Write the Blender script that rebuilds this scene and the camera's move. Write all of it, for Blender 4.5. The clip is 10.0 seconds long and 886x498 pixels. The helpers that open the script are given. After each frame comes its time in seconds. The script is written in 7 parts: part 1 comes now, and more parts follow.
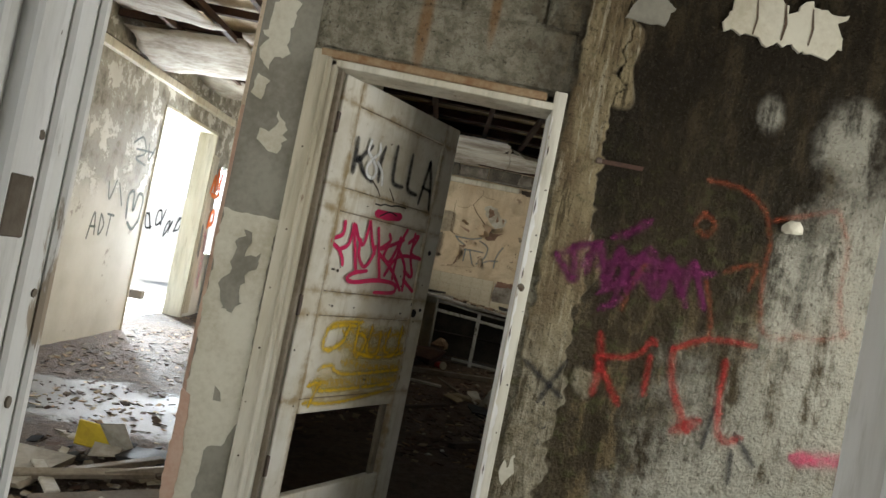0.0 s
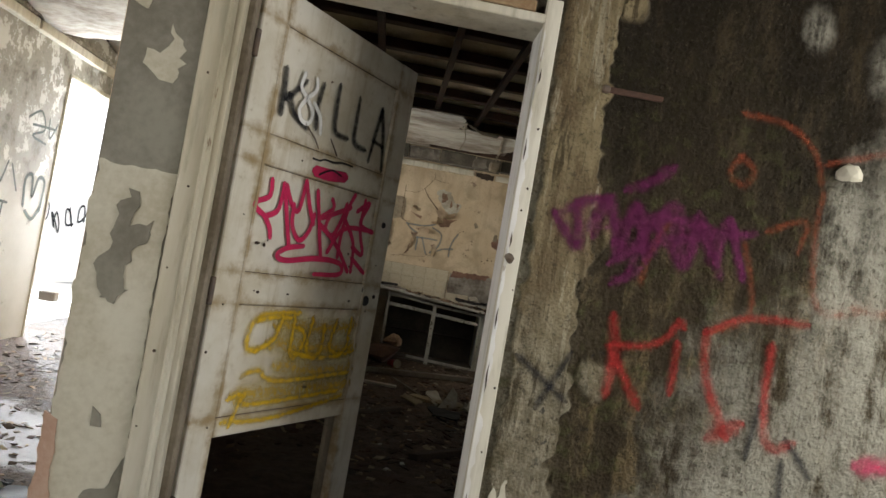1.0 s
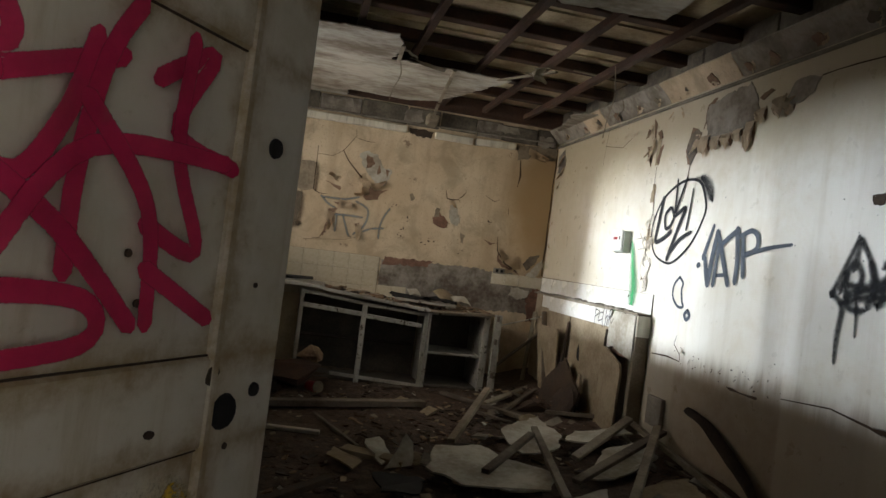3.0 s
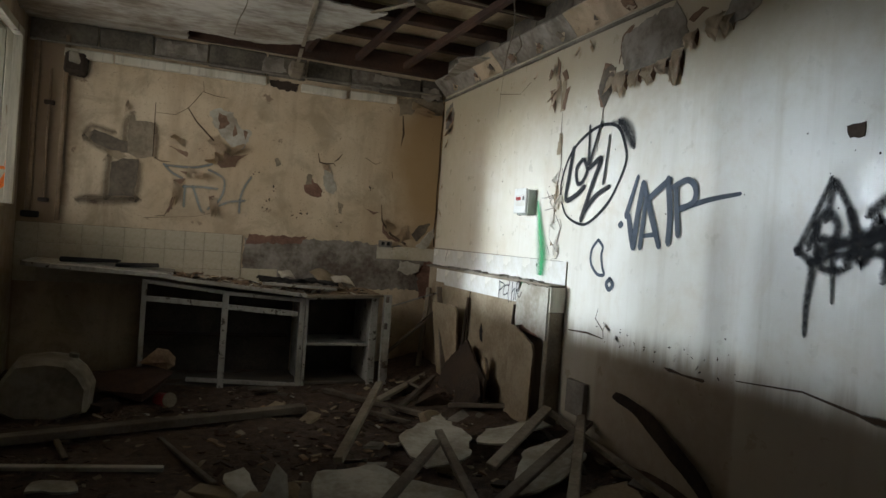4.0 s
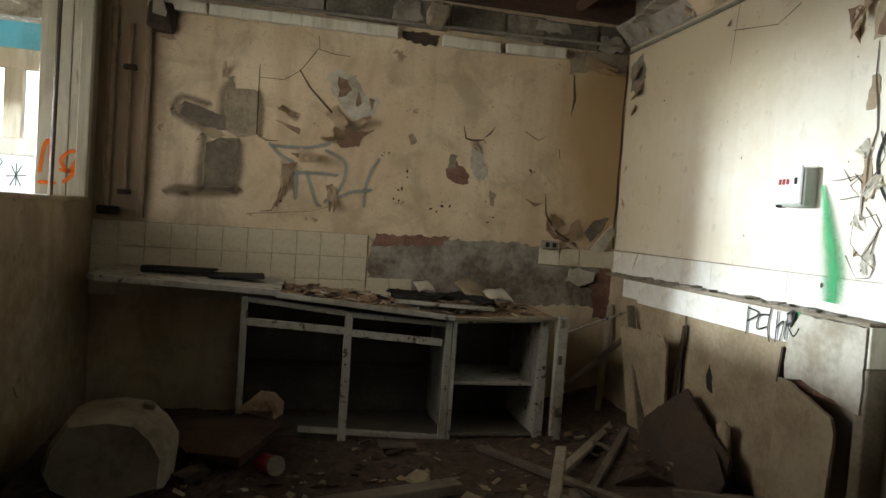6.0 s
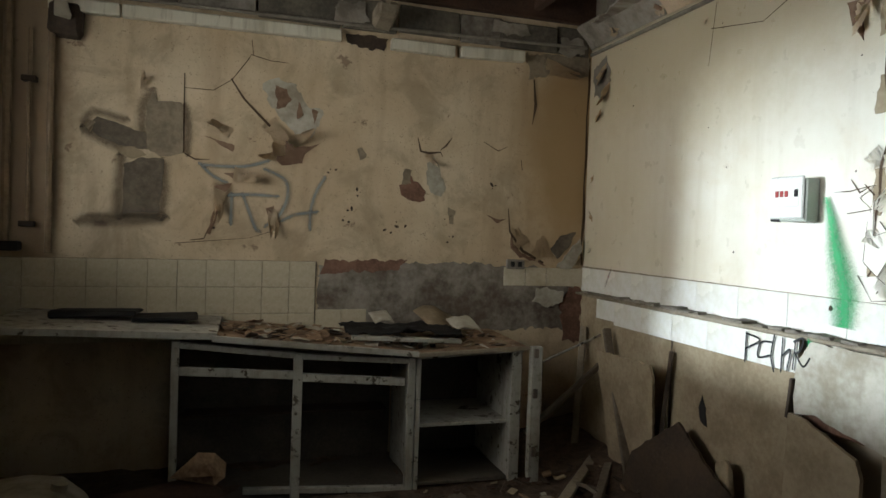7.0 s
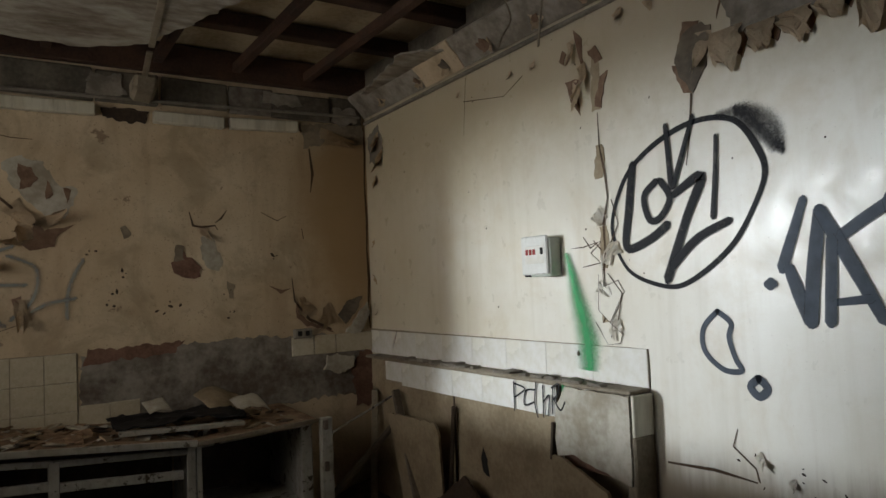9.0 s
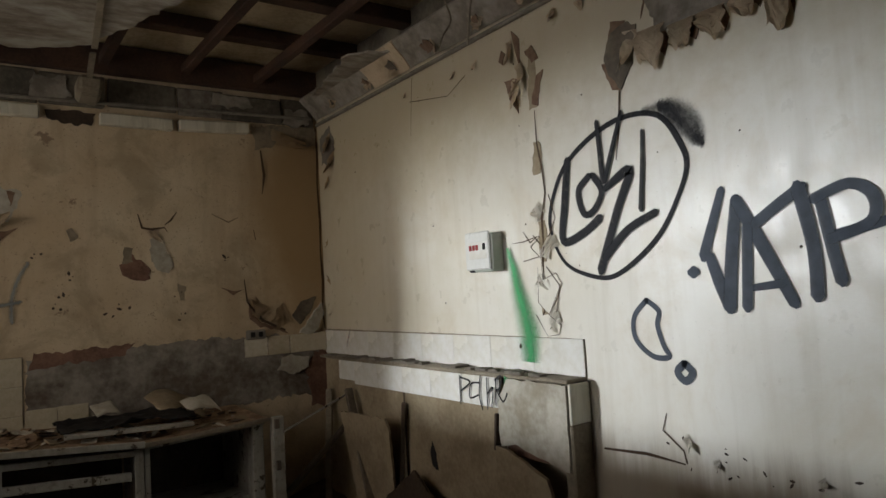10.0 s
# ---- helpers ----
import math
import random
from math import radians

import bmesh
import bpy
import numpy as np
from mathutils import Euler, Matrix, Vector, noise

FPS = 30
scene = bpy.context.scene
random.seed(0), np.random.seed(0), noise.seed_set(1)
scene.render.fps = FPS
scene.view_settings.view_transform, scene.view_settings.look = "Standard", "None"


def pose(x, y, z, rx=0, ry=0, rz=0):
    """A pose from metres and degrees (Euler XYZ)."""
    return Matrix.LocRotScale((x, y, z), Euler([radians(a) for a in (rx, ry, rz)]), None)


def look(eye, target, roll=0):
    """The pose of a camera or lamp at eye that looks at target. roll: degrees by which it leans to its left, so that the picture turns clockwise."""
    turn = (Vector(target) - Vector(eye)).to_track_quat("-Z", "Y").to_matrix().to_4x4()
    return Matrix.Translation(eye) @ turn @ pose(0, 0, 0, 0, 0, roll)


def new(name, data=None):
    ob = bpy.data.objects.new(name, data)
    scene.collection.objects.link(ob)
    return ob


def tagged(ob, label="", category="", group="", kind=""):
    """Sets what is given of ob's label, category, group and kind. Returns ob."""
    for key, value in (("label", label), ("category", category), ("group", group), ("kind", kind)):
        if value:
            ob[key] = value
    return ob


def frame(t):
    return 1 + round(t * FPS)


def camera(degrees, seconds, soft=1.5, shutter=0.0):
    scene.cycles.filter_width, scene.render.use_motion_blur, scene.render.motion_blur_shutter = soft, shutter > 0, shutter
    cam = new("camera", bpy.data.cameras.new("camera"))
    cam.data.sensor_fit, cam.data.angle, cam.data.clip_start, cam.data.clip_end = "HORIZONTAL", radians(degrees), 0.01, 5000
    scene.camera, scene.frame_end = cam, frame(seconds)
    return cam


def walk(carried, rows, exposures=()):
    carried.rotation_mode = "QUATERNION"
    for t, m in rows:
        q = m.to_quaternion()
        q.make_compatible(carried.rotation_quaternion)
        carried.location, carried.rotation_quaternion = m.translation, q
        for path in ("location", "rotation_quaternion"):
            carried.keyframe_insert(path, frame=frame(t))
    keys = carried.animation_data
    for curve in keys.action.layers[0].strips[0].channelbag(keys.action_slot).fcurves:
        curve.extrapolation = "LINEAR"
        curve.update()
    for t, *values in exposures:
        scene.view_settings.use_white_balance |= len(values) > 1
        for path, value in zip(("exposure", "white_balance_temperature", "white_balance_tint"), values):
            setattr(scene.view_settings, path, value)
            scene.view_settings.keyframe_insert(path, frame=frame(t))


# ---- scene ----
cam = camera(65.7, 10.0)
METRES, EYE, TILT, LEAN, TURN = 6.2, 1.45, 0.0, 0.0, 0.0
ROWS = [
    (0.0, 0.0, 0.0, 0.0, -0.2, 0.99, -11.45),
    (0.5, -0.0085, 0.0403, -0.001, -3.28, 2.03, -10.68),
    (1.0, -0.0039, 0.1164, -0.0172, -4.66, 1.51, -9.93),
    (1.5, -0.0075, 0.1928, -0.0205, -4.52, 0.56, -9.36),
    (2.0, -0.0098, 0.2808, -0.0089, -4.55, 0.67, -8.97),
    (3.5, 0.0105, 0.5216, -0.0158, -17.87, 0.4, -5.7),
    (4.0, 0.0366, 0.5905, -0.0127, -21.64, -0.6, -4.2),
    (4.5, 0.0427, 0.6615, -0.006, -20.63, -1.24, -3.76),
    (5.0, 0.0416, 0.7063, -0.0083, -13.98, -1.44, -4.66),
    (5.5, 0.0453, 0.7737, -0.0088, -10.97, -2.39, -4.51),
    (7.0, 0.0476, 0.9139, 0.0095, -17.43, -1.48, -2.07),
    (7.5, 0.0519, 0.9107, 0.0131, -17.42, -1.08, -1.54),
    (8.0, 0.0708, 0.9016, 0.02, -23.36, -0.51, 0.06),
    (8.5, 0.0794, 0.893, 0.0223, -30.49, 2.35, 1.89),
    (9.0, 0.0746, 0.8976, 0.0214, -32.69, 3.0, 2.48),
    (9.5, 0.0757, 0.897, 0.019, -32.83, 3.06, 2.76),
    (10.0, 0.086, 0.8803, 0.0138, -35.08, 3.29, 3.41),
]
walk(cam, [(t, pose(0, 0, EYE, TILT, LEAN, TURN) @ pose(METRES * x, METRES * y, METRES * z, 90 + pitch, roll, yaw)) for t, x, y, z, yaw, pitch, roll in ROWS],
     [(0.0, 0.1, 6250, 8), (1.0, 0.12, 6400, 11), (2.2, 0.36, 6500, 15), (3.3, -0.1, 6450, 13), (4.0, -0.4, 6150, 11), (4.5, -0.6, 6150, 10), (5.0, -0.4, 6450, 10), (5.5, 0.05, 6600, 10),
      (7.0, -0.22, 6200, 8), (7.5, -0.22, 6200, 8), (8.0, -0.4, 6400, 9), (8.5, -0.85, 6500, 10), (9.0, -1.1, 6600, 13), (10.0, -1.1, 6750, 15)])


# ---- light ----
world = bpy.data.worlds.new("sky")
scene.world = world
world.use_nodes = True
wt = world.node_tree
sky = wt.nodes.new("ShaderNodeTexSky")
sky.sky_type = "NISHITA"
sky.sun_disc = False
sky.sun_elevation = radians(42)
sky.sun_rotation = radians(35)
wt.links.new(sky.outputs[0], wt.nodes["Background"].inputs[0])
wt.nodes["Background"].inputs[1].default_value = 0.14


def lamp_area(name, eye, target, sx, sy, watts, color=(1, 1, 1), spread=180):
    d = bpy.data.lights.new(name, "AREA")
    d.shape, d.size, d.size_y, d.energy, d.color = "RECTANGLE", sx, sy, watts, color
    d.spread = radians(spread)
    ob = new(name, d)
    ob.matrix_world = look(eye, target)
    return ob


sun_data = bpy.data.lights.new("sun", "SUN")
sun_data.energy, sun_data.angle, sun_data.color = 5.0, radians(0.5), (1.0, 0.95, 0.87)
new("sun", sun_data).matrix_world = look((9, 13, 17), (0, 0, 0))
# daylight through the porch bay and the yard door; window lamp adds fill
lamp_area("daylight_porch", (-5.3, 10.68, 2.08), (2.56, 7.0, 1.3), 0.40, 0.28, 1220, (0.84, 0.94, 1.0))
lamp_area("daylight_window", (-0.98, 8.3, 2.05), (2.56, 9.0, 1.75), 1.5, 1.15, 14, (1.0, 0.95, 0.85), 100)
lamp_area("daylight_yard_door", (-3.2, 7.9, 1.5), (-1.6, 3.2, 0.9), 1.0, 1.6, 170, (0.95, 0.98, 1.0))
lamp_area("daylight_hall_side", (2.45, 1.5, 1.6), (-0.5, 2.6, 1.1), 1.3, 1.4, 46, (1.0, 0.97, 0.92))
# added fill for the hall, in front of a closed stretch of wall
lamp_area("hall_left_fill", (-3.0, 1.0, 1.7), (0.0, 2.4, 1.2), 1.3, 1.5, 55, (1.0, 0.98, 0.94))
# added fill from the unseen room behind the first door
lamp_area("room_behind_fill", (-0.9, -1.9, 1.7), (0.2, 2.86, 1.3), 1.8, 1.6, 22, (1.0, 0.98, 0.94))


# ---- materials ----
class Nodes:
    """A short way to write a procedural material."""

    def __init__(self, name, coords="Object"):
        self.mat = bpy.data.materials.new(name)
        self.mat.use_nodes = True
        self.t = self.mat.node_tree
        self.bsdf = self.t.nodes["Principled BSDF"]
        tc = self.t.nodes.new("ShaderNodeTexCoord")
        self.p = tc.outputs[coords]

    def put(self, sock, v):
        if hasattr(v, "node"):
            self.t.links.new(v, sock)
        elif isinstance(v, (tuple, list)):
            sock.default_value = (*v, 1.0) if len(v) == 3 and len(sock.default_value) == 4 else v
        else:
            sock.default_value = v

    def scaled(self, scale=(1, 1, 1), loc=(0, 0, 0), p=None):
        n = self.t.nodes.new("ShaderNodeMapping")
        self.put(n.inputs[0], p or self.p)
        n.inputs[1].default_value, n.inputs[3].default_value = loc, scale
        return n.outputs[0]

    def noise(self, scale, detail=4.0, rough=0.55, p=None, distortion=0.0):
        n = self.t.nodes.new("ShaderNodeTexNoise")
        self.put(n.inputs["Vector"], p or self.p)
        n.inputs["Scale"].default_value, n.inputs["Detail"].default_value = scale, detail
        n.inputs["Roughness"].default_value, n.inputs["Distortion"].default_value = rough, distortion
        return n.outputs[0]

    def voronoi(self, scale, feature="F1", p=None, out=0):
        n = self.t.nodes.new("ShaderNodeTexVoronoi")
        n.feature = feature
        self.put(n.inputs["Vector"], p or self.p)
        n.inputs["Scale"].default_value = scale
        return n.outputs[out]

    def ramp(self, fac, lo, hi, a=0.0, b=1.0):
        n = self.t.nodes.new("ShaderNodeMapRange")
        n.interpolation_type = "SMOOTHSTEP"
        self.put(n.inputs[0], fac)
        for i, v in zip((1, 2, 3, 4), (lo, hi, a, b)):
            n.inputs[i].default_value = v
        return n.outputs[0]

    def math(self, op, a, b=0.0):
        n = self.t.nodes.new("ShaderNodeMath")
        n.operation = op
        self.put(n.inputs[0], a), self.put(n.inputs[1], b)
        return n.outputs[0]

    def mix(self, fac, a, b):
        n = self.t.nodes.new("ShaderNodeMix")
        n.data_type = "RGBA"
        self.put(n.inputs[0], fac), self.put(n.inputs[6], a), self.put(n.inputs[7], b)
        return n.outputs[2]

    def xyz(self, p=None):
        n = self.t.nodes.new("ShaderNodeSeparateXYZ")
        self.put(n.inputs[0], p or self.p)
        return n.outputs

    def spot(self, c, r, wob=0.25, scale=4.0, soft=0.35):
        """A stain with an uneven edge: centre and radii in metres; 1 inside."""
        n = self.t.nodes.new("ShaderNodeVectorMath")
        n.operation = "SUBTRACT"
        self.put(n.inputs[0], self.p)
        n.inputs[1].default_value = c
        m = self.t.nodes.new("ShaderNodeVectorMath")
        m.operation = "DIVIDE"
        self.put(m.inputs[0], n.outputs[0])
        m.inputs[1].default_value = r
        ln = self.t.nodes.new("ShaderNodeVectorMath")
        ln.operation = "LENGTH"
        self.put(ln.inputs[0], m.outputs[0])
        d = self.math("ADD", ln.outputs["Value"], self.math("MULTIPLY", self.math("SUBTRACT", self.noise(scale, 6, 0.65), 0.5), wob * 4))
        return self.ramp(d, 1 - soft, 1 + soft, 1.0, 0.0)

    def done(self, color, rough=0.8, bump=None, strength=0.3, dist=0.01, metal=0.0, spec=0.4):
        self.put(self.bsdf.inputs["Base Color"], color)
        self.put(self.bsdf.inputs["Roughness"], rough)
        self.put(self.bsdf.inputs["Metallic"], metal)
        self.bsdf.inputs["Specular IOR Level"].default_value = spec
        if bump is not None:
            b = self.t.nodes.new("ShaderNodeBump")
            b.inputs["Strength"].default_value, b.inputs["Distance"].default_value = strength, dist
            self.put(b.inputs["Height"], bump)
            self.t.links.new(b.outputs[0], self.bsdf.inputs["Normal"])
        return self.mat


def plain(name, c1, c2, scale=6.0, rough=0.75, bump=0.2, fine=60.0, metal=0.0, coords="Object", stretch=(1, 1, 1), spec=0.35):
    """Two tones, mixed at two scales, with a fine relief."""
    n = Nodes(name, coords)
    p = n.scaled(stretch)
    a, b = n.noise(scale, 6, 0.6, p), n.noise(fine, 4, 0.6, p)
    fac = n.ramp(n.math("ADD", n.math("MULTIPLY", a, 0.7), n.math("MULTIPLY", b, 0.3)), 0.36, 0.66)
    return n.done(n.mix(fac, c1, c2), n.ramp(a, 0.3, 0.7, rough - 0.12, rough + 0.1), b, bump, 0.004, metal, spec)


def old_paint(name, base, stain, chip, stretch=(1, 1, 1), chips=0.70, rough=0.6):
    """Aged paint on wood: yellowed, scuffed, chipped."""
    n = Nodes(name)
    p = n.scaled(stretch)
    a, b, c = n.noise(2.2, 6, 0.65, p), n.noise(26, 5, 0.65, p), n.noise(90, 3, 0.6)
    col = n.mix(n.ramp(a, 0.42, 0.72), base, stain)
    col = n.mix(n.ramp(b, 0.52, 0.75, 0, 0.6), col, tuple(v * 0.62 for v in stain))
    run = n.noise(1.0, 7, 0.68, n.scaled((9, 9, 1.1)))
    col = n.mix(n.ramp(run, 0.46, 0.68, 0, 0.5), col, tuple(v * 0.55 for v in stain))
    hole = n.ramp(n.math("ADD", n.math("MULTIPLY", n.noise(9, 6, 0.7, p), 0.7), n.math("MULTIPLY", b, 0.3)), chips - 0.02, chips + 0.01)
    col = n.mix(hole, col, chip)
    h = n.math("SUBTRACT", n.math("MULTIPLY", c, 0.2), hole)
    return n.done(col, n.ramp(b, 0.3, 0.7, rough - 0.12, rough + 0.15), h, 0.35, 0.003)


def make_cream_wall(name, brown=0.0):
    """Ageing cream paint with damp stains and small scars; brown darkens partition and corners."""
    n = Nodes(name)
    streak = n.scaled((7, 7, 0.9))
    a, b, c, s = n.noise(1.3, 7, 0.62), n.noise(11, 6, 0.65), n.noise(75, 4, 0.6), n.noise(1.0, 6, 0.6, streak)
    col = n.mix(n.ramp(a, 0.36, 0.68), (0.63, 0.52, 0.37), (0.50, 0.385, 0.25))
    col = n.mix(n.ramp(s, 0.46, 0.72, 0, 0.6), col, (0.38, 0.28, 0.175))
    col = n.mix(n.ramp(n.noise(38, 6, 0.75), 0.54, 0.68, 0, 0.4), col, (0.36, 0.275, 0.19))
    col = n.mix(n.ramp(b, 0.56, 0.74, 0, 0.5), col, (0.34, 0.26, 0.18))
    col = n.mix(n.ramp(c, 0.62, 0.70, 0, 0.6), col, (0.16, 0.11, 0.07))
    grime = n.ramp(n.noise(3.2, 8, 0.7, None, 0.6), 0.47, 0.66, 0, 0.55)
    col = n.mix(grime, col, (0.30, 0.235, 0.15))
    scar = n.ramp(n.math("ADD", n.math("MULTIPLY", n.noise(5, 7, 0.7), 0.75), n.math("MULTIPLY", b, 0.25)), 0.622, 0.638)
    col = n.mix(n.math("MULTIPLY", scar, 0.8), col, (0.22, 0.15, 0.10))
    z = n.xyz()[2]
    low = n.ramp(n.math("ADD", z, n.math("MULTIPLY", a, 0.5)), 0.3, 0.75, 0.55, 0.0)
    col = n.mix(low, col, (0.16, 0.12, 0.08))
    if brown:
        # partition face turns brown below about sill height
        browned = n.math("MULTIPLY", n.ramp(n.xyz()[0], -0.87, -0.86, 1, 0), n.ramp(n.math("ADD", z, n.math("MULTIPLY", a, 0.5)), 1.3, 1.75, 0.7, 0.0))
        col = n.mix(n.math("MULTIPLY", browned, n.ramp(b, 0.3, 0.6, 0.7, 1.0)), col, (0.20, 0.145, 0.085))
        # shade of the corner by the window, put into the wall colour
        col = n.mix(n.math("MULTIPLY", n.spot((-0.95, 9.7, 2.1), (0.42, 0.6, 1.5), 0.10, 5, 0.12), 0.8), col, (0.25, 0.175, 0.105))
        col = n.mix(n.spot((2.45, 9.7, 2.1), (0.33, 0.6, 0.7), 0.16, 5, 0.5), col, (0.37, 0.25, 0.125))
    h = n.math("SUBTRACT", n.math("ADD", n.math("MULTIPLY", b, 0.6), n.math("MULTIPLY", c, 0.25)), scar)
    return n.done(col, n.ramp(b, 0.3, 0.7, 0.45, 0.7), h, 0.45, 0.007)


def make_white_wall():
    """Glossy off-white paint, dirty towards the floor, with vertical runs."""
    n = Nodes("right_wall_paint")
    streak = n.scaled((9, 9, 0.6))
    a, b, c, s = n.noise(1.1, 7, 0.6), n.noise(9, 6, 0.62), n.noise(85, 4, 0.6), n.noise(1.0, 6, 0.6, streak)
    col = n.mix(n.ramp(a, 0.35, 0.7), (0.74, 0.715, 0.645), (0.64, 0.60, 0.50))
    col = n.mix(n.ramp(s, 0.46, 0.74, 0, 0.5), col, (0.53, 0.48, 0.38))
    col = n.mix(n.ramp(n.noise(2.6, 8, 0.7, None, 0.5), 0.46, 0.68, 0, 0.5), col, (0.58, 0.50, 0.37))
    col = n.mix(n.ramp(b, 0.6, 0.78, 0, 0.35), col, (0.48, 0.43, 0.34))
    col = n.mix(n.ramp(c, 0.70, 0.76, 0, 0.5), col, (0.2, 0.16, 0.12))
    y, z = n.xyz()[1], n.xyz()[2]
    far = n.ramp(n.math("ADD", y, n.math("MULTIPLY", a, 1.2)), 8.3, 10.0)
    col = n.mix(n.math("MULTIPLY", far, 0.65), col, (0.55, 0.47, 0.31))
    # cream blotches near the top; their darkening paints in the lintel's shade
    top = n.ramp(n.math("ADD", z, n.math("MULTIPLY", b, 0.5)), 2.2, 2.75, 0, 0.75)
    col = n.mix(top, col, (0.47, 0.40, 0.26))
    # the tide of grime along the lower wall, with drips at its top
    edge = n.math("ADD", z, n.math("MULTIPLY", s, -0.35))
    grime = n.ramp(edge, 0.62, 0.78, 0.75, 0.0)
    col = n.mix(grime, col, (0.30, 0.24, 0.16))
    side = n.math("MULTIPLY", n.ramp(y, 5.94, 5.97), n.ramp(y, 6.98, 7.02, 1.0, 0.0))
    dirt = n.math("MULTIPLY", side, n.ramp(n.math("ADD", z, n.math("MULTIPLY", s, -0.42)), 0.60, 0.80, 1.0, 0.0))
    col = n.mix(n.math("MULTIPLY", dirt, n.ramp(b, 0.3, 0.65, 0.45, 0.8)), col, (0.27, 0.21, 0.145))
    h = n.math("ADD", n.math("MULTIPLY", b, 0.5), n.math("MULTIPLY", c, 0.3))
    return n.done(col, n.ramp(b, 0.3, 0.75, 0.26, 0.5), h, 0.3, 0.005, 0, 0.5)


def make_mould_wall():
    """Damp render: black mould, ochre and grey runs, green tinge."""
    n = Nodes("mouldy_render")
    streak = n.scaled((6, 6, 0.8))
    fine = n.scaled((11, 11, 3.6))
    a, b, c = n.noise(1.6, 8, 0.65), n.noise(14, 8, 0.7), n.noise(85, 5, 0.65)
    s, s2 = n.noise(1.0, 8, 0.68, streak), n.noise(1.0, 6, 0.65, fine)
    col = n.mix(n.ramp(s, 0.35, 0.65), (0.085, 0.066, 0.037), (0.030, 0.023, 0.013))
    col = n.mix(n.ramp(s2, 0.48, 0.66, 0, 0.65), col, (0.24, 0.18, 0.09))
    gr = n.noise(75, 6, 0.8)
    col = n.mix(n.ramp(gr, 0.54, 0.64, 0, 0.28), col, (0.22, 0.19, 0.13))
    col = n.mix(n.ramp(gr, 0.36, 0.47, 0.85, 0), col, (0.014, 0.011, 0.006))
    x, z = n.xyz()[0], n.xyz()[2]
    # pale block courses over the door
    lint = n.ramp(n.math("ADD", x, n.math("MULTIPLY", a, -0.5)), -0.3, 0.45, 1, 0)
    col = n.mix(lint, col, n.mix(n.ramp(b, 0.4, 0.62), (0.30, 0.28, 0.21), (0.17, 0.15, 0.105)))
    rust = n.math("MAXIMUM", n.spot((-0.26, 2.86, 2.40), (0.025, 1, 0.2), 0.1, 14, 0.5), n.spot((0.02, 2.86, 2.55), (0.02, 1, 0.16), 0.1, 14, 0.5))
    col = n.mix(n.math("MULTIPLY", rust, 0.75), col, (0.23, 0.12, 0.045))
    # black mould
    mould = n.spot((1.14, 2.86, 2.42), (0.80, 1, 1.0), 0.16, 5, 0.35)
    col = n.mix(n.math("MULTIPLY", mould, n.ramp(s2, 0.34, 0.66, 1.0, 0.8)), col, (0.016, 0.012, 0.007))
    mould2 = n.math("MULTIPLY", n.spot((0.95, 2.86, 1.15), (0.36, 1, 0.9), 0.2, 6, 0.4), n.ramp(s2, 0.36, 0.62, 1.0, 0.3))
    col = n.mix(n.math("MULTIPLY", mould2, 0.85), col, (0.036, 0.026, 0.014))
    green = n.math("MULTIPLY", n.spot((0.85, 2.86, 1.2), (0.7, 1, 0.9), 0.35, 7, 0.4), n.ramp(b, 0.50, 0.66, 0, 0.5))
    col = n.mix(green, col, (0.085, 0.09, 0.035))
    for cx, cz, rx, rz in ((1.23, 2.32, 0.05, 0.07), (1.58, 2.28, 0.12, 0.14), (1.42, 1.62, 0.07, 0.26), (1.55, 0.85, 0.5, 0.55), (1.72, 1.50, 0.25, 0.6), (1.2, 0.62, 0.3, 0.25)):
        col = n.mix(n.math("MULTIPLY", n.math("MULTIPLY", n.spot((cx, 2.86, cz), (rx, 1, rz), 0.3, 9, 0.5), n.ramp(n.math("ADD", n.math("ADD", n.math("MULTIPLY", b, 0.22), n.math("MULTIPLY", s2, 0.38)), n.math("MULTIPLY", s, 0.4)), 0.40, 0.52)), 0.8), col, (0.37, 0.355, 0.285))
    # older ochre plaster, paler and greyer lower down
    att = n.t.nodes.new("ShaderNodeAttribute")
    att.attribute_name = "layer"
    lay = n.mix(n.ramp(s2, 0.34, 0.62), (0.30, 0.245, 0.14), (0.16, 0.118, 0.065))
    lay = n.mix(n.ramp(n.math("ADD", z, n.math("MULTIPLY", a, 0.7)), 1.35, 1.9, 0.85, 0.0), lay, n.mix(n.ramp(b, 0.4, 0.62), (0.30, 0.275, 0.20), (0.165, 0.14, 0.09)))
    lay = n.mix(n.ramp(n.noise(7, 7, 0.7), 0.55, 0.7, 0, 0.6), lay, (0.12, 0.125, 0.07))
    lay = n.mix(n.ramp(b, 0.60, 0.72, 0, 0.6), lay, (0.085, 0.065, 0.036))
    thread = n.noise(1.0, 7, 0.7, n.scaled((24, 24, 2.6)), 0.4)
    lay = n.mix(n.ramp(thread, 0.53, 0.63, 0, 0.75), lay, (0.40, 0.355, 0.25))
    lay = n.mix(n.ramp(thread, 0.36, 0.45, 0.8, 0), lay, (0.06, 0.045, 0.024))
    col = n.mix(n.math("MULTIPLY", att.outputs["Fac"], 0.92), col, lay)
    black = n.ramp(n.noise(22, 6, 0.7), 0.60, 0.68, 0, 0.8)
    col = n.mix(n.math("MULTIPLY", black, n.spot((0.58, 2.86, 1.05), (0.14, 1, 0.25), 0.3, 9)), col, (0.02, 0.02, 0.022))
    speck = n.ramp(c, 0.58, 0.72, 0, 0.16)
    col = n.mix(speck, col, (0.26, 0.225, 0.15))
    dark = n.ramp(n.noise(46, 6, 0.75), 0.54, 0.66, 0, 0.7)
    col = n.mix(dark, col, (0.045, 0.037, 0.024))
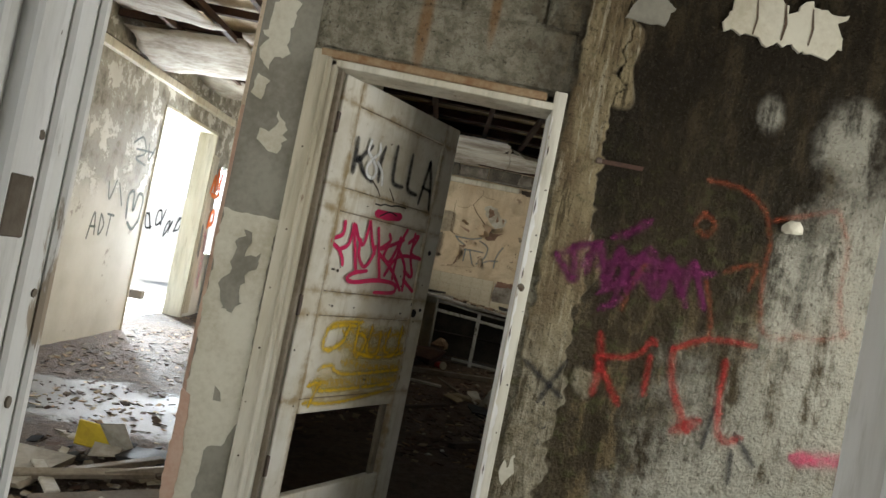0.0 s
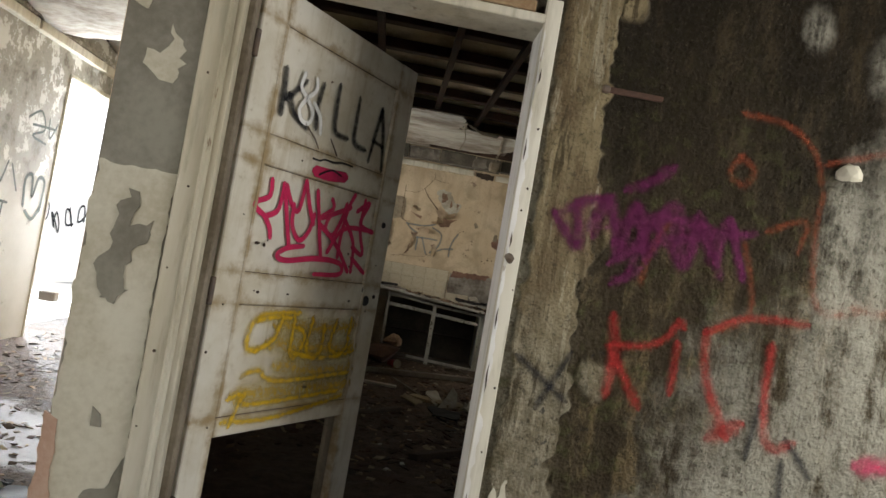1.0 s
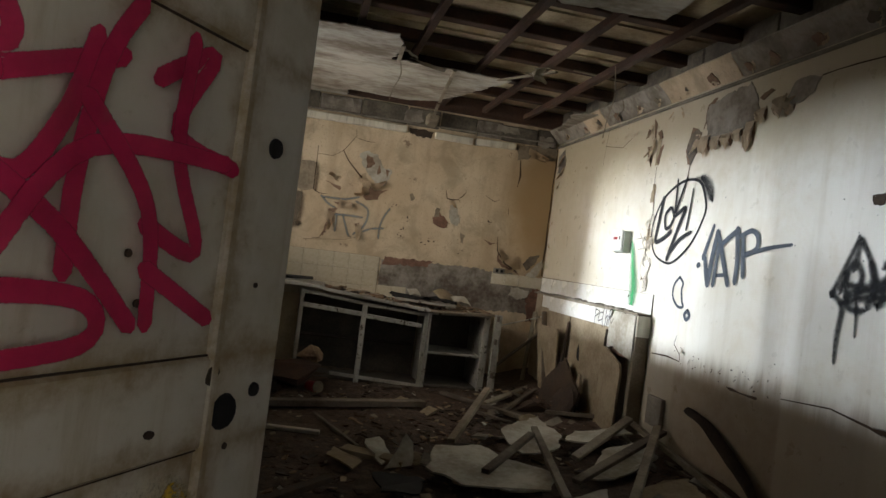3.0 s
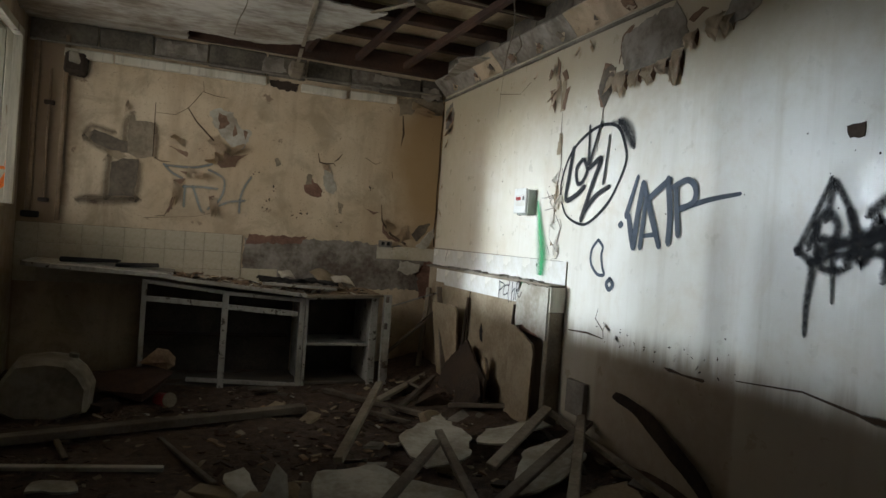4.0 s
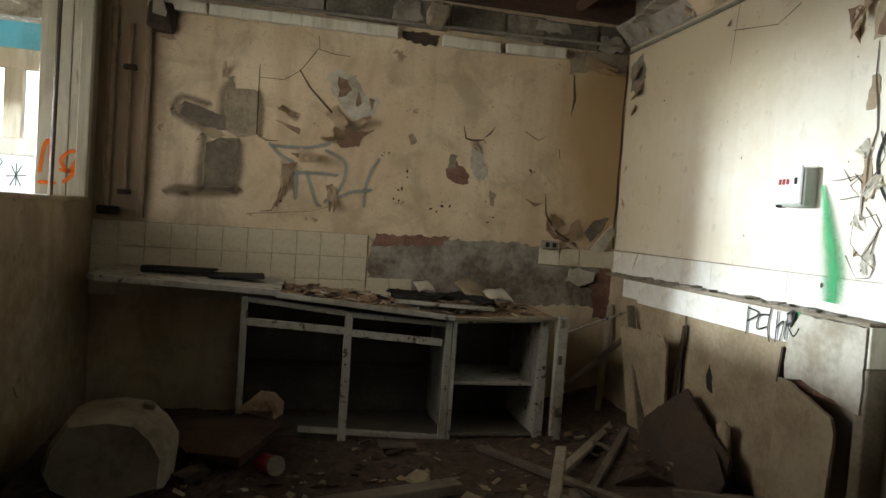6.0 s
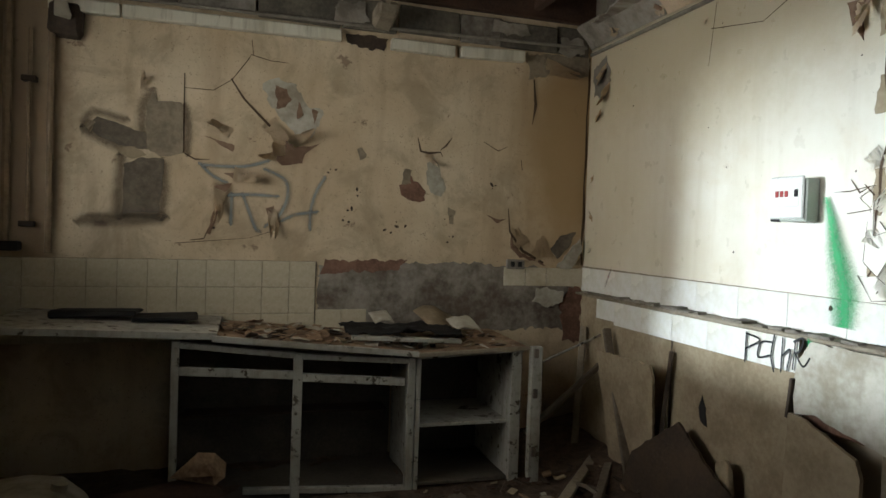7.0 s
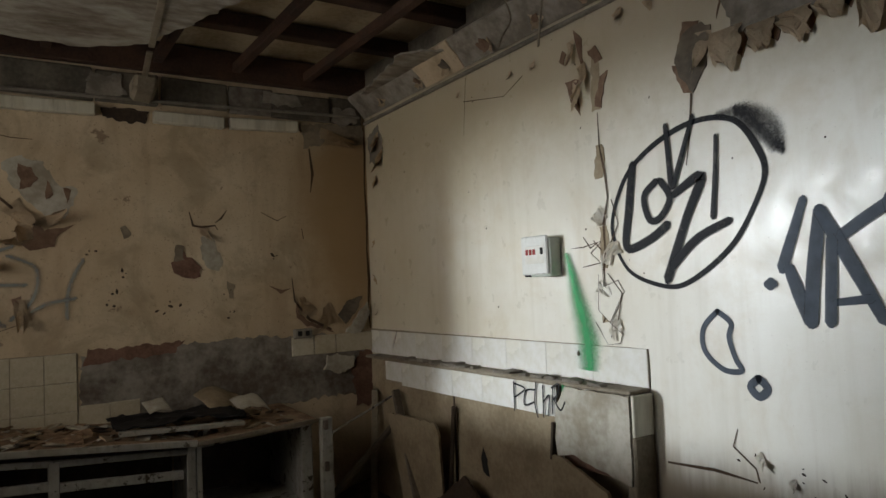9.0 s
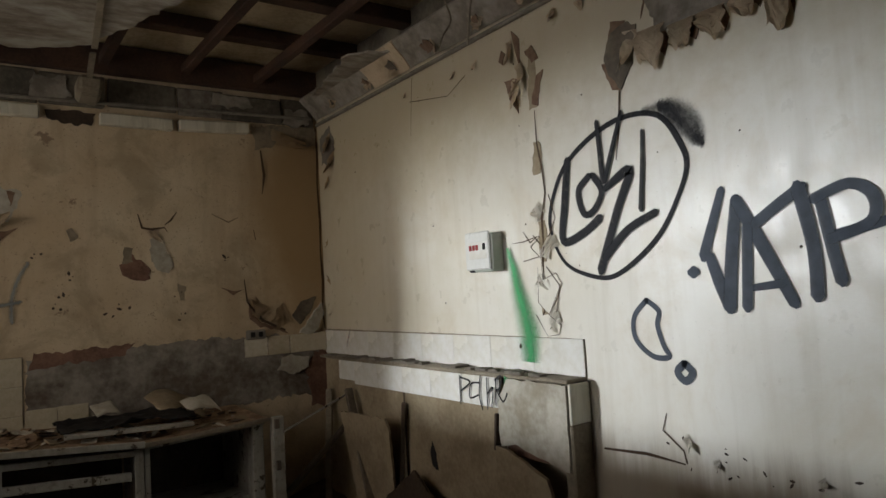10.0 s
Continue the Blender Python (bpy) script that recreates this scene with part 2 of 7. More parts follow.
    grain = n.voronoi(95)
    h = n.math("ADD", n.math("ADD", n.math("ADD", n.math("MULTIPLY", b, 0.9), n.math("MULTIPLY", grain, 0.18)), n.math("MULTIPLY", c, 0.3)), n.math("MULTIPLY", s2, 0.9))
    return n.done(col, n.ramp(b, 0.3, 0.7, 0.7, 0.95), h, 1.0, 0.03, 0, 0.12)


def make_corridor_wall():
    n = Nodes("corridor_paint")
    a, b, c = n.noise(1.1, 7, 0.6), n.noise(4.2, 9, 0.72), n.noise(60, 4, 0.6)
    z = n.xyz()[2]
    col = n.mix(n.ramp(a, 0.35, 0.7), (0.70, 0.69, 0.65), (0.52, 0.51, 0.46))
    peel = n.math("MULTIPLY", n.ramp(b, 0.44, 0.47), n.ramp(n.math("ADD", z, n.math("MULTIPLY", a, 0.6)), 1.55, 1.95))
    col = n.mix(peel, col, n.mix(n.ramp(b, 0.5, 0.66), (0.33, 0.31, 0.26), (0.15, 0.135, 0.105)))
    col = n.mix(n.ramp(b, 0.62, 0.68, 0, 0.6), col, (0.15, 0.11, 0.08))
    h = n.math("SUBTRACT", n.math("MULTIPLY", c, 0.3), peel)
    return n.done(col, 0.7, h, 0.6, 0.012)


def make_door_paint():
    """Cream gloss gone yellow, with brown grime caught along the panel joints."""
    n = Nodes("door_paint")
    a, b, c = n.noise(3.0, 7, 0.65), n.noise(24, 7, 0.7), n.noise(95, 4, 0.6)
    run = n.noise(1.0, 7, 0.68, n.scaled((14, 14, 1.6)))
    col = n.mix(n.ramp(a, 0.38, 0.68), (0.68, 0.65, 0.56), (0.54, 0.49, 0.37))
    col = n.mix(n.ramp(run, 0.50, 0.72, 0, 0.6), col, (0.40, 0.33, 0.19))
    col = n.mix(n.ramp(b, 0.58, 0.74, 0, 0.55), col, (0.33, 0.265, 0.155))
    x, z = n.xyz()[0], n.xyz()[2]
    near = None
    for zj in (2.05, 1.68, 1.58, 1.214, 1.106, 0.724):
        d = n.math("ABSOLUTE", n.math("SUBTRACT", z, zj))
        near = d if near is None else n.math("MINIMUM", near, d)
    for xj in (0.062, 0.775):
        near = n.math("MINIMUM", near, n.math("ABSOLUTE", n.math("SUBTRACT", x, xj)))
    g = n.ramp(n.math("ADD", near, n.math("MULTIPLY", n.math("SUBTRACT", n.noise(9, 6, 0.7), 0.42), 0.13)), -0.005, 0.045, 0.95, 0.0)
    col = n.mix(g, col, (0.30, 0.215, 0.10))
    hole = n.ramp(n.math("ADD", n.math("MULTIPLY", n.noise(13, 6, 0.7), 0.7), n.math("MULTIPLY", b, 0.3)), 0.655, 0.668)
    col = n.mix(hole, col, (0.14, 0.10, 0.065))
    hgt = n.math("SUBTRACT", n.math("ADD", n.math("MULTIPLY", c, 0.2), n.math("MULTIPLY", b, 0.25)), hole)
    return n.done(col, n.ramp(b, 0.3, 0.7, 0.38, 0.65), hgt, 0.4, 0.003)


def make_floor(name, wet=False):
    """Trodden dirt, leaves and crumbs of plaster."""
    n = Nodes(name)
    a, b, c = n.noise(1.7, 7, 0.6), n.noise(16, 8, 0.72), n.noise(70, 5, 0.7)
    k = n.voronoi(34, "F1", None, 1)
    col = n.mix(n.ramp(b, 0.35, 0.65), (0.045, 0.028, 0.018), (0.115, 0.075, 0.048))
    col = n.mix(n.ramp(c, 0.58, 0.7, 0, 0.6), col, (0.22, 0.17, 0.12))
    col = n.mix(n.ramp(a, 0.5, 0.7, 0, 0.5), col, (0.085, 0.05, 0.03))
    rough = 0.85
    if wet:
        pud = n.spot((-2.0, 4.55, 0.1), (0.9, 0.55, 1), 0.3, 3.5, 0.2)
        pud2 = n.spot((-1.75, 2.55, 0.1), (0.5, 0.35, 1), 0.35, 4, 0.2)
        pud = n.math("MAXIMUM", pud, pud2)
        col = n.mix(n.math("MULTIPLY", pud, 0.65), col, (0.16, 0.155, 0.15))
        rough = n.ramp(pud, 0, 1, 0.85, 0.6)
        hh = n.math("MULTIPLY", n.math("ADD", b, c), n.ramp(pud, 0, 1, 1.0, 0.12))
        return n.done(col, rough, hh, 0.8, 0.03, 0, 0.6)
    return n.done(col, rough, n.math("ADD", b, n.math("MULTIPLY", c, 0.5)), 0.9, 0.03)


M_CREAM = make_cream_wall("cream_wall_paint", 1.0)
M_WHITE = make_white_wall()
M_MOULD = make_mould_wall()
M_CORR = make_corridor_wall()
M_FLOOR = make_floor("kitchen_dirt")
M_FLOORW = make_floor("wet_dirt", True)
M_RAW = plain("raw_concrete", (0.15, 0.13, 0.105), (0.26, 0.235, 0.195), 5, 0.88, 0.5, 45)
M_BLOCK = plain("block_masonry", (0.075, 0.066, 0.052), (0.19, 0.165, 0.125), 4, 0.9, 0.6, 40)
M_PAINTW = old_paint("frame_paint", (0.64, 0.61, 0.51), (0.46, 0.41, 0.29), (0.24, 0.17, 0.11), (1, 1, 0.15), 0.64)
M_FRAMEW = old_paint("flaking_white_paint", (0.72, 0.71, 0.68), (0.58, 0.55, 0.47), (0.33, 0.27, 0.20), (1, 1, 0.2), 0.60)
M_DOOR = make_door_paint()
M_TILE = plain("glazed_tile", (0.74, 0.73, 0.69), (0.62, 0.59, 0.50), 3, 0.22, 0.05, 30, 0, "Object", (1, 1, 1), 0.5)
M_TILEB = plain("dirty_glazed_tile", (0.54, 0.485, 0.37), (0.38, 0.32, 0.215), 3, 0.3, 0.05, 30, 0, "Object", (1, 1, 1), 0.5)
M_GROUT = plain("grout", (0.30, 0.26, 0.19), (0.20, 0.165, 0.12), 12, 0.9, 0.4)
M_CEIL = plain("ceiling_board", (0.46, 0.43, 0.37), (0.17, 0.135, 0.10), 2.2, 0.85, 0.3, 16, 0, "Object", (0.8, 1.5, 1))
M_BATTEN = plain("batten_wood", (0.035, 0.019, 0.013), (0.085, 0.045, 0.029), 4, 0.85, 0.5, 60)
M_ROOF = plain("roof_sheet", (0.58, 0.48, 0.32), (0.32, 0.24, 0.15), 2.2, 0.85, 0.3, 40)
M_WOOD = plain("grey_wood", (0.17, 0.14, 0.105), (0.085, 0.066, 0.046), 3, 0.8, 0.5, 50, 0, "Object", (1, 1, 1))
M_PALE = plain("pale_wood", (0.27, 0.23, 0.17), (0.14, 0.11, 0.075), 3, 0.75, 0.4, 50)
M_DARKW = plain("dark_wood", (0.032, 0.021, 0.014), (0.075, 0.05, 0.032), 4, 0.8, 0.5, 50)
M_BOARD = plain("plaster_board", (0.47, 0.44, 0.37), (0.27, 0.235, 0.175), 4, 0.85, 0.3, 30)
M_CARD = plain("fibre_board", (0.33, 0.265, 0.175), (0.21, 0.16, 0.10), 4, 0.85, 0.25, 40)
M_CAB = old_paint("cabinet_paint", (0.35, 0.335, 0.295), (0.21, 0.185, 0.14), (0.06, 0.045, 0.03), (1, 1, 1), 0.58, 0.5)
# dark copy of the cabinet paint, with the inside's shade in the colour
M_CABSHADE = plain("cabinet_inside_shaded", (0.045, 0.037, 0.028), (0.105, 0.088, 0.068), 4, 0.75, 0.25)
M_BARE = plain("bare_wet_render", (0.10, 0.075, 0.055), (0.30, 0.275, 0.235), 3.5, 0.9, 0.6, 26)
M_SCAR = plain("grey_brown_scar", (0.17, 0.135, 0.095), (0.29, 0.24, 0.17), 5, 0.9, 0.5, 40)
M_SCARD = plain("dark_scar", (0.085, 0.07, 0.053), (0.19, 0.155, 0.112), 6, 0.9, 0.5, 40)
M_BROWN = plain("paint_underside", (0.13, 0.075, 0.045), (0.23, 0.15, 0.10), 9, 0.85, 0.4, 50)
M_PIPE = plain("grimy_pipe_paint", (0.26, 0.19, 0.12), (0.15, 0.105, 0.065), 4, 0.75, 0.3, 40)
M_COVE = plain("coving_plaster", (0.34, 0.31, 0.26), (0.17, 0.145, 0.115), 6, 0.9, 0.5, 30)
M_ROT = plain("rotten_worktop", (0.30, 0.20, 0.12), (0.12, 0.07, 0.04), 9, 0.9, 0.8, 60)
M_BLACK = plain("black_plastic", (0.008, 0.008, 0.009), (0.02, 0.018, 0.017), 8, 0.72, 0.3, 60, 0, "Object", (1, 1, 1), 0.2)
M_STEEL = plain("rusty_bar", (0.10, 0.085, 0.075), (0.18, 0.13, 0.095), 12, 0.6, 0.4, 60, 0.5)
M_RUST = plain("rusty_lintel", (0.20, 0.105, 0.045), (0.33, 0.24, 0.14), 9, 0.8, 0.6, 40)
M_WHITEP = plain("white_plastic", (0.68, 0.68, 0.64), (0.58, 0.57, 0.52), 5, 0.35, 0.05)
M_OUT = plain("white_yard_wall", (0.80, 0.80, 0.79), (0.72, 0.71, 0.69), 2, 0.85, 0.3)
M_YARD = plain("pale_yard_ground", (0.62, 0.60, 0.56), (0.48, 0.46, 0.42), 2, 0.9, 0.5)
M_BLUE = plain("blue_tarpaulin", (0.12, 0.42, 0.52), (0.20, 0.52, 0.60), 3, 0.5, 0.3)
M_PINK = plain("pink_brick_edge", (0.42, 0.26, 0.185), (0.50, 0.36, 0.27), 6, 0.9, 0.5)
M_BRICK = plain("red_brick", (0.12, 0.062, 0.042), (0.23, 0.13, 0.09), 8, 0.9, 0.6)
M_BAG = plain("dirty_sack", (0.30, 0.265, 0.205), (0.17, 0.14, 0.10), 4, 0.75, 0.3, 30)
M_RED = plain("red_tin", (0.35, 0.03, 0.03), (0.25, 0.025, 0.02), 6, 0.5, 0.1)


def spray(name, color, soft=0.35, density=0.95, rough=0.5, worn=0.0):
    """Sprayed paint: its rim thins out into specks. The ribbon's v runs from 0 to 1 across it."""
    n = Nodes(name, "UV")
    v = n.xyz()[1]
    d = n.math("MULTIPLY", n.math("ABSOLUTE", n.math("SUBTRACT", v, 0.5)), 2.0)
    ob = n.t.nodes.new("ShaderNodeTexCoord").outputs["Object"]
    g, w = n.noise(260, 2, 0.6, ob), n.noise(16, 5, 0.65, ob)
    f = n.math("ADD", d, n.math("MULTIPLY", n.math("SUBTRACT", g, 0.5), soft * 2.0))
    f = n.ramp(f, 1.0 - soft * 1.6, 1.0, density, 0.0)
    f = n.math("MULTIPLY", f, n.ramp(w, 0.25, 0.5, 0.9, 1.0))
    if worn:
        f = n.math("MULTIPLY", f, n.ramp(n.noise(48, 6, 0.75, ob), 0.36, 0.6, 1.0 - worn, 1.0))
    n.done(n.mix(n.ramp(w, 0.35, 0.7), color, tuple(min(1, c * 1.25 + 0.003) for c in color)), max(rough, 0.62), None, 0.3, 0.01, 0.0, 0.15)
    n.put(n.bsdf.inputs["Alpha"], f)
    return n.mat


S_BLACK = spray("black_spray", (0.012, 0.012, 0.014), 0.18)
S_BLACKD = spray("black_soft_spray", (0.014, 0.014, 0.016), 0.5, 0.92, 0.6, 0.2)
S_BLACKT = spray("black_marker", (0.012, 0.012, 0.013), 0.08)
S_BLACKF = spray("black_spray_haze", (0.02, 0.02, 0.022), 0.62, 0.75, 0.7, 0.35)
S_GREY = spray("blue_grey_spray", (0.06, 0.072, 0.09), 0.12, 0.92)
S_PINK = spray("pink_spray", (0.50, 0.02, 0.09), 0.12)
S_PINKW = spray("worn_pink_spray", (0.50, 0.05, 0.12), 0.62, 0.55, 0.8, 0.7)
S_PURPLE = spray("purple_spray", (0.115, 0.013, 0.062), 0.6, 0.7, 0.8, 0.65)
S_RED = spray("red_spray", (0.32, 0.02, 0.018), 0.62, 0.66, 0.8, 0.6)
S_ORANGE = spray("orange_spray", (0.40, 0.075, 0.03), 0.7, 0.34, 0.85, 0.85)
S_ORANGEB = spray("bright_orange_spray", (0.75, 0.17, 0.02), 0.15, 0.95)
S_YELLOW = spray("yellow_spray", (0.62, 0.41, 0.012), 0.66, 0.9, 0.6, 0.5)
S_YELLOWH = spray("yellow_overspray", (0.50, 0.34, 0.03), 0.7, 0.8, 0.6, 0.55)
S_GREEN = spray("green_spray", (0.02, 0.27, 0.09), 0.62, 0.8)
S_WHITE = spray("white_spray", (0.70, 0.70, 0.68), 0.2)
S_LBLUE = spray("pale_blue_spray", (0.22, 0.25, 0.25), 0.5, 0.6)
S_DGREEN = spray("dark_green_spray", (0.05, 0.075, 0.06), 0.35, 0.8)
S_GHOST = spray("brown_ghost", (0.13, 0.095, 0.065), 0.62, 0.62, 0.9, 0.2)
S_CRACK = spray("crack_line", (0.075, 0.048, 0.03), 0.35, 0.9, 0.9)


# ---- tools for meshes ----
def mesh_of(name, bm, mat):
    me = bpy.data.meshes.new(name)
    bmesh.ops.recalc_face_normals(bm, faces=bm.faces)
    bm.to_mesh(me)
    bm.free()
    for m in mat if isinstance(mat, (list, tuple)) else (mat,):
        me.materials.append(m)
    return me


def part(name, bm, mat, parent=None, label="", smooth=False):
    ob = new(name, mesh_of(name, bm, mat))
    if smooth:
        ob.data.polygons.foreach_set("use_smooth", [True] * len(ob.data.polygons))
    if parent is not None:
        ob.parent = parent
    if label:
        tagged(ob, label)
    return ob


def thing(name, label, category, group="", kind="", at=None):
    ob = new(name)
    if at is not None:
        ob.matrix_basis = at
    return tagged(ob, label, category, group, kind)


def box(bm, lo, hi, bevel=0.0, m=None, jitter=0.0):
    """A block from corner lo to corner hi, with broken edges."""
    lo, hi = Vector(lo), Vector(hi)
    made = bmesh.ops.create_cube(bm, size=1.0)["verts"]
    for v in made:
        v.co = Vector((lo[i] + (v.co[i] + 0.5) * (hi[i] - lo[i]) for i in range(3)))
        if jitter:
            v.co += Vector((random.uniform(-1, 1) for _ in range(3))) * jitter
    if m is not None:
        bmesh.ops.transform(bm, matrix=m, verts=made)
    if bevel:
        edges = list({e for v in made for e in v.link_edges})
        bmesh.ops.bevel(bm, geom=edges, offset=bevel, segments=1, affect="EDGES")
    return bm


def block(lo, hi, bevel=0.0, m=None, jitter=0.0):
    return box(bmesh.new(), lo, hi, bevel, m, jitter)


def stick(a, b, w, h, bevel=0.002, roll=0.0):
    """A straight lath from a to b with section w x h."""
    a, b = Vector(a), Vector(b)
    d = b - a
    m = Matrix.Translation(a) @ d.to_track_quat("X", "Z").to_matrix().to_4x4() @ pose(0, 0, 0, roll)
    return block((0, -w / 2, -h / 2), (d.length, w / 2, h / 2), bevel, m)


def tube(points, r, sides=8, closed_ends=True):
    """A round pipe or cable along the points."""
    bm = bmesh.new()
    rings = []
    pts = [Vector(p) for p in points]
    for i, p in enumerate(pts):
        d = (pts[min(i + 1, len(pts) - 1)] - pts[max(i - 1, 0)]).normalized()
        up = Vector((0, 0, 1)) if abs(d.z) < 0.9 else Vector((1, 0, 0))
        s = d.cross(up).normalized()
        u = s.cross(d)
        rings.append([bm.verts.new(p + (s * math.cos(k * math.tau / sides) + u * math.sin(k * math.tau / sides)) * r) for k in range(sides)])
    for a, b in zip(rings, rings[1:]):
        for k in range(sides):
            bm.faces.new((a[k], a[(k + 1) % sides], b[(k + 1) % sides], b[k]))
    if closed_ends:
        bm.faces.new(rings[0])
        bm.faces.new(rings[-1])
    return bm


def curve_points(pts, steps=6):
    """A smooth run through the points."""
    out = []
    n = len(pts)
    for i in range(n - 1):
        p0, p1, p2, p3 = (Vector(pts[max(0, min(n - 1, j))]) for j in (i - 1, i, i + 1, i + 2))
        for k in range(steps):
            t = k / steps
            out.append(0.5 * (2 * p1 + (p2 - p0) * t + (2 * p0 - 5 * p1 + 4 * p2 - p3) * t * t + (3 * p1 - p0 - 3 * p2 + p3) * t ** 3))
    out.append(Vector(pts[-1]))
    return out


class Face:
    """A wall face: (u, v) in metres on it, lifted by a small height."""
    across = 1

    def __init__(self, origin, u, v):
        self.o, self.u, self.v = Vector(origin), Vector(u), Vector(v)
        self.n = self.u.cross(self.v)

    def at(self, u, v, h=0.0):
        return self.o + self.u * u + self.v * v + self.n * h


def old_layer(x, z):
    """1 where the older smooth ochre plaster still clings beside the frame, 0 on the grainy render."""
    w = 0.05 * noise.noise(Vector((z * 2.6, 1.3, 0))) + 0.03 * noise.noise(Vector((z * 8, 4.1, 0))) + 0.016 * noise.noise(Vector((x * 30, z * 26, 8))) + 0.022 * noise.noise(Vector((z * 21, 7.7, 2)))
    lo, hi = 0.405 + 0.5 * w, 0.60 + 1.1 * w
    d = min(x - lo, hi - x)
    if hi < x < 0.78:
        d = max(d, 0.06 * (noise.noise(Vector((x * 6, z * 4.2, 21))) - 0.30 - 0.5 * max(0.0, x - 0.9)))
    d -= 0.05 * max(0.0, noise.noise(Vector((x * 14, z * 7, 33))) - 0.28)
    return max(0.0, min(1.0, d / 0.007))


def coat_height(x, z):
    """How far the rough render stands out from the hall wall."""
    if x < 0.375:
        return 0.0
    k = old_layer(x, z)
    rough = 0.008 * noise.noise(Vector((x * 7, z * 3.5, 0))) + 0.006 * noise.noise(Vector((x * 22, z * 15, 3)))
    grain = 0.0045 * noise.noise(Vector((x * 62, z * 55, 7))) + 0.003 * noise.noise(Vector((x * 110, z * 100, 2)))
    run = 0.011 * abs(noise.noise(Vector((x * 26, z * 4, 13)))) + 0.005 * abs(noise.noise(Vector((x * 55, z * 9, 5))))
    return min(1.0, (x - 0.375) / 0.03) * (rough + (1 - k) * grain + k * (0.015 - run)) + 0.010


class Coat(Face):
    """The same on the uneven render."""
    across = 5

    def at(self, u, v, h=0.0):
        return Face.at(self, u, v, h + coat_height(u, v))


# the faces' outward sides look into the rooms
F_DOORWALL = Face((0, 2.86, 0), (1, 0, 0), (0, 0, 1))            # u = x, v = z
F_COAT = Coat((0, 2.86, 0), (1, 0, 0), (0, 0, 1))
F_RIGHT = Face((2.56, 0, 0), (0, -1, 0), (0, 0, 1))              # u = -y
F_BACK = Face((0, 9.74, 0), (1, 0, 0), (0, 0, 1))                # u = x
F_CORR = Face((-3.13, 0, 0), (0, 1, 0), (0, 0, 1))               # u = y


def ribbon(face, strokes, width, lift=0.003, smooth=True, taper=0.35):
    """Brush strokes on a face: each a run of (u, v) or (u, v, width factor)."""
    bm = bmesh.new()
    uv = bm.loops.layers.uv.new("UVMap")
    for si, st in enumerate(strokes):
        raw = [(p[0], p[1], p[2] if len(p) > 2 else 1.0) for p in st]
        pts = curve_points(raw) if smooth else [Vector(p) for p in raw]
        # round the ends
        ends = []
        for a, b in ((pts[0], pts[1]), (pts[-1], pts[-2])):
            d = Vector((a.x - b.x, a.y - b.y))
            d = d.normalized() if d.length > 1e-6 else Vector((1, 0))
            ends.append(Vector((a.x + d.x * width * a.z * 0.42, a.y + d.y * width * a.z * 0.42, a.z * taper)))
        pts = [ends[0]] + pts + [ends[1]]
        prev = None
        for i, p in enumerate(pts):
            q0, q1 = pts[max(i - 1, 0)], pts[min(i + 1, len(pts) - 1)]
            d = Vector((q1.x - q0.x, q1.y - q0.y))
            d = d.normalized() if d.length > 1e-9 else Vector((1, 0))
            s = Vector((-d.y, d.x)) * width * p.z * 0.5
            h = lift + si * 0.0004
            na = face.across
            row = [bm.verts.new(face.at(p.x + s.x * (1 - 2 * k / na), p.y + s.y * (1 - 2 * k / na), h)) for k in range(na + 1)]
            if prev:
                for k in range(na):
                    f = bm.faces.new((prev[k], prev[k + 1], row[k + 1], row[k]))
                    for lp, c in zip(f.loops, ((0, 1 - k / na), (0, 1 - (k + 1) / na), (1, 1 - (k + 1) / na), (1, 1 - k / na))):
                        lp[uv].uv = c
            prev = row
    return bm


FLAKES = [0]


def flake(face, outline, thick=0.004, rag=0.015, lift=0.0, step=0.018):
    """A sheet of paint or plaster with a ragged rim, standing proud of a face."""
    FLAKES[0] = (FLAKES[0] + 1) % 9
    thick += 0.0003 * FLAKES[0]
    pts = []
    n = len(outline)
    for i in range(n):
        a, b = Vector(outline[i]), Vector(outline[(i + 1) % n])
        k = max(1, int((b - a).length / step))
        for j in range(k):
            p = a.lerp(b, j / k)
            q = noise.noise_vector(Vector((p.x * 23, p.y * 23, 3.7))) + 0.7 * noise.noise_vector(Vector((p.x * 55, p.y * 55, 1.1)))
            pts.append((p.x + q.x * rag, p.y + q.y * rag))
    bm = bmesh.new()
    top = [bm.verts.new(face.at(x, y, lift + thick)) for x, y in pts]
    low = [bm.verts.new(face.at(x, y, lift)) for x, y in pts]
    f = bm.faces.new(top)
    for i in range(len(pts)):
        j = (i + 1) % len(pts)
        bm.faces.new((low[i], low[j], top[j], top[i]))
    bm.normal_update()
    bmesh.ops.triangulate(bm, faces=[f], quad_method="FIXED", ngon_method="EAR_CLIP")
    return bm


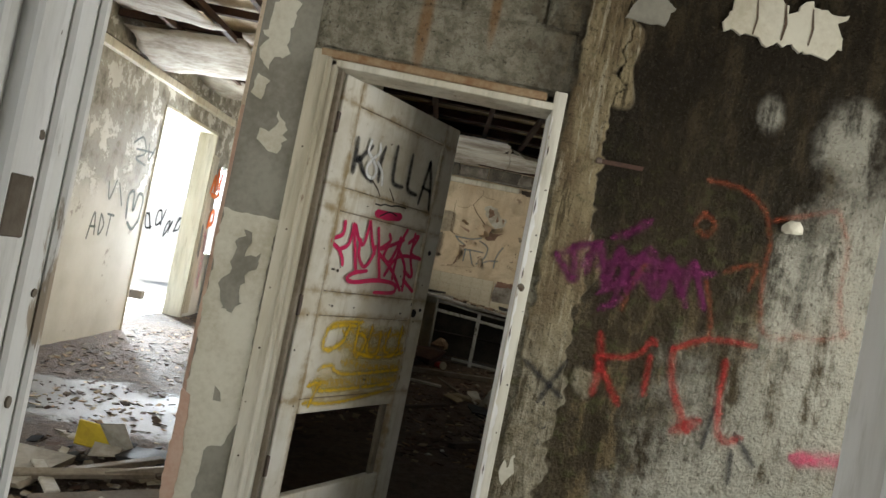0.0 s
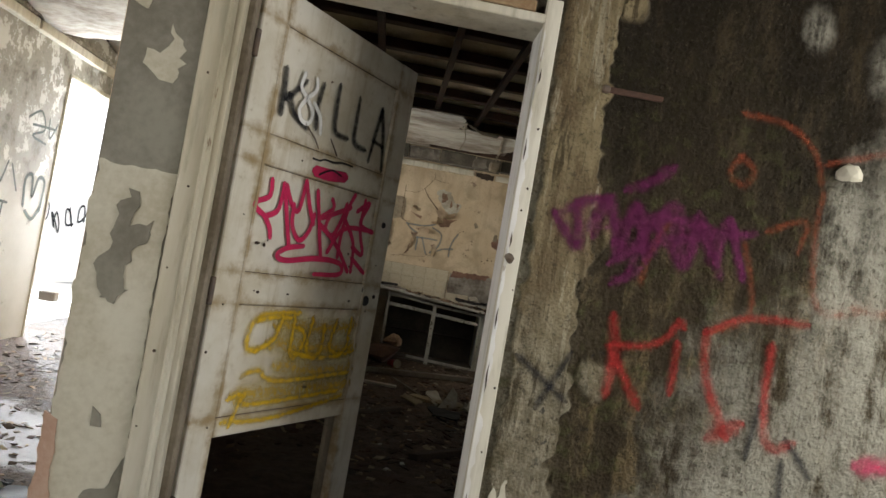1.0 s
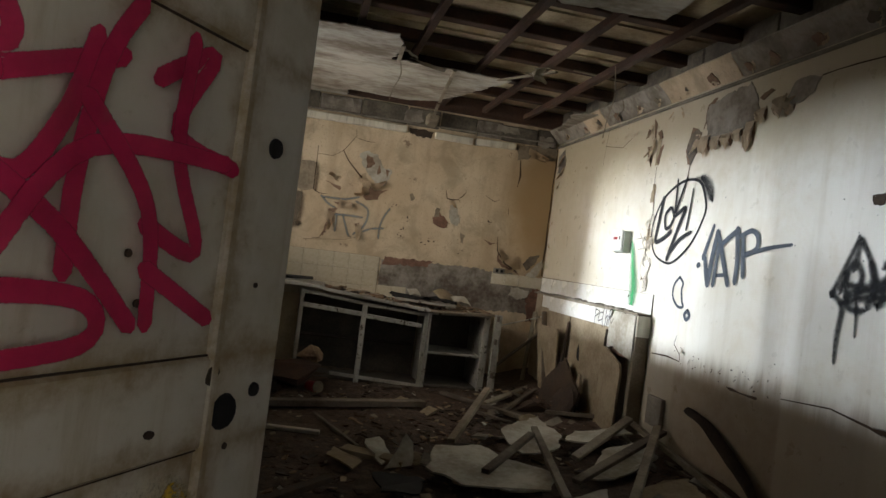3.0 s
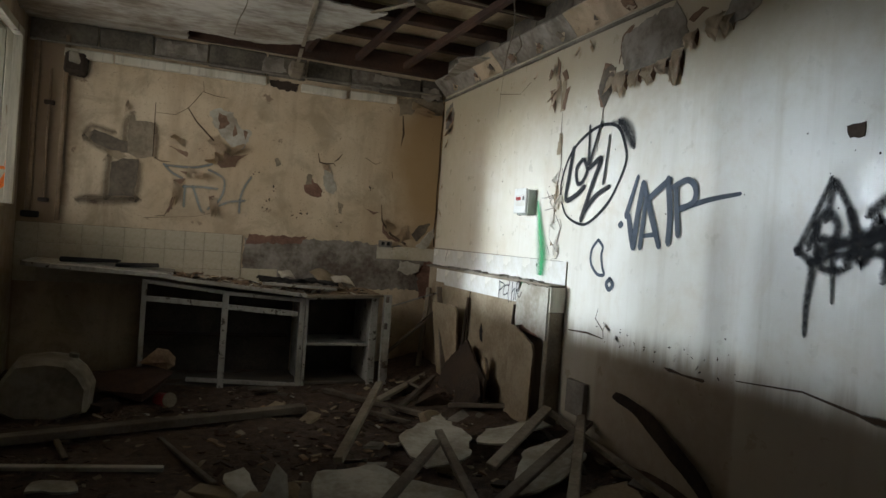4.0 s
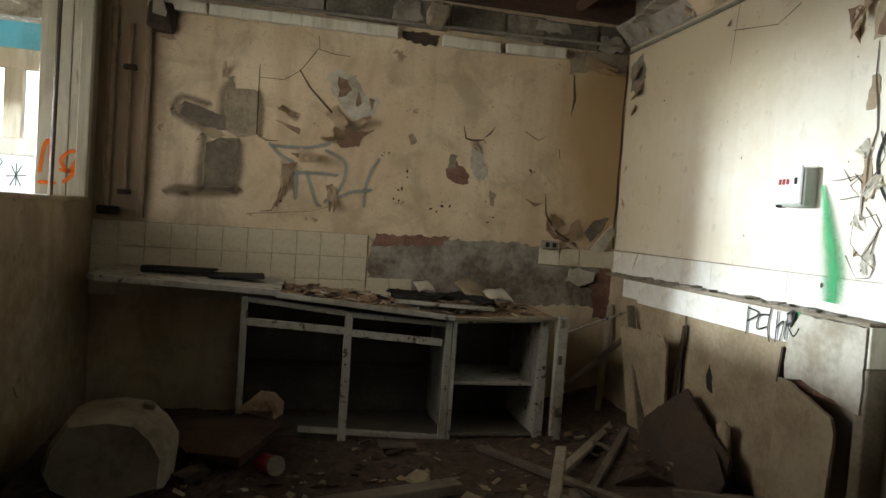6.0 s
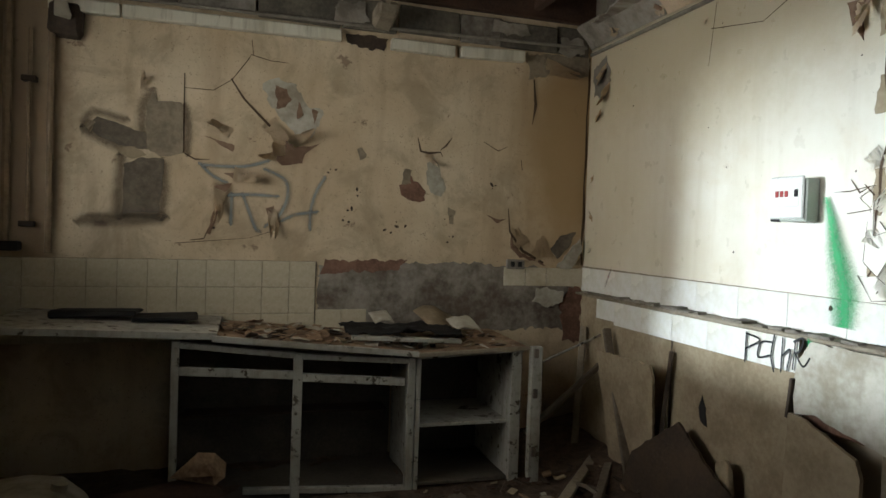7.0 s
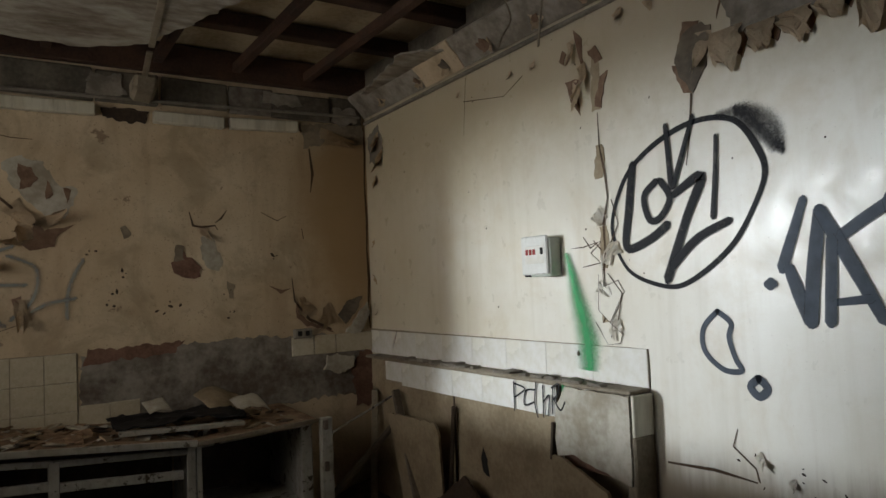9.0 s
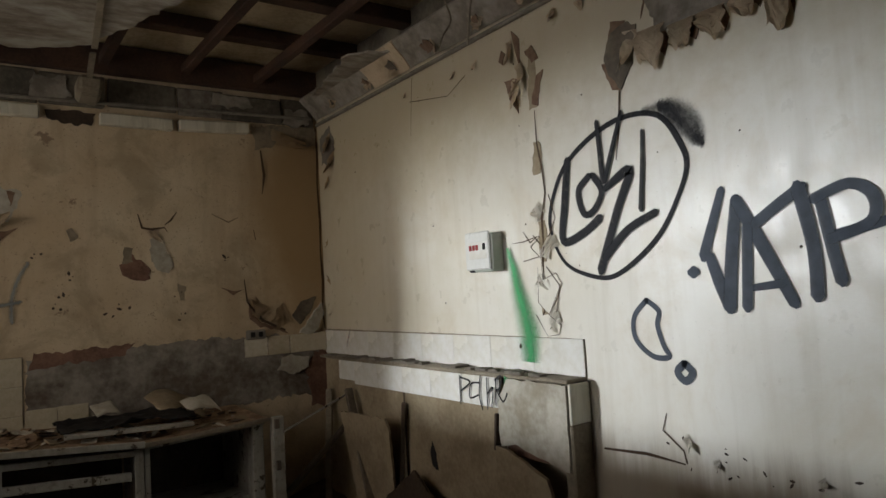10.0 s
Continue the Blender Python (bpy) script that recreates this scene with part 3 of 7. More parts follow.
def curl(face, u, v, du, dv, out=0.05, bend=1.6, rows=7, cols=4, thick=0.002):
    """A tongue of paint that has come loose at (u, v), hangs du, dv away from its root and rolls out from the face."""
    bm = bmesh.new()
    along = Vector((du, dv))
    side = Vector((-along.y, along.x)).normalized()
    w0 = out
    length = along.length
    grid = []
    for i in range(rows + 1):
        t = i / rows
        ang = bend * t
        r = length / max(bend, 0.01)
        reach, lift = math.sin(ang) * r, (1 - math.cos(ang)) * r
        row = []
        for j in range(cols + 1):
            rag = noise.noise(Vector((u * 31 + j * 2.3, v * 29, 4.0)))
            s = (j / cols - 0.5) * w0 * (1.0 - (0.45 + 0.4 * noise.noise(Vector((u * 17, v * 13, 2)))) * t) + 0.22 * w0 * noise.noise(Vector((u * 19 + t * 3, v * 17, j * 0.7)))
            cut = 1.0 + 0.55 * rag * t
            p = Vector((u, v)) + along.normalized() * reach * cut + side * s
            row.append(bm.verts.new(face.at(p.x, p.y, 0.004 + lift * cut + 0.008 * noise.noise(Vector((s * 40, t * 5, u * 7))))))
        grid.append(row)
    for a, b in zip(grid, grid[1:]):
        for j in range(cols):
            bm.faces.new((a[j], a[j + 1], b[j + 1], b[j]))
    bmesh.ops.solidify(bm, geom=bm.faces[:], thickness=thick)
    return bm


def fold(face, u, v, width, length, out=0.035, rows=9, cols=8, seed=0):
    """A sheet of paint still held at its upper edge (u, v), bulging out and hanging down with a scalloped end."""
    bm = bmesh.new()
    grid = []
    for i in range(rows + 1):
        t = i / rows
        row = []
        for j in range(cols + 1):
            w = j / cols - 0.5
            ln = length * (0.72 + 0.5 * math.cos(w * 3.0) ** 2 * 0.6 + 0.35 * noise.noise(Vector((w * 3 + seed, 1.7, seed * 3.1))))
            lift = 0.004 + out * math.sin(min(1.0, t * 1.15) * 2.2) * (0.6 + 0.8 * abs(w)) + 0.012 * t * noise.noise(Vector((w * 5, t * 4, seed)))
            du = w * width * (1 - 0.25 * t * t) + 0.02 * noise.noise(Vector((t * 4, w, seed + 5)))
            row.append(bm.verts.new(face.at(u + du, v - t * ln, lift)))
        grid.append(row)
    for a, b in zip(grid, grid[1:]):
        for j in range(cols):
            bm.faces.new((a[j], a[j + 1], b[j + 1], b[j]))
    bmesh.ops.solidify(bm, geom=bm.faces[:], thickness=0.002)
    return bm


def wall_slab(name, axis, a0, a1, b0, b1, z0, z1, holes, mat, label):
    """A wall with thickness b0..b1 along axis a0..a1 and openings cut right through; holes: (a, a, z, z)."""
    bm = bmesh.new()
    cuts = sorted({a0, a1, *[v for h in holes for v in h[:2]]})
    zs = sorted({z0, z1, *[v for h in holes for v in h[2:]]})
    cell = {}
    for i in range(len(cuts) - 1):
        for j in range(len(zs) - 1):
            ca, cz = (cuts[i] + cuts[i + 1]) / 2, (zs[j] + zs[j + 1]) / 2
            cell[i, j] = not any(h[0] < ca < h[1] and h[2] < cz < h[3] for h in holes)

    def vert(a, b, z):
        return (a, b, z) if axis == "x" else (b, a, z)

    made = {}

    def v(a, b, z):
        key = (round(a, 5), round(b, 5), round(z, 5))
        if key not in made:
            made[key] = bm.verts.new(vert(a, b, z))
        return made[key]

    for (i, j), full in cell.items():
        if not full:
            continue
        x0, x1, y0, y1 = cuts[i], cuts[i + 1], zs[j], zs[j + 1]
        for b in (b0, b1):
            bm.faces.new((v(x0, b, y0), v(x1, b, y0), v(x1, b, y1), v(x0, b, y1)))
        for di, dj, e in ((-1, 0, ((x0, y0), (x0, y1))), (1, 0, ((x1, y0), (x1, y1))), (0, -1, ((x0, y0), (x1, y0))), (0, 1, ((x0, y1), (x1, y1)))):
            if not cell.get((i + di, j + dj), False):
                (p, q), (r, s) = e
                bm.faces.new((v(p, b0, q), v(r, b0, s), v(r, b1, s), v(p, b1, q)))
    ob = part(name, bm, mat)
    return tagged(ob, label, "wall", kind="structure")


# ---- the large structure ----
FLOOR = 0.08


def ground_patch(name, x0, x1, y0, y1, mat, label, amp=0.02, step=0.08, lump=None):
    nx, ny = int((x1 - x0) / step), int((y1 - y0) / step)
    bm = bmesh.new()
    rows = []
    for j in range(ny + 1):
        row = []
        for i in range(nx + 1):
            x, y = x0 + (x1 - x0) * i / nx, y0 + (y1 - y0) * j / ny
            h = amp * (noise.noise(Vector((x * 1.7, y * 1.7, 0))) + 0.6 * noise.noise(Vector((x * 6, y * 6, 5))) + 0.35 * noise.noise(Vector((x * 15, y * 15, 9))))
            if lump:
                h += lump(x, y)
            row.append(bm.verts.new((x, y, FLOOR + h)))
        rows.append(row)
    for a, b in zip(rows, rows[1:]):
        for i in range(nx):
            bm.faces.new((a[i], a[i + 1], b[i + 1], b[i]))
    ob = part(name, bm, mat, smooth=True)
    return tagged(ob, label, "floor", kind="structure")


def kitchen_lump(x, y):
    """Rubbish rises towards the wall on the pipe side and under the worktop."""
    h = 0.16 * max(0.0, (x - 1.5) / 1.0) ** 1.5 * max(0.0, min(1.0, (y - 5.5) / 0.8))
    return h + 0.05 * max(0.0, min(1.0, (y - 8.6) / 0.6)) + 0.02


ground_patch("floor_kitchen", -0.95, 2.62, 2.94, 9.8, M_FLOOR, "dark dirt floor strewn with leaves and crumbled plaster", 0.03, 0.06, kitchen_lump)
ground_patch("floor_hall", -3.4, 2.62, -2.6, 2.94, M_FLOORW, "wet dirty hall floor covered in litter", 0.02, 0.09)
ground_patch("floor_corridor", -3.4, -0.95, 2.94, 11.6, M_FLOORW, "wet corridor floor with leaves and a shining puddle", 0.02, 0.08)
bm = bmesh.new()
bmesh.ops.create_grid(bm, x_segments=24, y_segments=24, size=60, matrix=Matrix.Translation((0, 0, 0.0)))
tagged(part("ground", bm, M_YARD), "pale sunlit yard ground round the ruin", "ground", kind="structure")

CEIL = 2.84
wall_door = wall_slab("wall_door", "x", -0.93, 2.56, 2.86, 3.02, 0.0, 3.1, [(-0.62, 0.374, -0.5, 2.215)], M_MOULD, "mouldy rendered hall wall with peeling layers and sprayed tags")
wall_partition = wall_slab("wall_partition", "y", 3.02, 9.74, -1.0, -0.88, 0.0, 3.1, [(7.45, 9.62, 1.41, 2.72)], M_CREAM, "stained cream partition wall with a barred window")
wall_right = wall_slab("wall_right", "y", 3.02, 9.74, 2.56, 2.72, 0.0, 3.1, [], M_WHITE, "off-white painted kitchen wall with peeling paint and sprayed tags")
wall_back = wall_slab("wall_back", "x", -1.13, 2.72, 9.74, 9.94, 0.0, 3.1, [], M_CREAM, "damp cream kitchen wall with torn plaster and cracks")
wall_corridor = wall_slab("wall_corridor", "y", -2.6, 11.6, -3.35, -3.13, 0.0, 3.3, [(7.18, 8.79, -0.5, 2.46), (9.2, 11.2, 0.9, 2.10)], M_CORR, "peeling corridor wall with an open doorway to the yard")
wall_slab("wall_corridor_end", "x", -3.13, -1.13, 11.5, 11.7, 0.0, 3.3, [(-2.95, -1.3, 0.9, 2.85)], M_CORR, "pale end wall of the corridor with an open bay")
wall_slab("wall_first_door", "x", -1.3, 2.72, 0.58, 0.70, 0.0, 3.1, [(-0.43, 0.47, -0.5, 2.12)], M_CORR, "pale wall with the first doorway")
# out of view; its opening is assumed, to let light in from behind
wall_rear = wall_slab("wall_rear", "x", -3.35, 2.72, -2.7, -2.55, 0.0, 3.3, [(-2.0, 1.0, 0.6, 2.6)], M_CORR, "unseen rear wall with a wide opening added for light")
wall_side = wall_slab("wall_side", "y", -2.55, 2.86, 2.56, 2.72, 0.0, 3.3, [(0.85, 2.15, 0.9, 2.3)], M_CORR, "plain side wall of the hall")

# hall ceiling
bm = block((-3.35, -2.7, 3.1), (2.72, 3.02, 3.16))
tagged(part("ceiling_hall", bm, M_CEIL), "stained hall ceiling", "ceiling", kind="structure")
# kitchen roof: sheets above battens
bm = block((-1.13, 3.02, 3.06), (2.72, 9.94, 3.10))
for i in range(9):
    y = 3.3 + i * 0.74
    box(bm, (-0.88, y, 3.045), (2.56, y + 0.012, 3.061))
tagged(part("ceiling_kitchen", bm, M_ROOF), "bare roof sheets over open battens", "ceiling", kind="structure")
bm = block((-3.35, 3.02, 3.05), (-1.13, 11.7, 3.10))
tagged(part("ceiling_corridor", bm, M_ROOF), "sagging corridor ceiling with bare battens", "ceiling", kind="structure")


# outer yard, seen blown out through the openings
yard_wall = tagged(part("yard_wall", block((-6.8, 9.0, 0), (-6.6, 26, 1.66)), M_OUT), "low white yard wall with scribbled tags", "wall", kind="structure")
F_YARD = Face((-6.6, 0, 0), (0, 1, 0), (0, 0, 1))
for i in range(9):
    y, z = 13.2 + i * 0.55, 0.9 + 0.35 * ((i * 7) % 3) / 3
    pts = [(y + 0.25 * math.cos(a * 1.3 + i) * (0.4 + a / 9), z + 0.2 * math.sin(a * 1.7 + i * 2)) for a in range(7)]
    part("graffiti", ribbon(F_YARD, [pts], 0.05, 0.01), S_BLACKT, yard_wall)
# two added boards that glow white in place of the bright distance
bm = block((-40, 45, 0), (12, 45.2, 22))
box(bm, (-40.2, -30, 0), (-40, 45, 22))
n = Nodes("white_glow")
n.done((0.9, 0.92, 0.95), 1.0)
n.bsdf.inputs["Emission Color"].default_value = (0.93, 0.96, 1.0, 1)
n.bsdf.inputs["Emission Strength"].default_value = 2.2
tagged(part("backdrop", bm, n.mat), "glowing white boards added for the overexposed distance beyond the yard", "backdrop", kind="structure")

# kitchen roof battens, each a piece of its own
ceiling_frame = thing("roof_battens", "dark brown wooden roof battens, bare after the ceiling fell", "battens", kind="structure")
for i in range(10):
    y = 3.71 + i * 0.60
    part("batten", stick((-0.88, y, 3.005), (2.56, y + random.uniform(-0.03, 0.03), 3.005 + random.uniform(-0.01, 0.01)), 0.095, 0.08, 0.006, random.uniform(-3, 3)), M_BATTEN, ceiling_frame)
    # a split sliver hanging under some battens
    if i % 3 == 1:
        part("sliver", stick((1.2 + 0.1 * i, y - 0.05, 2.965), (1.75 + 0.1 * i, y - 0.03, 2.955), 0.02, 0.012, 0.002), M_PALE, ceiling_frame)
for i, x in enumerate((-0.35, 0.19, 0.68, 1.2, 1.66, 2.14)):
    part("joist", stick((x, 3.02, 2.94), (x + random.uniform(-0.03, 0.03), 9.64, 2.94), 0.05, 0.055, 0.004), M_BATTEN, ceiling_frame)

# what is left of the boarded ceiling
ceil_left = thing("ceiling_remains", "torn remains of a white fibreboard ceiling, hanging loose", "ceiling board", kind="structure")
F_CEIL = Face((0, 0, CEIL), (1, 0, 0), (0, -1, 0))   # u = x, v = -y, looks down


def ceil_sheet(outline, lift=0.0, mat=None):
    return part("ceiling_board", flake(F_CEIL, [(x, -y) for x, y in outline], 0.010, 0.03, lift, 0.05), mat or M_CEIL, ceil_left)


ceil_sheet([(-0.88, 7.35), (-0.2, 7.42), (0.45, 7.40), (0.52, 7.62), (0.50, 8.02), (0.95, 8.0), (1.45, 8.02), (1.30, 8.5), (1.08, 9.12), (0.8, 9.3), (0.26, 9.26), (0.2, 9.35), (-0.88, 9.45)])
ceil_sheet([(-0.88, 9.45), (0.25, 9.38), (0.25, 9.62), (-0.88, 9.74)], -0.02)
ceil_sheet([(2.28, 8.72), (2.54, 8.5), (2.56, 9.5), (2.42, 9.5)])
ceil_sheet([(0.95, 6.05), (1.3, 6.1), (1.75, 5.8), (1.8, 6.25), (1.2, 6.32)], 0.0)
for x, y, dx, dy, w, bend in ((1.5, 7.75, 0.06, 0.22, 0.13, 0.9), (1.55, 7.55, -0.1, 0.15, 0.11, 1.2), (0.75, 7.98, 0.05, 0.10, 0.4, 1.1), (0.56, 7.75, 0.06, 0.05, 0.25, 1.2)):
    part("torn_board", curl(F_CEIL, x, -y, dx, dy, w, bend, 6, 4, 0.004), M_BOARD, ceil_left)
for a, b in (((1.10, 9.15, 2.83), (0.98, 7.98, 2.82)), ((1.35, 8.05, 2.83), (1.62, 7.45, 2.80)), ((0.54, 8.0, 2.82), (0.52, 7.6, 2.82)), ((1.10, 9.2, 2.82), (1.14, 9.7, 2.76))):
    part("cover_strip", stick(a, b, 0.03, 0.012, 0.002), M_PALE, ceil_left)
part("plaster_lump", block((1.06, 9.5, 2.70), (1.2, 9.72, 2.80), 0.02, None, 0.02), M_PALE, ceil_left)

# hanging wires
for x, y, ln, sway in ((0.53, 7.9, 0.34, 0.03), (1.95, 7.2, 0.5, 0.02), (2.35, 7.9, 0.22, 0.03)):
    pts = curve_points([(x, y, CEIL), (x + sway, y, CEIL - ln * 0.4), (x - sway * 0.4, y + 0.01, CEIL - ln * 0.75), (x - sway, y + 0.02, CEIL - ln)])
    tagged(part("hanging_wire", tube(pts, 0.004, 6), M_PALE), "thin loose wire hanging from the broken ceiling", "wire")

# masonry band and trunking along the top of the damp wall
x, k = -0.86, 0
while x < 2.50:
    w = min(random.uniform(0.24, 0.52), 2.54 - x)
    d = random.uniform(-0.008, 0.010)
    part("block", block((x, 9.716 + d, 2.68 + random.uniform(0, 0.012)), (x + w - random.uniform(0.004, 0.014), 9.742, 2.86 + random.uniform(-0.012, 0.008)), 0.006, None, 0.009), M_BARE if k % 4 == 2 else M_BLOCK, wall_back)
    x += w
    k += 1
part("beam", block((-0.86, 9.66, 2.875), (2.55, 9.742, 3.05), 0.01, None, 0.008), M_BATTEN, wall_back, "dark stained timber wall plate")
for x, z, w, h in ((0.86, 2.72, 0.20, 0.12), (1.84, 2.77, 0.26, 0.07), (2.30, 2.69, 0.20, 0.10), (0.10, 2.75, 0.24, 0.08)):
    part("torn_plaster", flake(F_BACK, [(x, z), (x + w * 0.5, z - 0.02), (x + w, z + 0.01), (x + w * 0.9, z + h), (x + w * 0.4, z + h * 0.8), (x + 0.02, z + h)], 0.012, 0.022, 0.022), M_COVE, wall_back)
trunk = thing("cable_trunking", "broken cream cable trunking along the wall top", "trunking")
for x0, x1, z0, z1 in ((-0.62, -0.28, 2.620, 2.622), (-0.27, 0.90, 2.622, 2.629), (1.20, 1.60, 2.617, 2.614), (1.635, 2.065, 2.618, 2.634)):
    part("trunk_section", stick((x0, 9.715, z0), (x1, 9.715, z1), 0.05, 0.068, 0.006), M_PAINTW, trunk)
part("pipe", tube([(-0.85, 9.70, 2.685), (0.9, 9.705, 2.70), (2.5, 9.70, 2.735)], 0.011), M_RAW, trunk)
part("burnt_hole", flake(F_BACK, [(0.93, 2.61), (1.03, 2.575), (1.16, 2.585), (1.18, 2.65), (0.94, 2.655)], 0.006, 0.02), M_DARKW, wall_back)

# tiles on the damp wall: bed, then each tile
part("tile_bed", flake(F_BACK, [(-0.88, 0.86), (0.80, 0.86), (0.80, 1.306), (-0.88, 1.296)], 0.004, 0.003), M_GROUT, wall_back)
tile_mesh = mesh_of("tile", block((0.001, -0.007, 0.001), (0.151, 0.0, 0.151), 0.002), M_TILEB)


def lay_tile(parent, m, me=None):
    ob = new("tile", me or tile_mesh)
    ob.matrix_basis = m
    ob.parent = parent


for r in range(3):
    for c in range(11):
        if r < 2 or c < 11:
            lay_tile(wall_back, pose(-0.876 + c * 0.152, 9.737 + random.uniform(-0.001, 0.001), 1.148 - r * 0.152 + (c - 6) * 0.001, 0, random.uniform(-0.3, 0.3), 0))
for c in range(2):
    lay_tile(wall_back, pose(0.80 + c * 0.155, 9.736, 0.872, 0, random.uniform(-1, 1), 0))
for x in (1.99, 2.14, 2.29, 2.43):
    ob = part("tile", block((x, 9.728, 1.175), (x + 0.147, 9.74, 1.295), 0.003), M_TILEB, wall_back)
# bare concrete where the tiles came off
part("bare_concrete", flake(F_BACK, [(0.80, 0.98), (0.82, 1.29), (1.2, 1.31), (1.6, 1.315), (2.0, 1.30), (2.2, 1.31), (2.5, 1.18), (2.54, 0.90), (0.80, 0.88)], 0.003, 0.02), M_BARE, wall_back)
part("bare_brick", flake(F_BACK, [(0.83, 1.24), (0.84, 1.31), (1.35, 1.325), (1.3, 1.27), (1.05, 1.25)], 0.004, 0.02), M_BRICK, wall_back)
part("torn_plaster", flake(F_BACK, [(2.20, 1.08), (2.22, 1.16), (2.42, 1.15), (2.40, 1.07), (2.30, 1.04)], 0.02, 0.02, 0.003), M_BOARD, wall_back)
part("hole", flake(F_BACK, [(2.43, 0.82), (2.40, 1.05), (2.46, 1.17), (2.55, 1.17), (2.555, 0.8)], 0.006, 0.02, 0.003), M_BRICK, wall_back)
# scars in the damp wall
def scar(mat, outline, rag=0.012, thick=0.002):
    part("bare_patch", flake(F_BACK, outline, thick, rag), mat, wall_back)


def ghost(strokes, width, mat=None):
    part("stain", ribbon(F_BACK, strokes, width, 0.0012), mat or S_GHOST, wall_back)


ghost([[(-0.43, 1.98), (-0.34, 1.93), (-0.22, 1.89)], [(-0.26, 1.84), (-0.27, 1.68), (-0.27, 1.55)], [(-0.45, 1.50), (-0.25, 1.50), (-0.05, 1.52)], [(-0.05, 1.82), (-0.04, 1.68), (-0.055, 1.55)], [(-0.16, 2.0), (-0.16, 2.12), (-0.12, 2.2)]], 0.10)
ghost([[(0.06, 2.14), (0.075, 2.02), (0.07, 1.9)], [(-0.45, 2.02), (-0.4, 2.08), (-0.25, 2.05)]], 0.07)
scar(M_SCARD, [(-0.443, 2.003), (-0.384, 2.056), (-0.131, 1.979), (-0.12, 1.90), (-0.206, 1.895), (-0.36, 1.94)], 0.008)
scar(M_SCAR, [(-0.135, 1.90), (-0.146, 2.125), (-0.109, 2.235), (-0.09, 2.167), (0.04, 2.166), (0.05, 1.885), (-0.07, 1.86)], 0.008)
scar(M_SCARD, [(-0.247, 1.812), (-0.16, 1.85), (-0.05, 1.85), (-0.05, 1.70), (-0.07, 1.555), (-0.254, 1.545)], 0.008)
scar(M_SCAR, [(-0.433, 1.52), (-0.428, 1.544), (-0.26, 1.545), (-0.07, 1.55), (-0.06, 1.515)], 0.006)
scar(M_CARD, [(-0.30, 1.90), (-0.20, 1.91), (-0.13, 1.865), (-0.20, 1.84), (-0.26, 1.86)], 0.008, 0.006)
scar(M_BOARD, [(0.464, 2.323), (0.542, 2.353), (0.654, 2.326), (0.722, 2.202), (0.811, 2.193), (0.791, 2.109), (0.744, 2.023), (0.68, 2.002), (0.581, 2.108), (0.483, 2.229)], 0.02)
scar(M_BROWN, [(0.537, 2.314), (0.601, 2.295), (0.625, 2.242), (0.594, 2.19), (0.541, 2.169)], 0.012, 0.005)
scar(M_BROWN, [(0.667, 2.229), (0.70, 2.15), (0.66, 2.124)], 0.008, 0.005)
scar(M_BROWN, [(0.746, 2.187), (0.785, 2.18), (0.758, 2.106)], 0.008, 0.005)
# tears that show the dark backing
for tear in ([(0.162, 1.99), (0.32, 1.955), (0.312, 1.918)], [(0.507, 1.908), (0.576, 1.955), (0.622, 1.998), (0.681, 1.963), (0.797, 1.994), (0.708, 1.922), (0.70, 1.872), (0.588, 1.859)],
             [(0.214, 1.715), (0.317, 1.736), (0.259, 1.638), (0.231, 1.525), (0.203, 1.445), (0.182, 1.454), (0.224, 1.588)], [(0.264, 1.80), (0.375, 1.795), (0.341, 1.745)], [(0.501, 1.601), (0.547, 1.619), (0.56, 1.522), (0.529, 1.504)],
             [(1.861, 1.615), (1.935, 1.60), (2.001, 1.60), (1.93, 1.575)]):
    scar(M_BROWN, tear, 0.008, 0.003)
scar(M_BRICK, [(1.289, 1.773), (1.346, 1.845), (1.42, 1.797), (1.458, 1.747), (1.449, 1.695), (1.352, 1.68), (1.29, 1.721)], 0.015, 0.003)
scar(M_SCAR, [(1.30, 1.78), (1.31, 1.88), (1.35, 1.88), (1.36, 1.80)], 0.015, 0.0035)
scar(M_BOARD, [(1.451, 1.92), (1.50, 1.96), (1.524, 1.918), (1.577, 1.788), (1.568, 1.725), (1.513, 1.733), (1.456, 1.799)], 0.02, 0.003)
scar(M_SCARD, [(2.316, 1.422), (2.394, 1.517), (2.497, 1.532), (2.439, 1.426), (2.36, 1.349)], 0.012, 0.003)
scar(M_BOARD, [(2.363, 1.30), (2.42, 1.37), (2.52, 1.49), (2.545, 1.43), (2.467, 1.29)], 0.012, 0.02)
scar(M_BROWN, [(2.02, 1.53), (2.05, 1.44), (2.11, 1.39), (2.25, 1.335), (2.28, 1.31), (2.10, 1.36), (2.03, 1.42)], 0.012, 0.004)
scar(M_SCAR, [(1.60, 1.66), (1.61, 1.56), (1.64, 1.55), (1.645, 1.64)], 0.012)
scar(M_SCAR, [(1.02, 1.98), (1.04, 1.92), (1.08, 1.93), (1.06, 1.99)], 0.012)
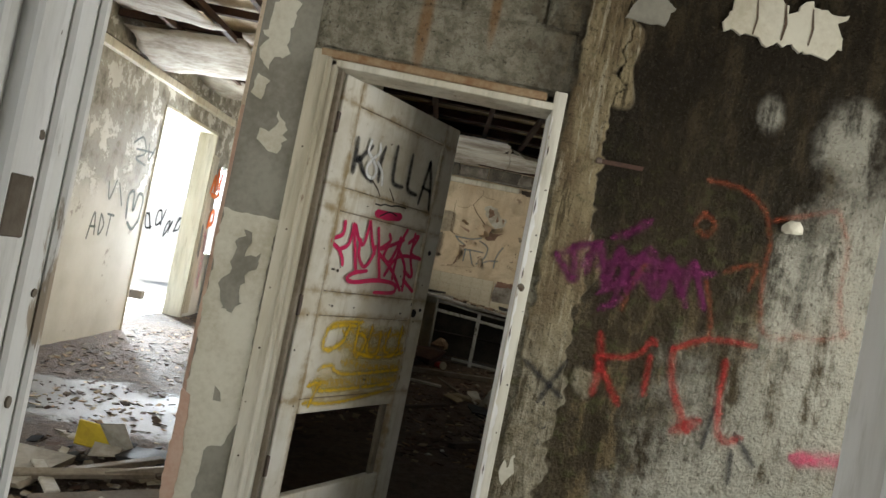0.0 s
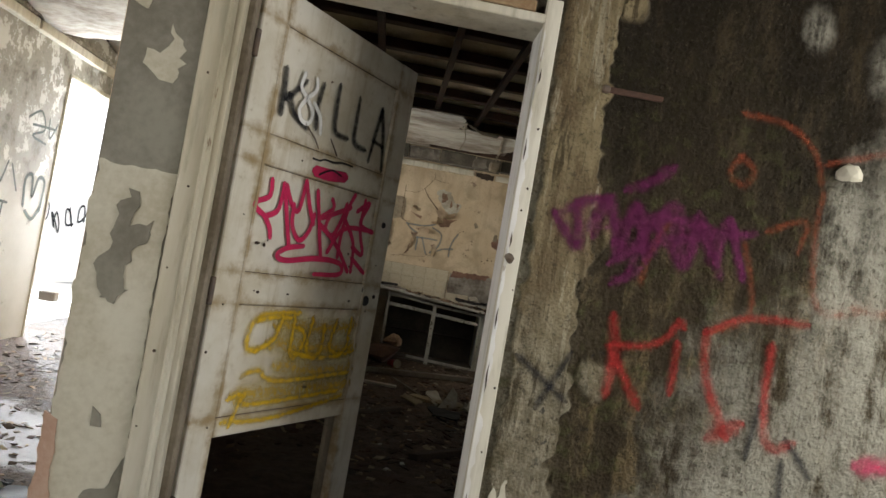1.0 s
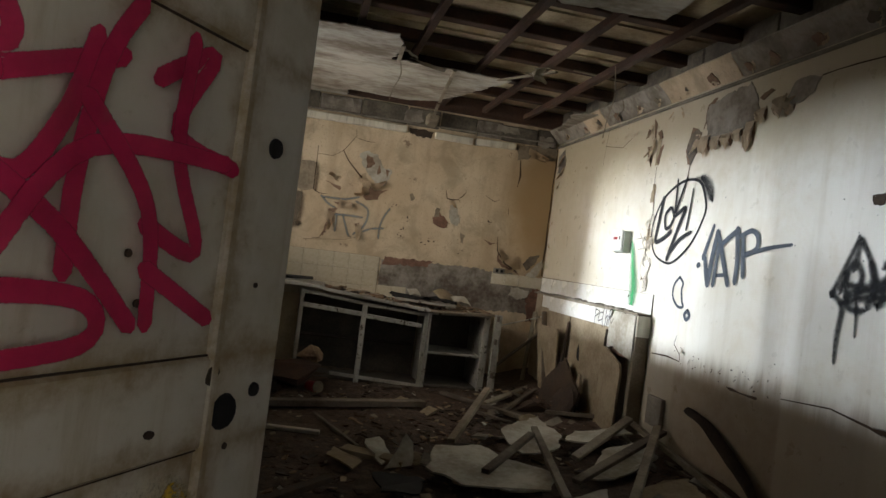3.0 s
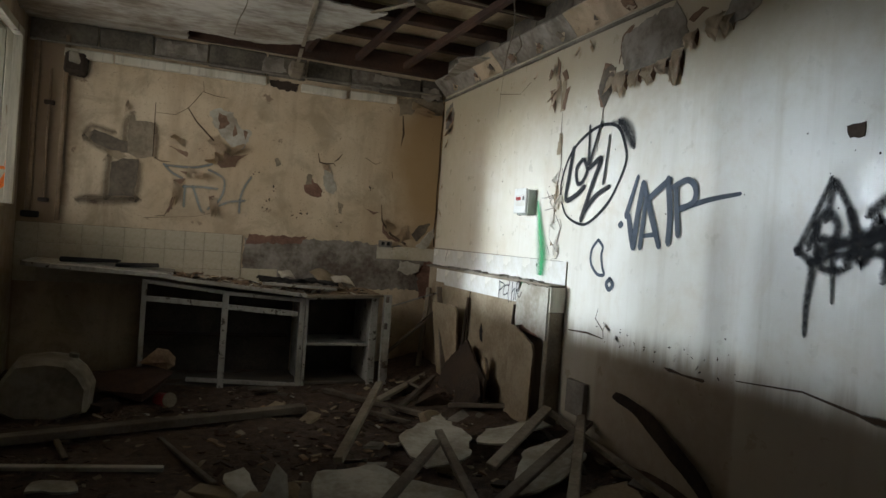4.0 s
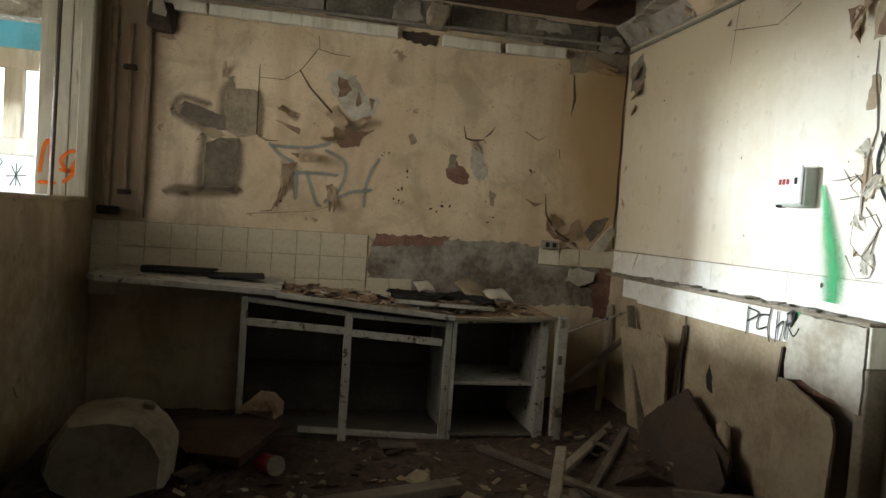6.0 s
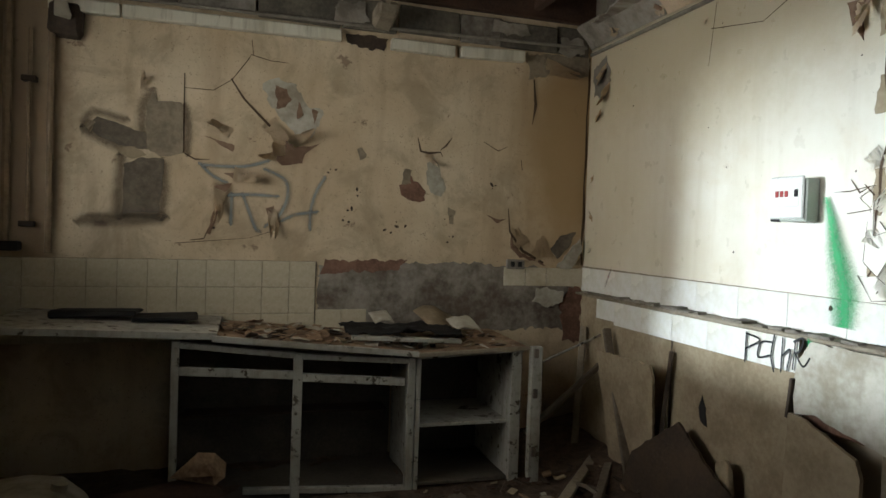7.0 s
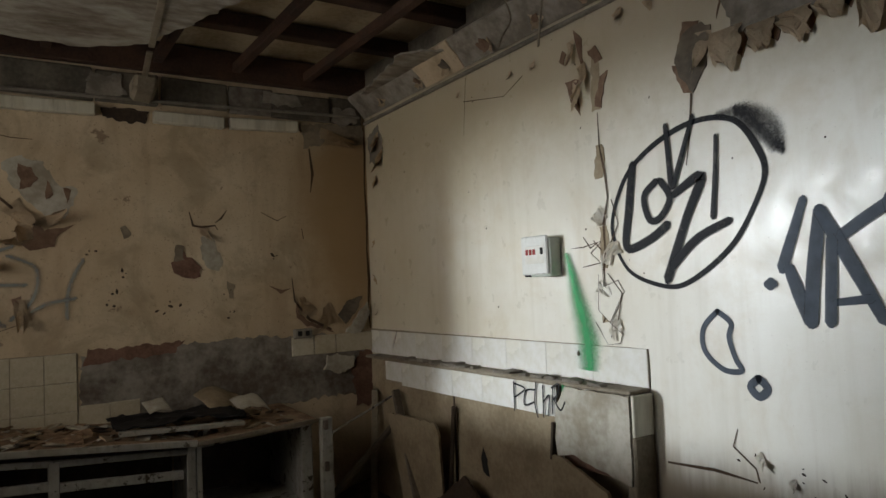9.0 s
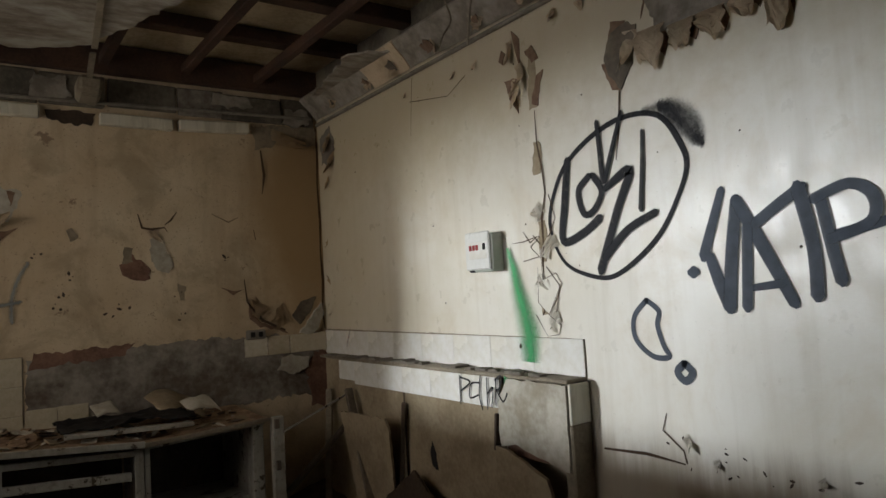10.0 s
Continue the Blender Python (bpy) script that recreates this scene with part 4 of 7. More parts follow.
for u, v, du, dv, w, b in ((-0.16, 2.22, 0.01, 0.10, 0.04, 1.2), (-0.40, 2.0, -0.04, 0.02, 0.06, 0.8),
                           (0.62, 1.98, 0.16, 0.09, 0.07, 1.1), (0.60, 1.97, -0.10, -0.05, 0.10, 1.2), (0.56, 1.90, -0.14, 0.0, 0.06, 1.3), (0.30, 2.02, -0.13, 0.06, 0.06, 0.9), (0.26, 1.74, -0.03, -0.24, 0.10, 0.7), (0.50, 2.10, 0.10, -0.13, 0.10, 0.9),
                           (0.32, 1.79, 0.16, -0.02, 0.08, 1.0), (0.55, 1.60, -0.01, -0.16, 0.07, 1.0), (2.30, 1.44, -0.12, -0.06, 0.14, 0.6), (2.14, 1.42, -0.10, 0.12, 0.10, 0.5), (1.46, 1.98, 0.05, -0.09, 0.05, 1.2), (2.22, 2.60, 0.2, -0.06, 0.12, 0.6)):
    part("paint_curl", curl(F_BACK, u, v, du, dv, w, b), M_CREAM, wall_back)
part("crack", ribbon(F_BACK, [[(0.295, 2.322), (0.365, 2.218, 1.4), (0.486, 2.1, 1.8), (0.584, 2.011, 2.2), (0.632, 1.982, 2)], [(0.301, 2.323, 0.6), (0.384, 2.442, 0.7), (0.398, 2.469, 0.5), (0.508, 2.446, 0.6), (0.603, 2.444, 0.4)], [(0.048, 2.328, 0.6), (0.049, 2.173, 0.8), (0.052, 1.893, 0.8), (0.112, 1.86), (0.187, 1.862, 0.5)], [(0.3, 2.32, 0.5), (0.2, 2.25, 0.5), (0.05, 2.25, 0.4)], [(1.392, 2.072, 0.7), (1.412, 1.994, 1.6), (1.47, 1.985, 1.8), (1.539, 1.996), (1.551, 1.972, 0.6)], [(1.539, 2.013, 0.6), (1.575, 2.04, 1.4), (1.609, 2.088, 0.6)], [(2.15, 2.5, 1.2), (2.167, 2.347, 2.4), (2.148, 2.219, 0.6)], [(2.006, 1.667, 0.7), (2.02, 1.523, 1.4), (2.116, 1.399, 2.4), (2.259, 1.329, 1.6)], [(0.02, 1.39, 0.5), (0.41, 1.43, 0.3), (0.53, 1.47, 0.5), (0.55, 1.56, 0.6)], [(0.182, 1.45, 0.8), (0.17, 1.42, 0.8), (0.10, 1.41, 0.6)], [(1.82, 2.08, 0.5), (1.92, 2.03, 0.7), (1.98, 2.06, 0.4)], [(2.08, 1.98, 0.6), (2.09, 1.92, 0.6)], [(0.40, 2.55, 0.4), (0.41, 2.47, 0.5)]], 0.011, 0.004, False), S_CRACK, wall_back)
part("damp_patch", flake(F_BACK, [(2.12, 2.50), (2.1, 2.66), (2.54, 2.70), (2.54, 2.56), (2.3, 2.56)], 0.004, 0.02), M_SCAR, wall_back)
pits = bmesh.new()
for u, v in ((0.98, 1.62), (1.05, 1.72), (1.30, 1.55), (1.24, 1.50), (1.62, 1.60), (1.60, 1.47), (0.95, 1.55), (1.9, 1.8), (0.2, 1.45), (0.88, 1.84)):
    for k in range(3):
        c = Matrix.Translation(F_BACK.at(u + random.gauss(0, 0.018), v + random.gauss(0, 0.018), 0)) @ pose(0, 0, 0, 0, random.uniform(0, 180), 0)
        bmesh.ops.create_icosphere(pits, subdivisions=1, radius=random.uniform(0.004, 0.011), matrix=c @ Matrix.Diagonal((random.uniform(0.6, 2), 0.25, 0.8, 1)))
tagged(part("pit", pits, M_DARKW, wall_back), kind="stuff")
# old socket on the torn tile row
sock = thing("wall_socket", "old grey double wall socket on broken tiles", "socket")
part("plate", block((2.0, 9.70, 1.285), (2.12, 9.735, 1.345), 0.006), M_RAW, sock)
for x in (2.035, 2.085):
    part("outlet", block((x - 0.014, 9.695, 1.30), (x + 0.014, 9.701, 1.332), 0.002), M_BLACK, sock)

# services in the corner by the window
pipes = thing("corner_pipes", "painted pipes rising in the corner by the window", "pipes")
for x, z0, z1, r in ((-0.80, 1.35, 2.70, 0.022), (-0.70, 1.46, 2.48, 0.010), (-0.60, 1.32, 2.75, 0.018)):
    part("pipe", tube([(x, 9.715, z0), (x, 9.715, z1)], r), M_PIPE, pipes)
for x, z in ((-0.70, 1.47), (-0.70, 2.22), (-0.80, 1.36)):
    part("clip", block((x - 0.035, 9.69, z - 0.015), (x + 0.035, 9.74, z + 0.015), 0.004), M_DARKW, pipes)
part("junction_box", block((-0.62, 9.68, 2.45), (-0.45, 9.74, 2.63), 0.02, None, 0.024), M_DARKW, pipes, "burnt junction box")
part("torn_cover", block((-0.58, 9.655, 2.54), (-0.51, 9.668, 2.62), 0.004, None, 0.016), M_BAG, pipes)
part("valve", block((-0.84, 9.66, 1.33), (-0.72, 9.72, 1.38), 0.008), M_BLACK, pipes)

# ---- window with bars in the partition ----
win = thing("window_1", "wide barred window opening without glass, pale boarded reveal", "window", kind="structure")
for i in range(3):
    x1 = -0.905 - i * 0.085
    part("reveal_board", block((x1 - 0.082, 9.598, 1.42), (x1, 9.618, 2.72), 0.004), M_PAINTW, win)
part("window_frame", block((-0.935, 9.56, 1.42), (-0.875, 9.622, 2.72), 0.004), M_PAINTW, win)
part("window_frame", block((-0.935, 7.45, 1.42), (-0.875, 7.51, 2.72), 0.004), M_PAINTW, win)
part("window_frame", block((-0.935, 7.51, 2.66), (-0.875, 9.56, 2.718), 0.004), M_PAINTW, win)
part("window_head", block((-1.16, 7.45, 2.70), (-1.0, 9.62, 2.76), 0.004), M_PAINTW, win)
part("window_sill", block((-1.16, 7.45, 1.395), (-0.86, 9.62, 1.418), 0.004), M_CREAM, win)
for y, r in ((8.14, 0.02), (9.44, 0.013)):
    part("bar", tube([(-1.02, y, 1.41), (-1.02, y + 0.02, 2.72)], r), M_STEEL, win)
F_PART = Face((-0.88, 0, 0), (0, 1, 0), (0, 0, 1))
part("hole", flake(F_PART, [(8.04, 0.54), (8.30, 0.525), (8.32, 0.25), (8.12, 0.30), (8.04, 0.28)], 0.002, 0.02), M_DARKW, wall_partition)
for y, z, ln in ((7.8, 1.2, 0.10), (8.62, 0.55, 0.07), (8.2, 1.05, 0.05)):
    part("crack", ribbon(F_PART, [[(y, z, 0.6), (y + 0.02, z - ln * 0.5, 1.3), (y + 0.05, z - ln, 0.5)]], 0.012, 0.002, False), S_CRACK, wall_partition)
F_REVEAL = Face((0, 9.598, 0), (1, 0, 0), (0, 0, 1))
part("graffiti", ribbon(F_REVEAL, [[(-1.13, 1.55), (-1.11, 1.70), (-1.08, 1.72), (-1.07, 1.55)], [(-1.02, 1.57), (-0.97, 1.57), (-0.93, 1.66), (-0.97, 1.68), (-1.02, 1.62), (-0.97, 1.56), (-0.94, 1.60)], [(-0.935, 1.70), (-0.93, 1.75)], [(-1.13, 1.49), (-1.05, 1.49)], [(-1.0, 1.50), (-0.94, 1.56)]], 0.024, 0.004), S_ORANGEB, win, "bright orange sprayed figures")

# bay at the end of the corridor, seen through the window
bay = thing("window_2", "open bay with pale posts and a transom at the corridor end", "window", kind="structure")
part("transom", block((-3.0, 11.44, 2.42), (-1.3, 11.52, 2.58), 0.006), M_PAINTW, bay)
part("post", block((-2.02, 11.44, 1.75), (-1.88, 11.52, 2.42), 0.006), M_PAINTW, bay)
part("cross_piece", block((-2.05, 11.43, 1.72), (-1.3, 11.50, 1.86), 0.006), M_PAINTW, bay)
bm = bmesh.new()
bmesh.ops.create_grid(bm, x_segments=24, y_segments=10, size=1.0, matrix=Matrix.Translation((-2.15, 12.0, 2.92)) @ Matrix.Diagonal((0.95, 1, 0.30, 1)) @ pose(0, 0, 0, 90))
for v in bm.verts:
    v.co.y += 0.06 * noise.noise(Vector((v.co.x * 5, 0, v.co.z * 3)))
    v.co.z += 0.05 * noise.noise(Vector((v.co.x * 3, 4, 0))) * (1 if v.co.z < 2.8 else 0)
bmesh.ops.solidify(bm, geom=bm.faces[:], thickness=0.004)
tagged(part("blue_tarpaulin", bm, M_BLUE, None, "", True), "turquoise tarpaulin hung under the porch roof", "tarpaulin")
F_END = Face((0, 14.0, 0), (1, 0, 0), (0, 0, 1))
porch_wall = tagged(part("porch_wall", block((-4.3, 14.0, 0), (-1.4, 14.2, 2.0)), M_OUT), "white wall behind the porch with black scribbles", "wall", kind="structure")
part("graffiti", ribbon(F_END, [[(-3.1, 1.6), (-2.95, 1.75), (-3.05, 1.8), (-3.1, 1.5)], [(-2.9, 1.6), (-2.7, 1.62)], [(-2.85, 1.72), (-2.75, 1.5)], [(-2.75, 1.72), (-2.86, 1.5)], [(-2.8, 1.75), (-2.8, 1.5)], [(-3.3, 1.3), (-3.1, 1.42), (-3.0, 1.2), (-2.7, 1.35)]], 0.022, 0.006), S_DGREEN, porch_wall)

# ---- the pipe-side wall: cornice, tiles, ledge, duct ----
cornice = thing("cornice", "crumbling plaster cornice strip with a thin conduit", "cornice", kind="structure")


def coving(y0, y1, mat, seed):
    """A sloping plaster cove between wall and ceiling, ragged along its upper edge."""
    bm = bmesh.new()
    n = max(4, int((y1 - y0) / 0.05))
    rows = []
    for i in range(n + 1):
        y = y0 + (y1 - y0) * i / n
        q = noise.noise(Vector((y * 5, seed, 0))) + 0.6 * noise.noise(Vector((y * 17, seed, 3)))
        top = 2.862 + 0.022 * q
        run = [(2.546, 2.732 + 0.004 * q), (2.530, 2.752), (2.50 + 0.006 * q, 2.79), (2.455 + 0.010 * q, 2.83), (2.43 + 0.03 * q, top), (2.44 + 0.03 * q, top + 0.014), (2.558, top + 0.014)]
        rows.append([bm.verts.new((x, y, z)) for x, z in run])
    for a, b in zip(rows, rows[1:]):
        for k in range(len(a) - 1):
            bm.faces.new((a[k], a[k + 1], b[k + 1], b[k]))
    bm.faces.new(rows[0])
    bm.faces.new(rows[-1])
    part("cornice_piece", bm, mat, cornice)


for y0, y1, mat in ((3.05, 5.2, M_CREAM), (5.21, 6.6, M_COVE), (6.615, 7.45, M_CREAM), (7.455, 8.5, M_COVE), (8.51, 8.9, M_CREAM), (8.905, 9.72, M_COVE)):
    coving(y0, y1, mat, y0)
F_COVE = Face((2.537, 0, 2.745), (0, -1, 0), (-0.62, 0, 0.78))
for y, w in ((5.6, 0.09), (5.95, 0.12), (6.3, 0.10), (6.52, 0.08), (6.9, 0.12), (7.2, 0.06), (7.62, 0.10), (7.9, 0.07), (8.3, 0.12), (8.66, 0.10), (8.95, 0.07), (9.4, 0.05)):
    part("bare_patch", flake(F_COVE, [(-y, 0.01), (-y - w * 0.2, 0.035 + w * 0.2), (-y + w * 0.2, 0.05 + 0.3 * w), (-y + w * 0.55, 0.045), (-y + w * 0.6, 0.015)], 0.003, 0.022, 0.006), M_BROWN if int(y * 10) % 2 else M_SCARD, cornice)
    part("paint_curl", curl(F_COVE, -y + w * 0.4, 0.05, random.uniform(-0.05, 0.05), -0.05, 0.08, 0.9), M_CREAM, cornice)
# dark blocks added to give the wall top above the coving its shade
x, k = 3.05, 0
while x < 9.6:
    w = random.uniform(0.35, 0.6)
    part("block", block((2.535, x, 2.885), (2.562, min(x + w - 0.012, 9.72), 3.05), 0.004, None, 0.004), M_BLOCK, wall_right)
    x += w
part("conduit", tube([(2.548, 3.05, 2.722), (2.548, 6.5, 2.71), (2.548, 9.72, 2.70)], 0.012), M_RAW, cornice)

part("tile_bed", flake(F_RIGHT, [(-9.74, 1.15), (-7.385, 1.15), (-7.385, 1.302), (-9.74, 1.312)], 0.004, 0.002), M_GROUT, wall_right)
rtile = mesh_of("tile", block((-0.007, 0.0008, 0.001), (0.0, 0.2937, 0.150), 0.0015), M_TILE)
for i in range(8):
    lay_tile(wall_right, pose(2.557, 7.387 + i * 0.2945, 1.151, 0, 0, random.uniform(-0.1, 0.1)), rtile)
boxing = thing("boxed_pipe_duct", "boxed-in duct along the wall, tiled at its top edge", "duct", kind="structure")
part("front_board", block((2.452, 7.80, 0.0), (2.472, 9.55, 1.135), 0.003), M_CARD, boxing)
part("ledge", block((2.444, 7.385, 1.136), (2.562, 9.62, 1.152), 0.004), M_PALE, boxing, "narrow chipped ledge")
ltile = mesh_of("tile", block((-0.007, 0.0008, 0.001), (0.0, 0.2692, 0.134), 0.0015), M_TILE)
for i in range(5):
    lay_tile(boxing, pose(2.452, 7.80 + i * 0.27, 0.999, 0, 0, random.uniform(-0.1, 0.1)), ltile)
lay_tile(boxing, pose(2.452, 9.15, 0.999), mesh_of("tile", block((-0.007, 0.0008, 0.02), (0.0, 0.20, 0.134), 0.0015), M_TILE))
for i in range(34):
    yy = random.uniform(7.5, 9.6)
    part("crumb", block((2.455, yy, 1.150), (2.455 + random.uniform(0.02, 0.09), yy + random.uniform(0.02, 0.09), 1.155 + random.uniform(0, 0.012)), 0.002, None, 0.004), M_RAW, boxing)
part("broken_end_board", flake(Face((2.452, 0, 0), (0, -1, 0), (0, 0, 1)), [(-7.80, 0.84), (-7.82, 0.94), (-7.79, 1.06), (-7.74, 1.134), (-7.392, 1.134), (-7.392, 0.80), (-7.58, 0.83), (-7.7, 0.86)], 0.012, 0.006), M_BOARD, boxing, "stained peeling plaster front")
part("stain", flake(Face((2.440, 0, 0), (0, -1, 0), (0, 0, 1)), [(-7.76, 1.0), (-7.72, 1.12), (-7.42, 1.12), (-7.43, 0.99), (-7.55, 1.0), (-7.62, 0.97)], 0.0015, 0.012), M_CREAM, boxing)
part("side_board", block((2.447, 7.375, 0.98), (2.559, 7.389, 1.135), 0.003), M_PAINTW, boxing)
part("corner_post", block((2.445, 7.378, 0.05), (2.557, 7.43, 0.98), 0.006, None, 0.003), M_PALE, boxing)
part("brick_rib", block((2.47, 7.44, 0.80), (2.55, 7.80, 0.90), 0.006), M_BRICK, boxing)
part("split_edge", stick((2.445, 7.83, 0.82), (2.443, 7.81, 0.98), 0.04, 0.015), M_DARKW, boxing)
part("board_joint", block((2.4485, 8.60, 0.2), (2.4525, 8.612, 1.0), 0.0), M_DARKW, boxing)
part("burn_hole", flake(Face((2.452, 0, 0), (0, -1, 0), (0, 0, 1)), [(-8.36, 0.66), (-8.38, 0.72), (-8.36, 0.78), (-8.33, 0.72), (-8.32, 0.64)], 0.003, 0.008), M_BLACK, boxing)
leaning = part("loose_board", flake(Face((2.42, 0, 0), (0, -1, 0), (0, 0, 1)), [(-7.82, 0.10), (-7.80, 0.85), (-7.72, 0.84), (-7.49, 0.76), (-7.47, 0.70), (-7.50, 0.10)], 0.015, 0.005), M_CARD)
tagged(leaning, "loose fibreboard sheet leaning on the duct", "board")

# drips and loose paint on the pipe-side wall
for u, v, du, dv, w, b in ((-7.72, 2.62, 0.02, -0.14, 0.04, 0.8), (-7.66, 2.5, 0.03, -0.16, 0.06, 1), (-7.70, 2.44, 0.02, -0.14, 0.07, 0.5),
                           (-7.06, 2.44, -0.02, -0.14, 0.07, 0.5), (-7.3, 2.62, 0.05, 0.04, 0.06, 1), (-7.45, 2.66, 0.03, -0.05, 0.05, 1),
                           
                           (-9.6, 2.58, 0.06, -0.1, 0.14, 0.9), (-9.55, 2.46, 0.05, -0.12, 0.12, 1), (-9.66, 1.44, 0.048, -0.046, 0.042, 1), (-6.95, 0.98, 0.048, -0.052, 0.036, 1.1), (-6.84, 0.92, 0.024, -0.033, 0.03, 1.1), (-6.5, 0.92, 0.024, -0.026, 0.024, 1.2), (-6.35, 0.9, 0.018, -0.039, 0.024, 1.2), (-6.2, 0.88, 0.03, -0.019, 0.024, 1.2), (-7.98, 2.6, 0.03, -0.05, 0.05, 1)):
    part("paint_curl", curl(F_RIGHT, u, v, du, dv, w, b), M_WHITE if v < 2 else M_CREAM, wall_right)
for z, s, w in ((1.40, 1, 0.12), (1.56, -1, 0.10), (1.70, 1, 0.13), (1.86, -1, 0.08)):
    # flat flaps of paint still clinging along the long crack
    part("paint_curl", curl(F_RIGHT, -7.575, z, s * 0.05, -0.04, w, 0.22), M_WHITE, wall_right)
for a, c in ((1.36, 1.52), (1.62, 1.80), (2.0, 2.14), (2.28, 2.52)):
    part("bare_patch", flake(F_RIGHT, [(-7.615, a), (-7.60, c), (-7.565, c), (-7.555, (a + c) / 2), (-7.57, a)], 0.0012, 0.012), M_CARD, wall_right)
for k, (u, v, w, ln) in enumerate(((-6.96, 2.42, 0.11, 0.15), (-6.83, 2.40, 0.09, 0.11), (-6.72, 2.40, 0.09, 0.11), (-6.60, 2.41, 0.08, 0.09), (-6.49, 2.44, 0.07, 0.19), (-6.40, 2.50, 0.08, 0.10), (-6.24, 2.54, 0.10, 0.12), (-6.16, 2.52, 0.06, 0.10))):
    part("hanging_paint", fold(F_RIGHT, u, v, w * 1.15, ln, 0.024, 9, 8, k * 1.7 + 0.4), M_CREAM, wall_right)
    # brown patch paints in the shadowed gap beside each sheet
    part("bare_patch", flake(F_RIGHT, [(u + w * 0.35, v + 0.01), (u + w * 0.62, v - ln * 0.45), (u + w * 0.50, v - ln * 0.8), (u + w * 0.2, v - ln * 0.5)], 0.002, 0.012), M_BROWN, wall_right)
part("bare_patch", flake(F_RIGHT, [(-6.962, 2.623), (-6.752, 2.664), (-6.541, 2.675), (-6.434, 2.566), (-6.445, 2.437), (-6.51, 2.39), (-6.924, 2.387), (-6.983, 2.512)], 0.003, 0.02), M_COVE, wall_right, "bare grey plaster")
part("bare_patch", flake(F_RIGHT, [(-6.189, 2.508), (-6.126, 2.615), (-5.932, 2.592), (-6.002, 2.499), (-6.131, 2.456)], 0.003, 0.015), M_COVE, wall_right, "bare grey plaster")
part("bare_patch", flake(F_RIGHT, [(-7.145, 2.46), (-7.07, 2.475), (-7.03, 2.45), (-7.045, 2.33), (-7.11, 2.23), (-7.16, 2.29), (-7.185, 2.36)], 0.002, 0.012), M_SCARD, wall_right)
for outline in ([(-7.145, 2.50), (-7.08, 2.48), (-7.10, 2.40), (-7.13, 2.36), (-7.17, 2.40)], [(-7.20, 2.36), (-7.15, 2.33), (-7.11, 2.23), (-7.15, 2.24), (-7.18, 2.30)], [(-6.98, 2.62), (-6.92, 2.66), (-6.88, 2.66), (-6.97, 2.56), (-7.0, 2.46)], [(-6.43, 2.57), (-6.34, 2.61), (-6.30, 2.59), (-6.40, 2.55)],
                [(-7.70, 2.66), (-7.655, 2.61), (-7.648, 2.51), (-7.66, 2.50), (-7.69, 2.60)], [(-7.767, 2.456), (-7.737, 2.356), (-7.683, 2.285), (-7.69, 2.40), (-7.674, 2.438)], [(-7.60, 2.30), (-7.56, 2.288), (-7.52, 2.435), (-7.55, 2.42)], [(-7.62, 2.54), (-7.57, 2.55), (-7.54, 2.49), (-7.58, 2.48)], [(-7.772, 2.59), (-7.75, 2.57), (-7.765, 2.53), (-7.785, 2.55)]):
    part("bare_patch", flake(F_RIGHT, outline, 0.0025, 0.010), M_BROWN, wall_right)
part("crack", ribbon(F_RIGHT, [[(-5.932, 2.588), (-5.82, 2.592, 0.7), (-5.699, 2.59), (-5.393, 2.574, 0.7)], [(-8.55, 2.56, 0.5), (-8.2, 2.50, 0.4), (-8.05, 2.56, 0.6)]], 0.012, 0.003, False), S_CRACK, wall_right)
part("bare_patch", flake(F_RIGHT, [(-9.68, 2.42), (-9.7, 2.6), (-9.55, 2.66), (-9.48, 2.5), (-9.56, 2.40)], 0.003, 0.02), M_RAW, wall_right)
part("bare_patch", flake(F_RIGHT, [(-5.505, 2.516), (-5.492, 2.559), (-5.423, 2.545), (-5.40, 2.485), (-5.431, 2.388), (-5.487, 2.434)], 0.003, 0.02), M_BLOCK, wall_right)
part("bare_patch", flake(F_RIGHT, [(-5.50, 1.87), (-5.51, 1.92), (-5.44, 1.92), (-5.44, 1.87)], 0.004, 0.01), M_DARKW, wall_right)
pits = bmesh.new()
for i in range(26):
    u, v = -random.uniform(5.95, 7.05), random.gauss(0.92, 0.04)
    bmesh.ops.create_icosphere(pits, subdivisions=1, radius=random.uniform(0.003, 0.006), matrix=Matrix.Translation(F_RIGHT.at(u, v, 0)) @ pose(0, 0, 0, random.uniform(0, 180)) @ Matrix.Diagonal((0.3, random.uniform(1, 2.5), 0.8, 1)))
for i in range(40):
    u, v = -random.uniform(5.2, 9.6), random.uniform(1.3, 2.7)
    bmesh.ops.create_icosphere(pits, subdivisions=1, radius=random.uniform(0.002, 0.006), matrix=Matrix.Translation(F_RIGHT.at(u, v, 0)) @ Matrix.Diagonal((0.3, 1, 1, 1)))
tagged(part("pit", pits, M_DARKW, wall_right), kind="stuff")

# consumer unit
fuse = thing("fuse_box", "white and grey plastic fuse box with red switches", "fuse box")
part("box", block((2.49, 7.845, 1.60), (2.56, 7.985, 1.775), 0.006), plain("grey_green_plastic", (0.42, 0.45, 0.39), (0.50, 0.52, 0.46), 5, 0.4, 0.05), fuse)
lid = part("lid", block((2.478, 7.852, 1.61), (2.492, 8.03, 1.785), 0.006), M_WHITEP, fuse)
for yy in (7.985, 7.96, 7.935):
    part("switch", block((2.473, yy - 0.009, 1.70), (2.48, yy + 0.009, 1.725), 0.002), M_RED, lid)
part("window_slot", block((2.4765, 7.87, 1.66), (2.479, 8.0, 1.74), 0.001), M_TILE, lid)
part("dial", block((2.473, 7.875, 1.70), (2.48, 7.895, 1.73), 0.003), M_BLACK, lid)
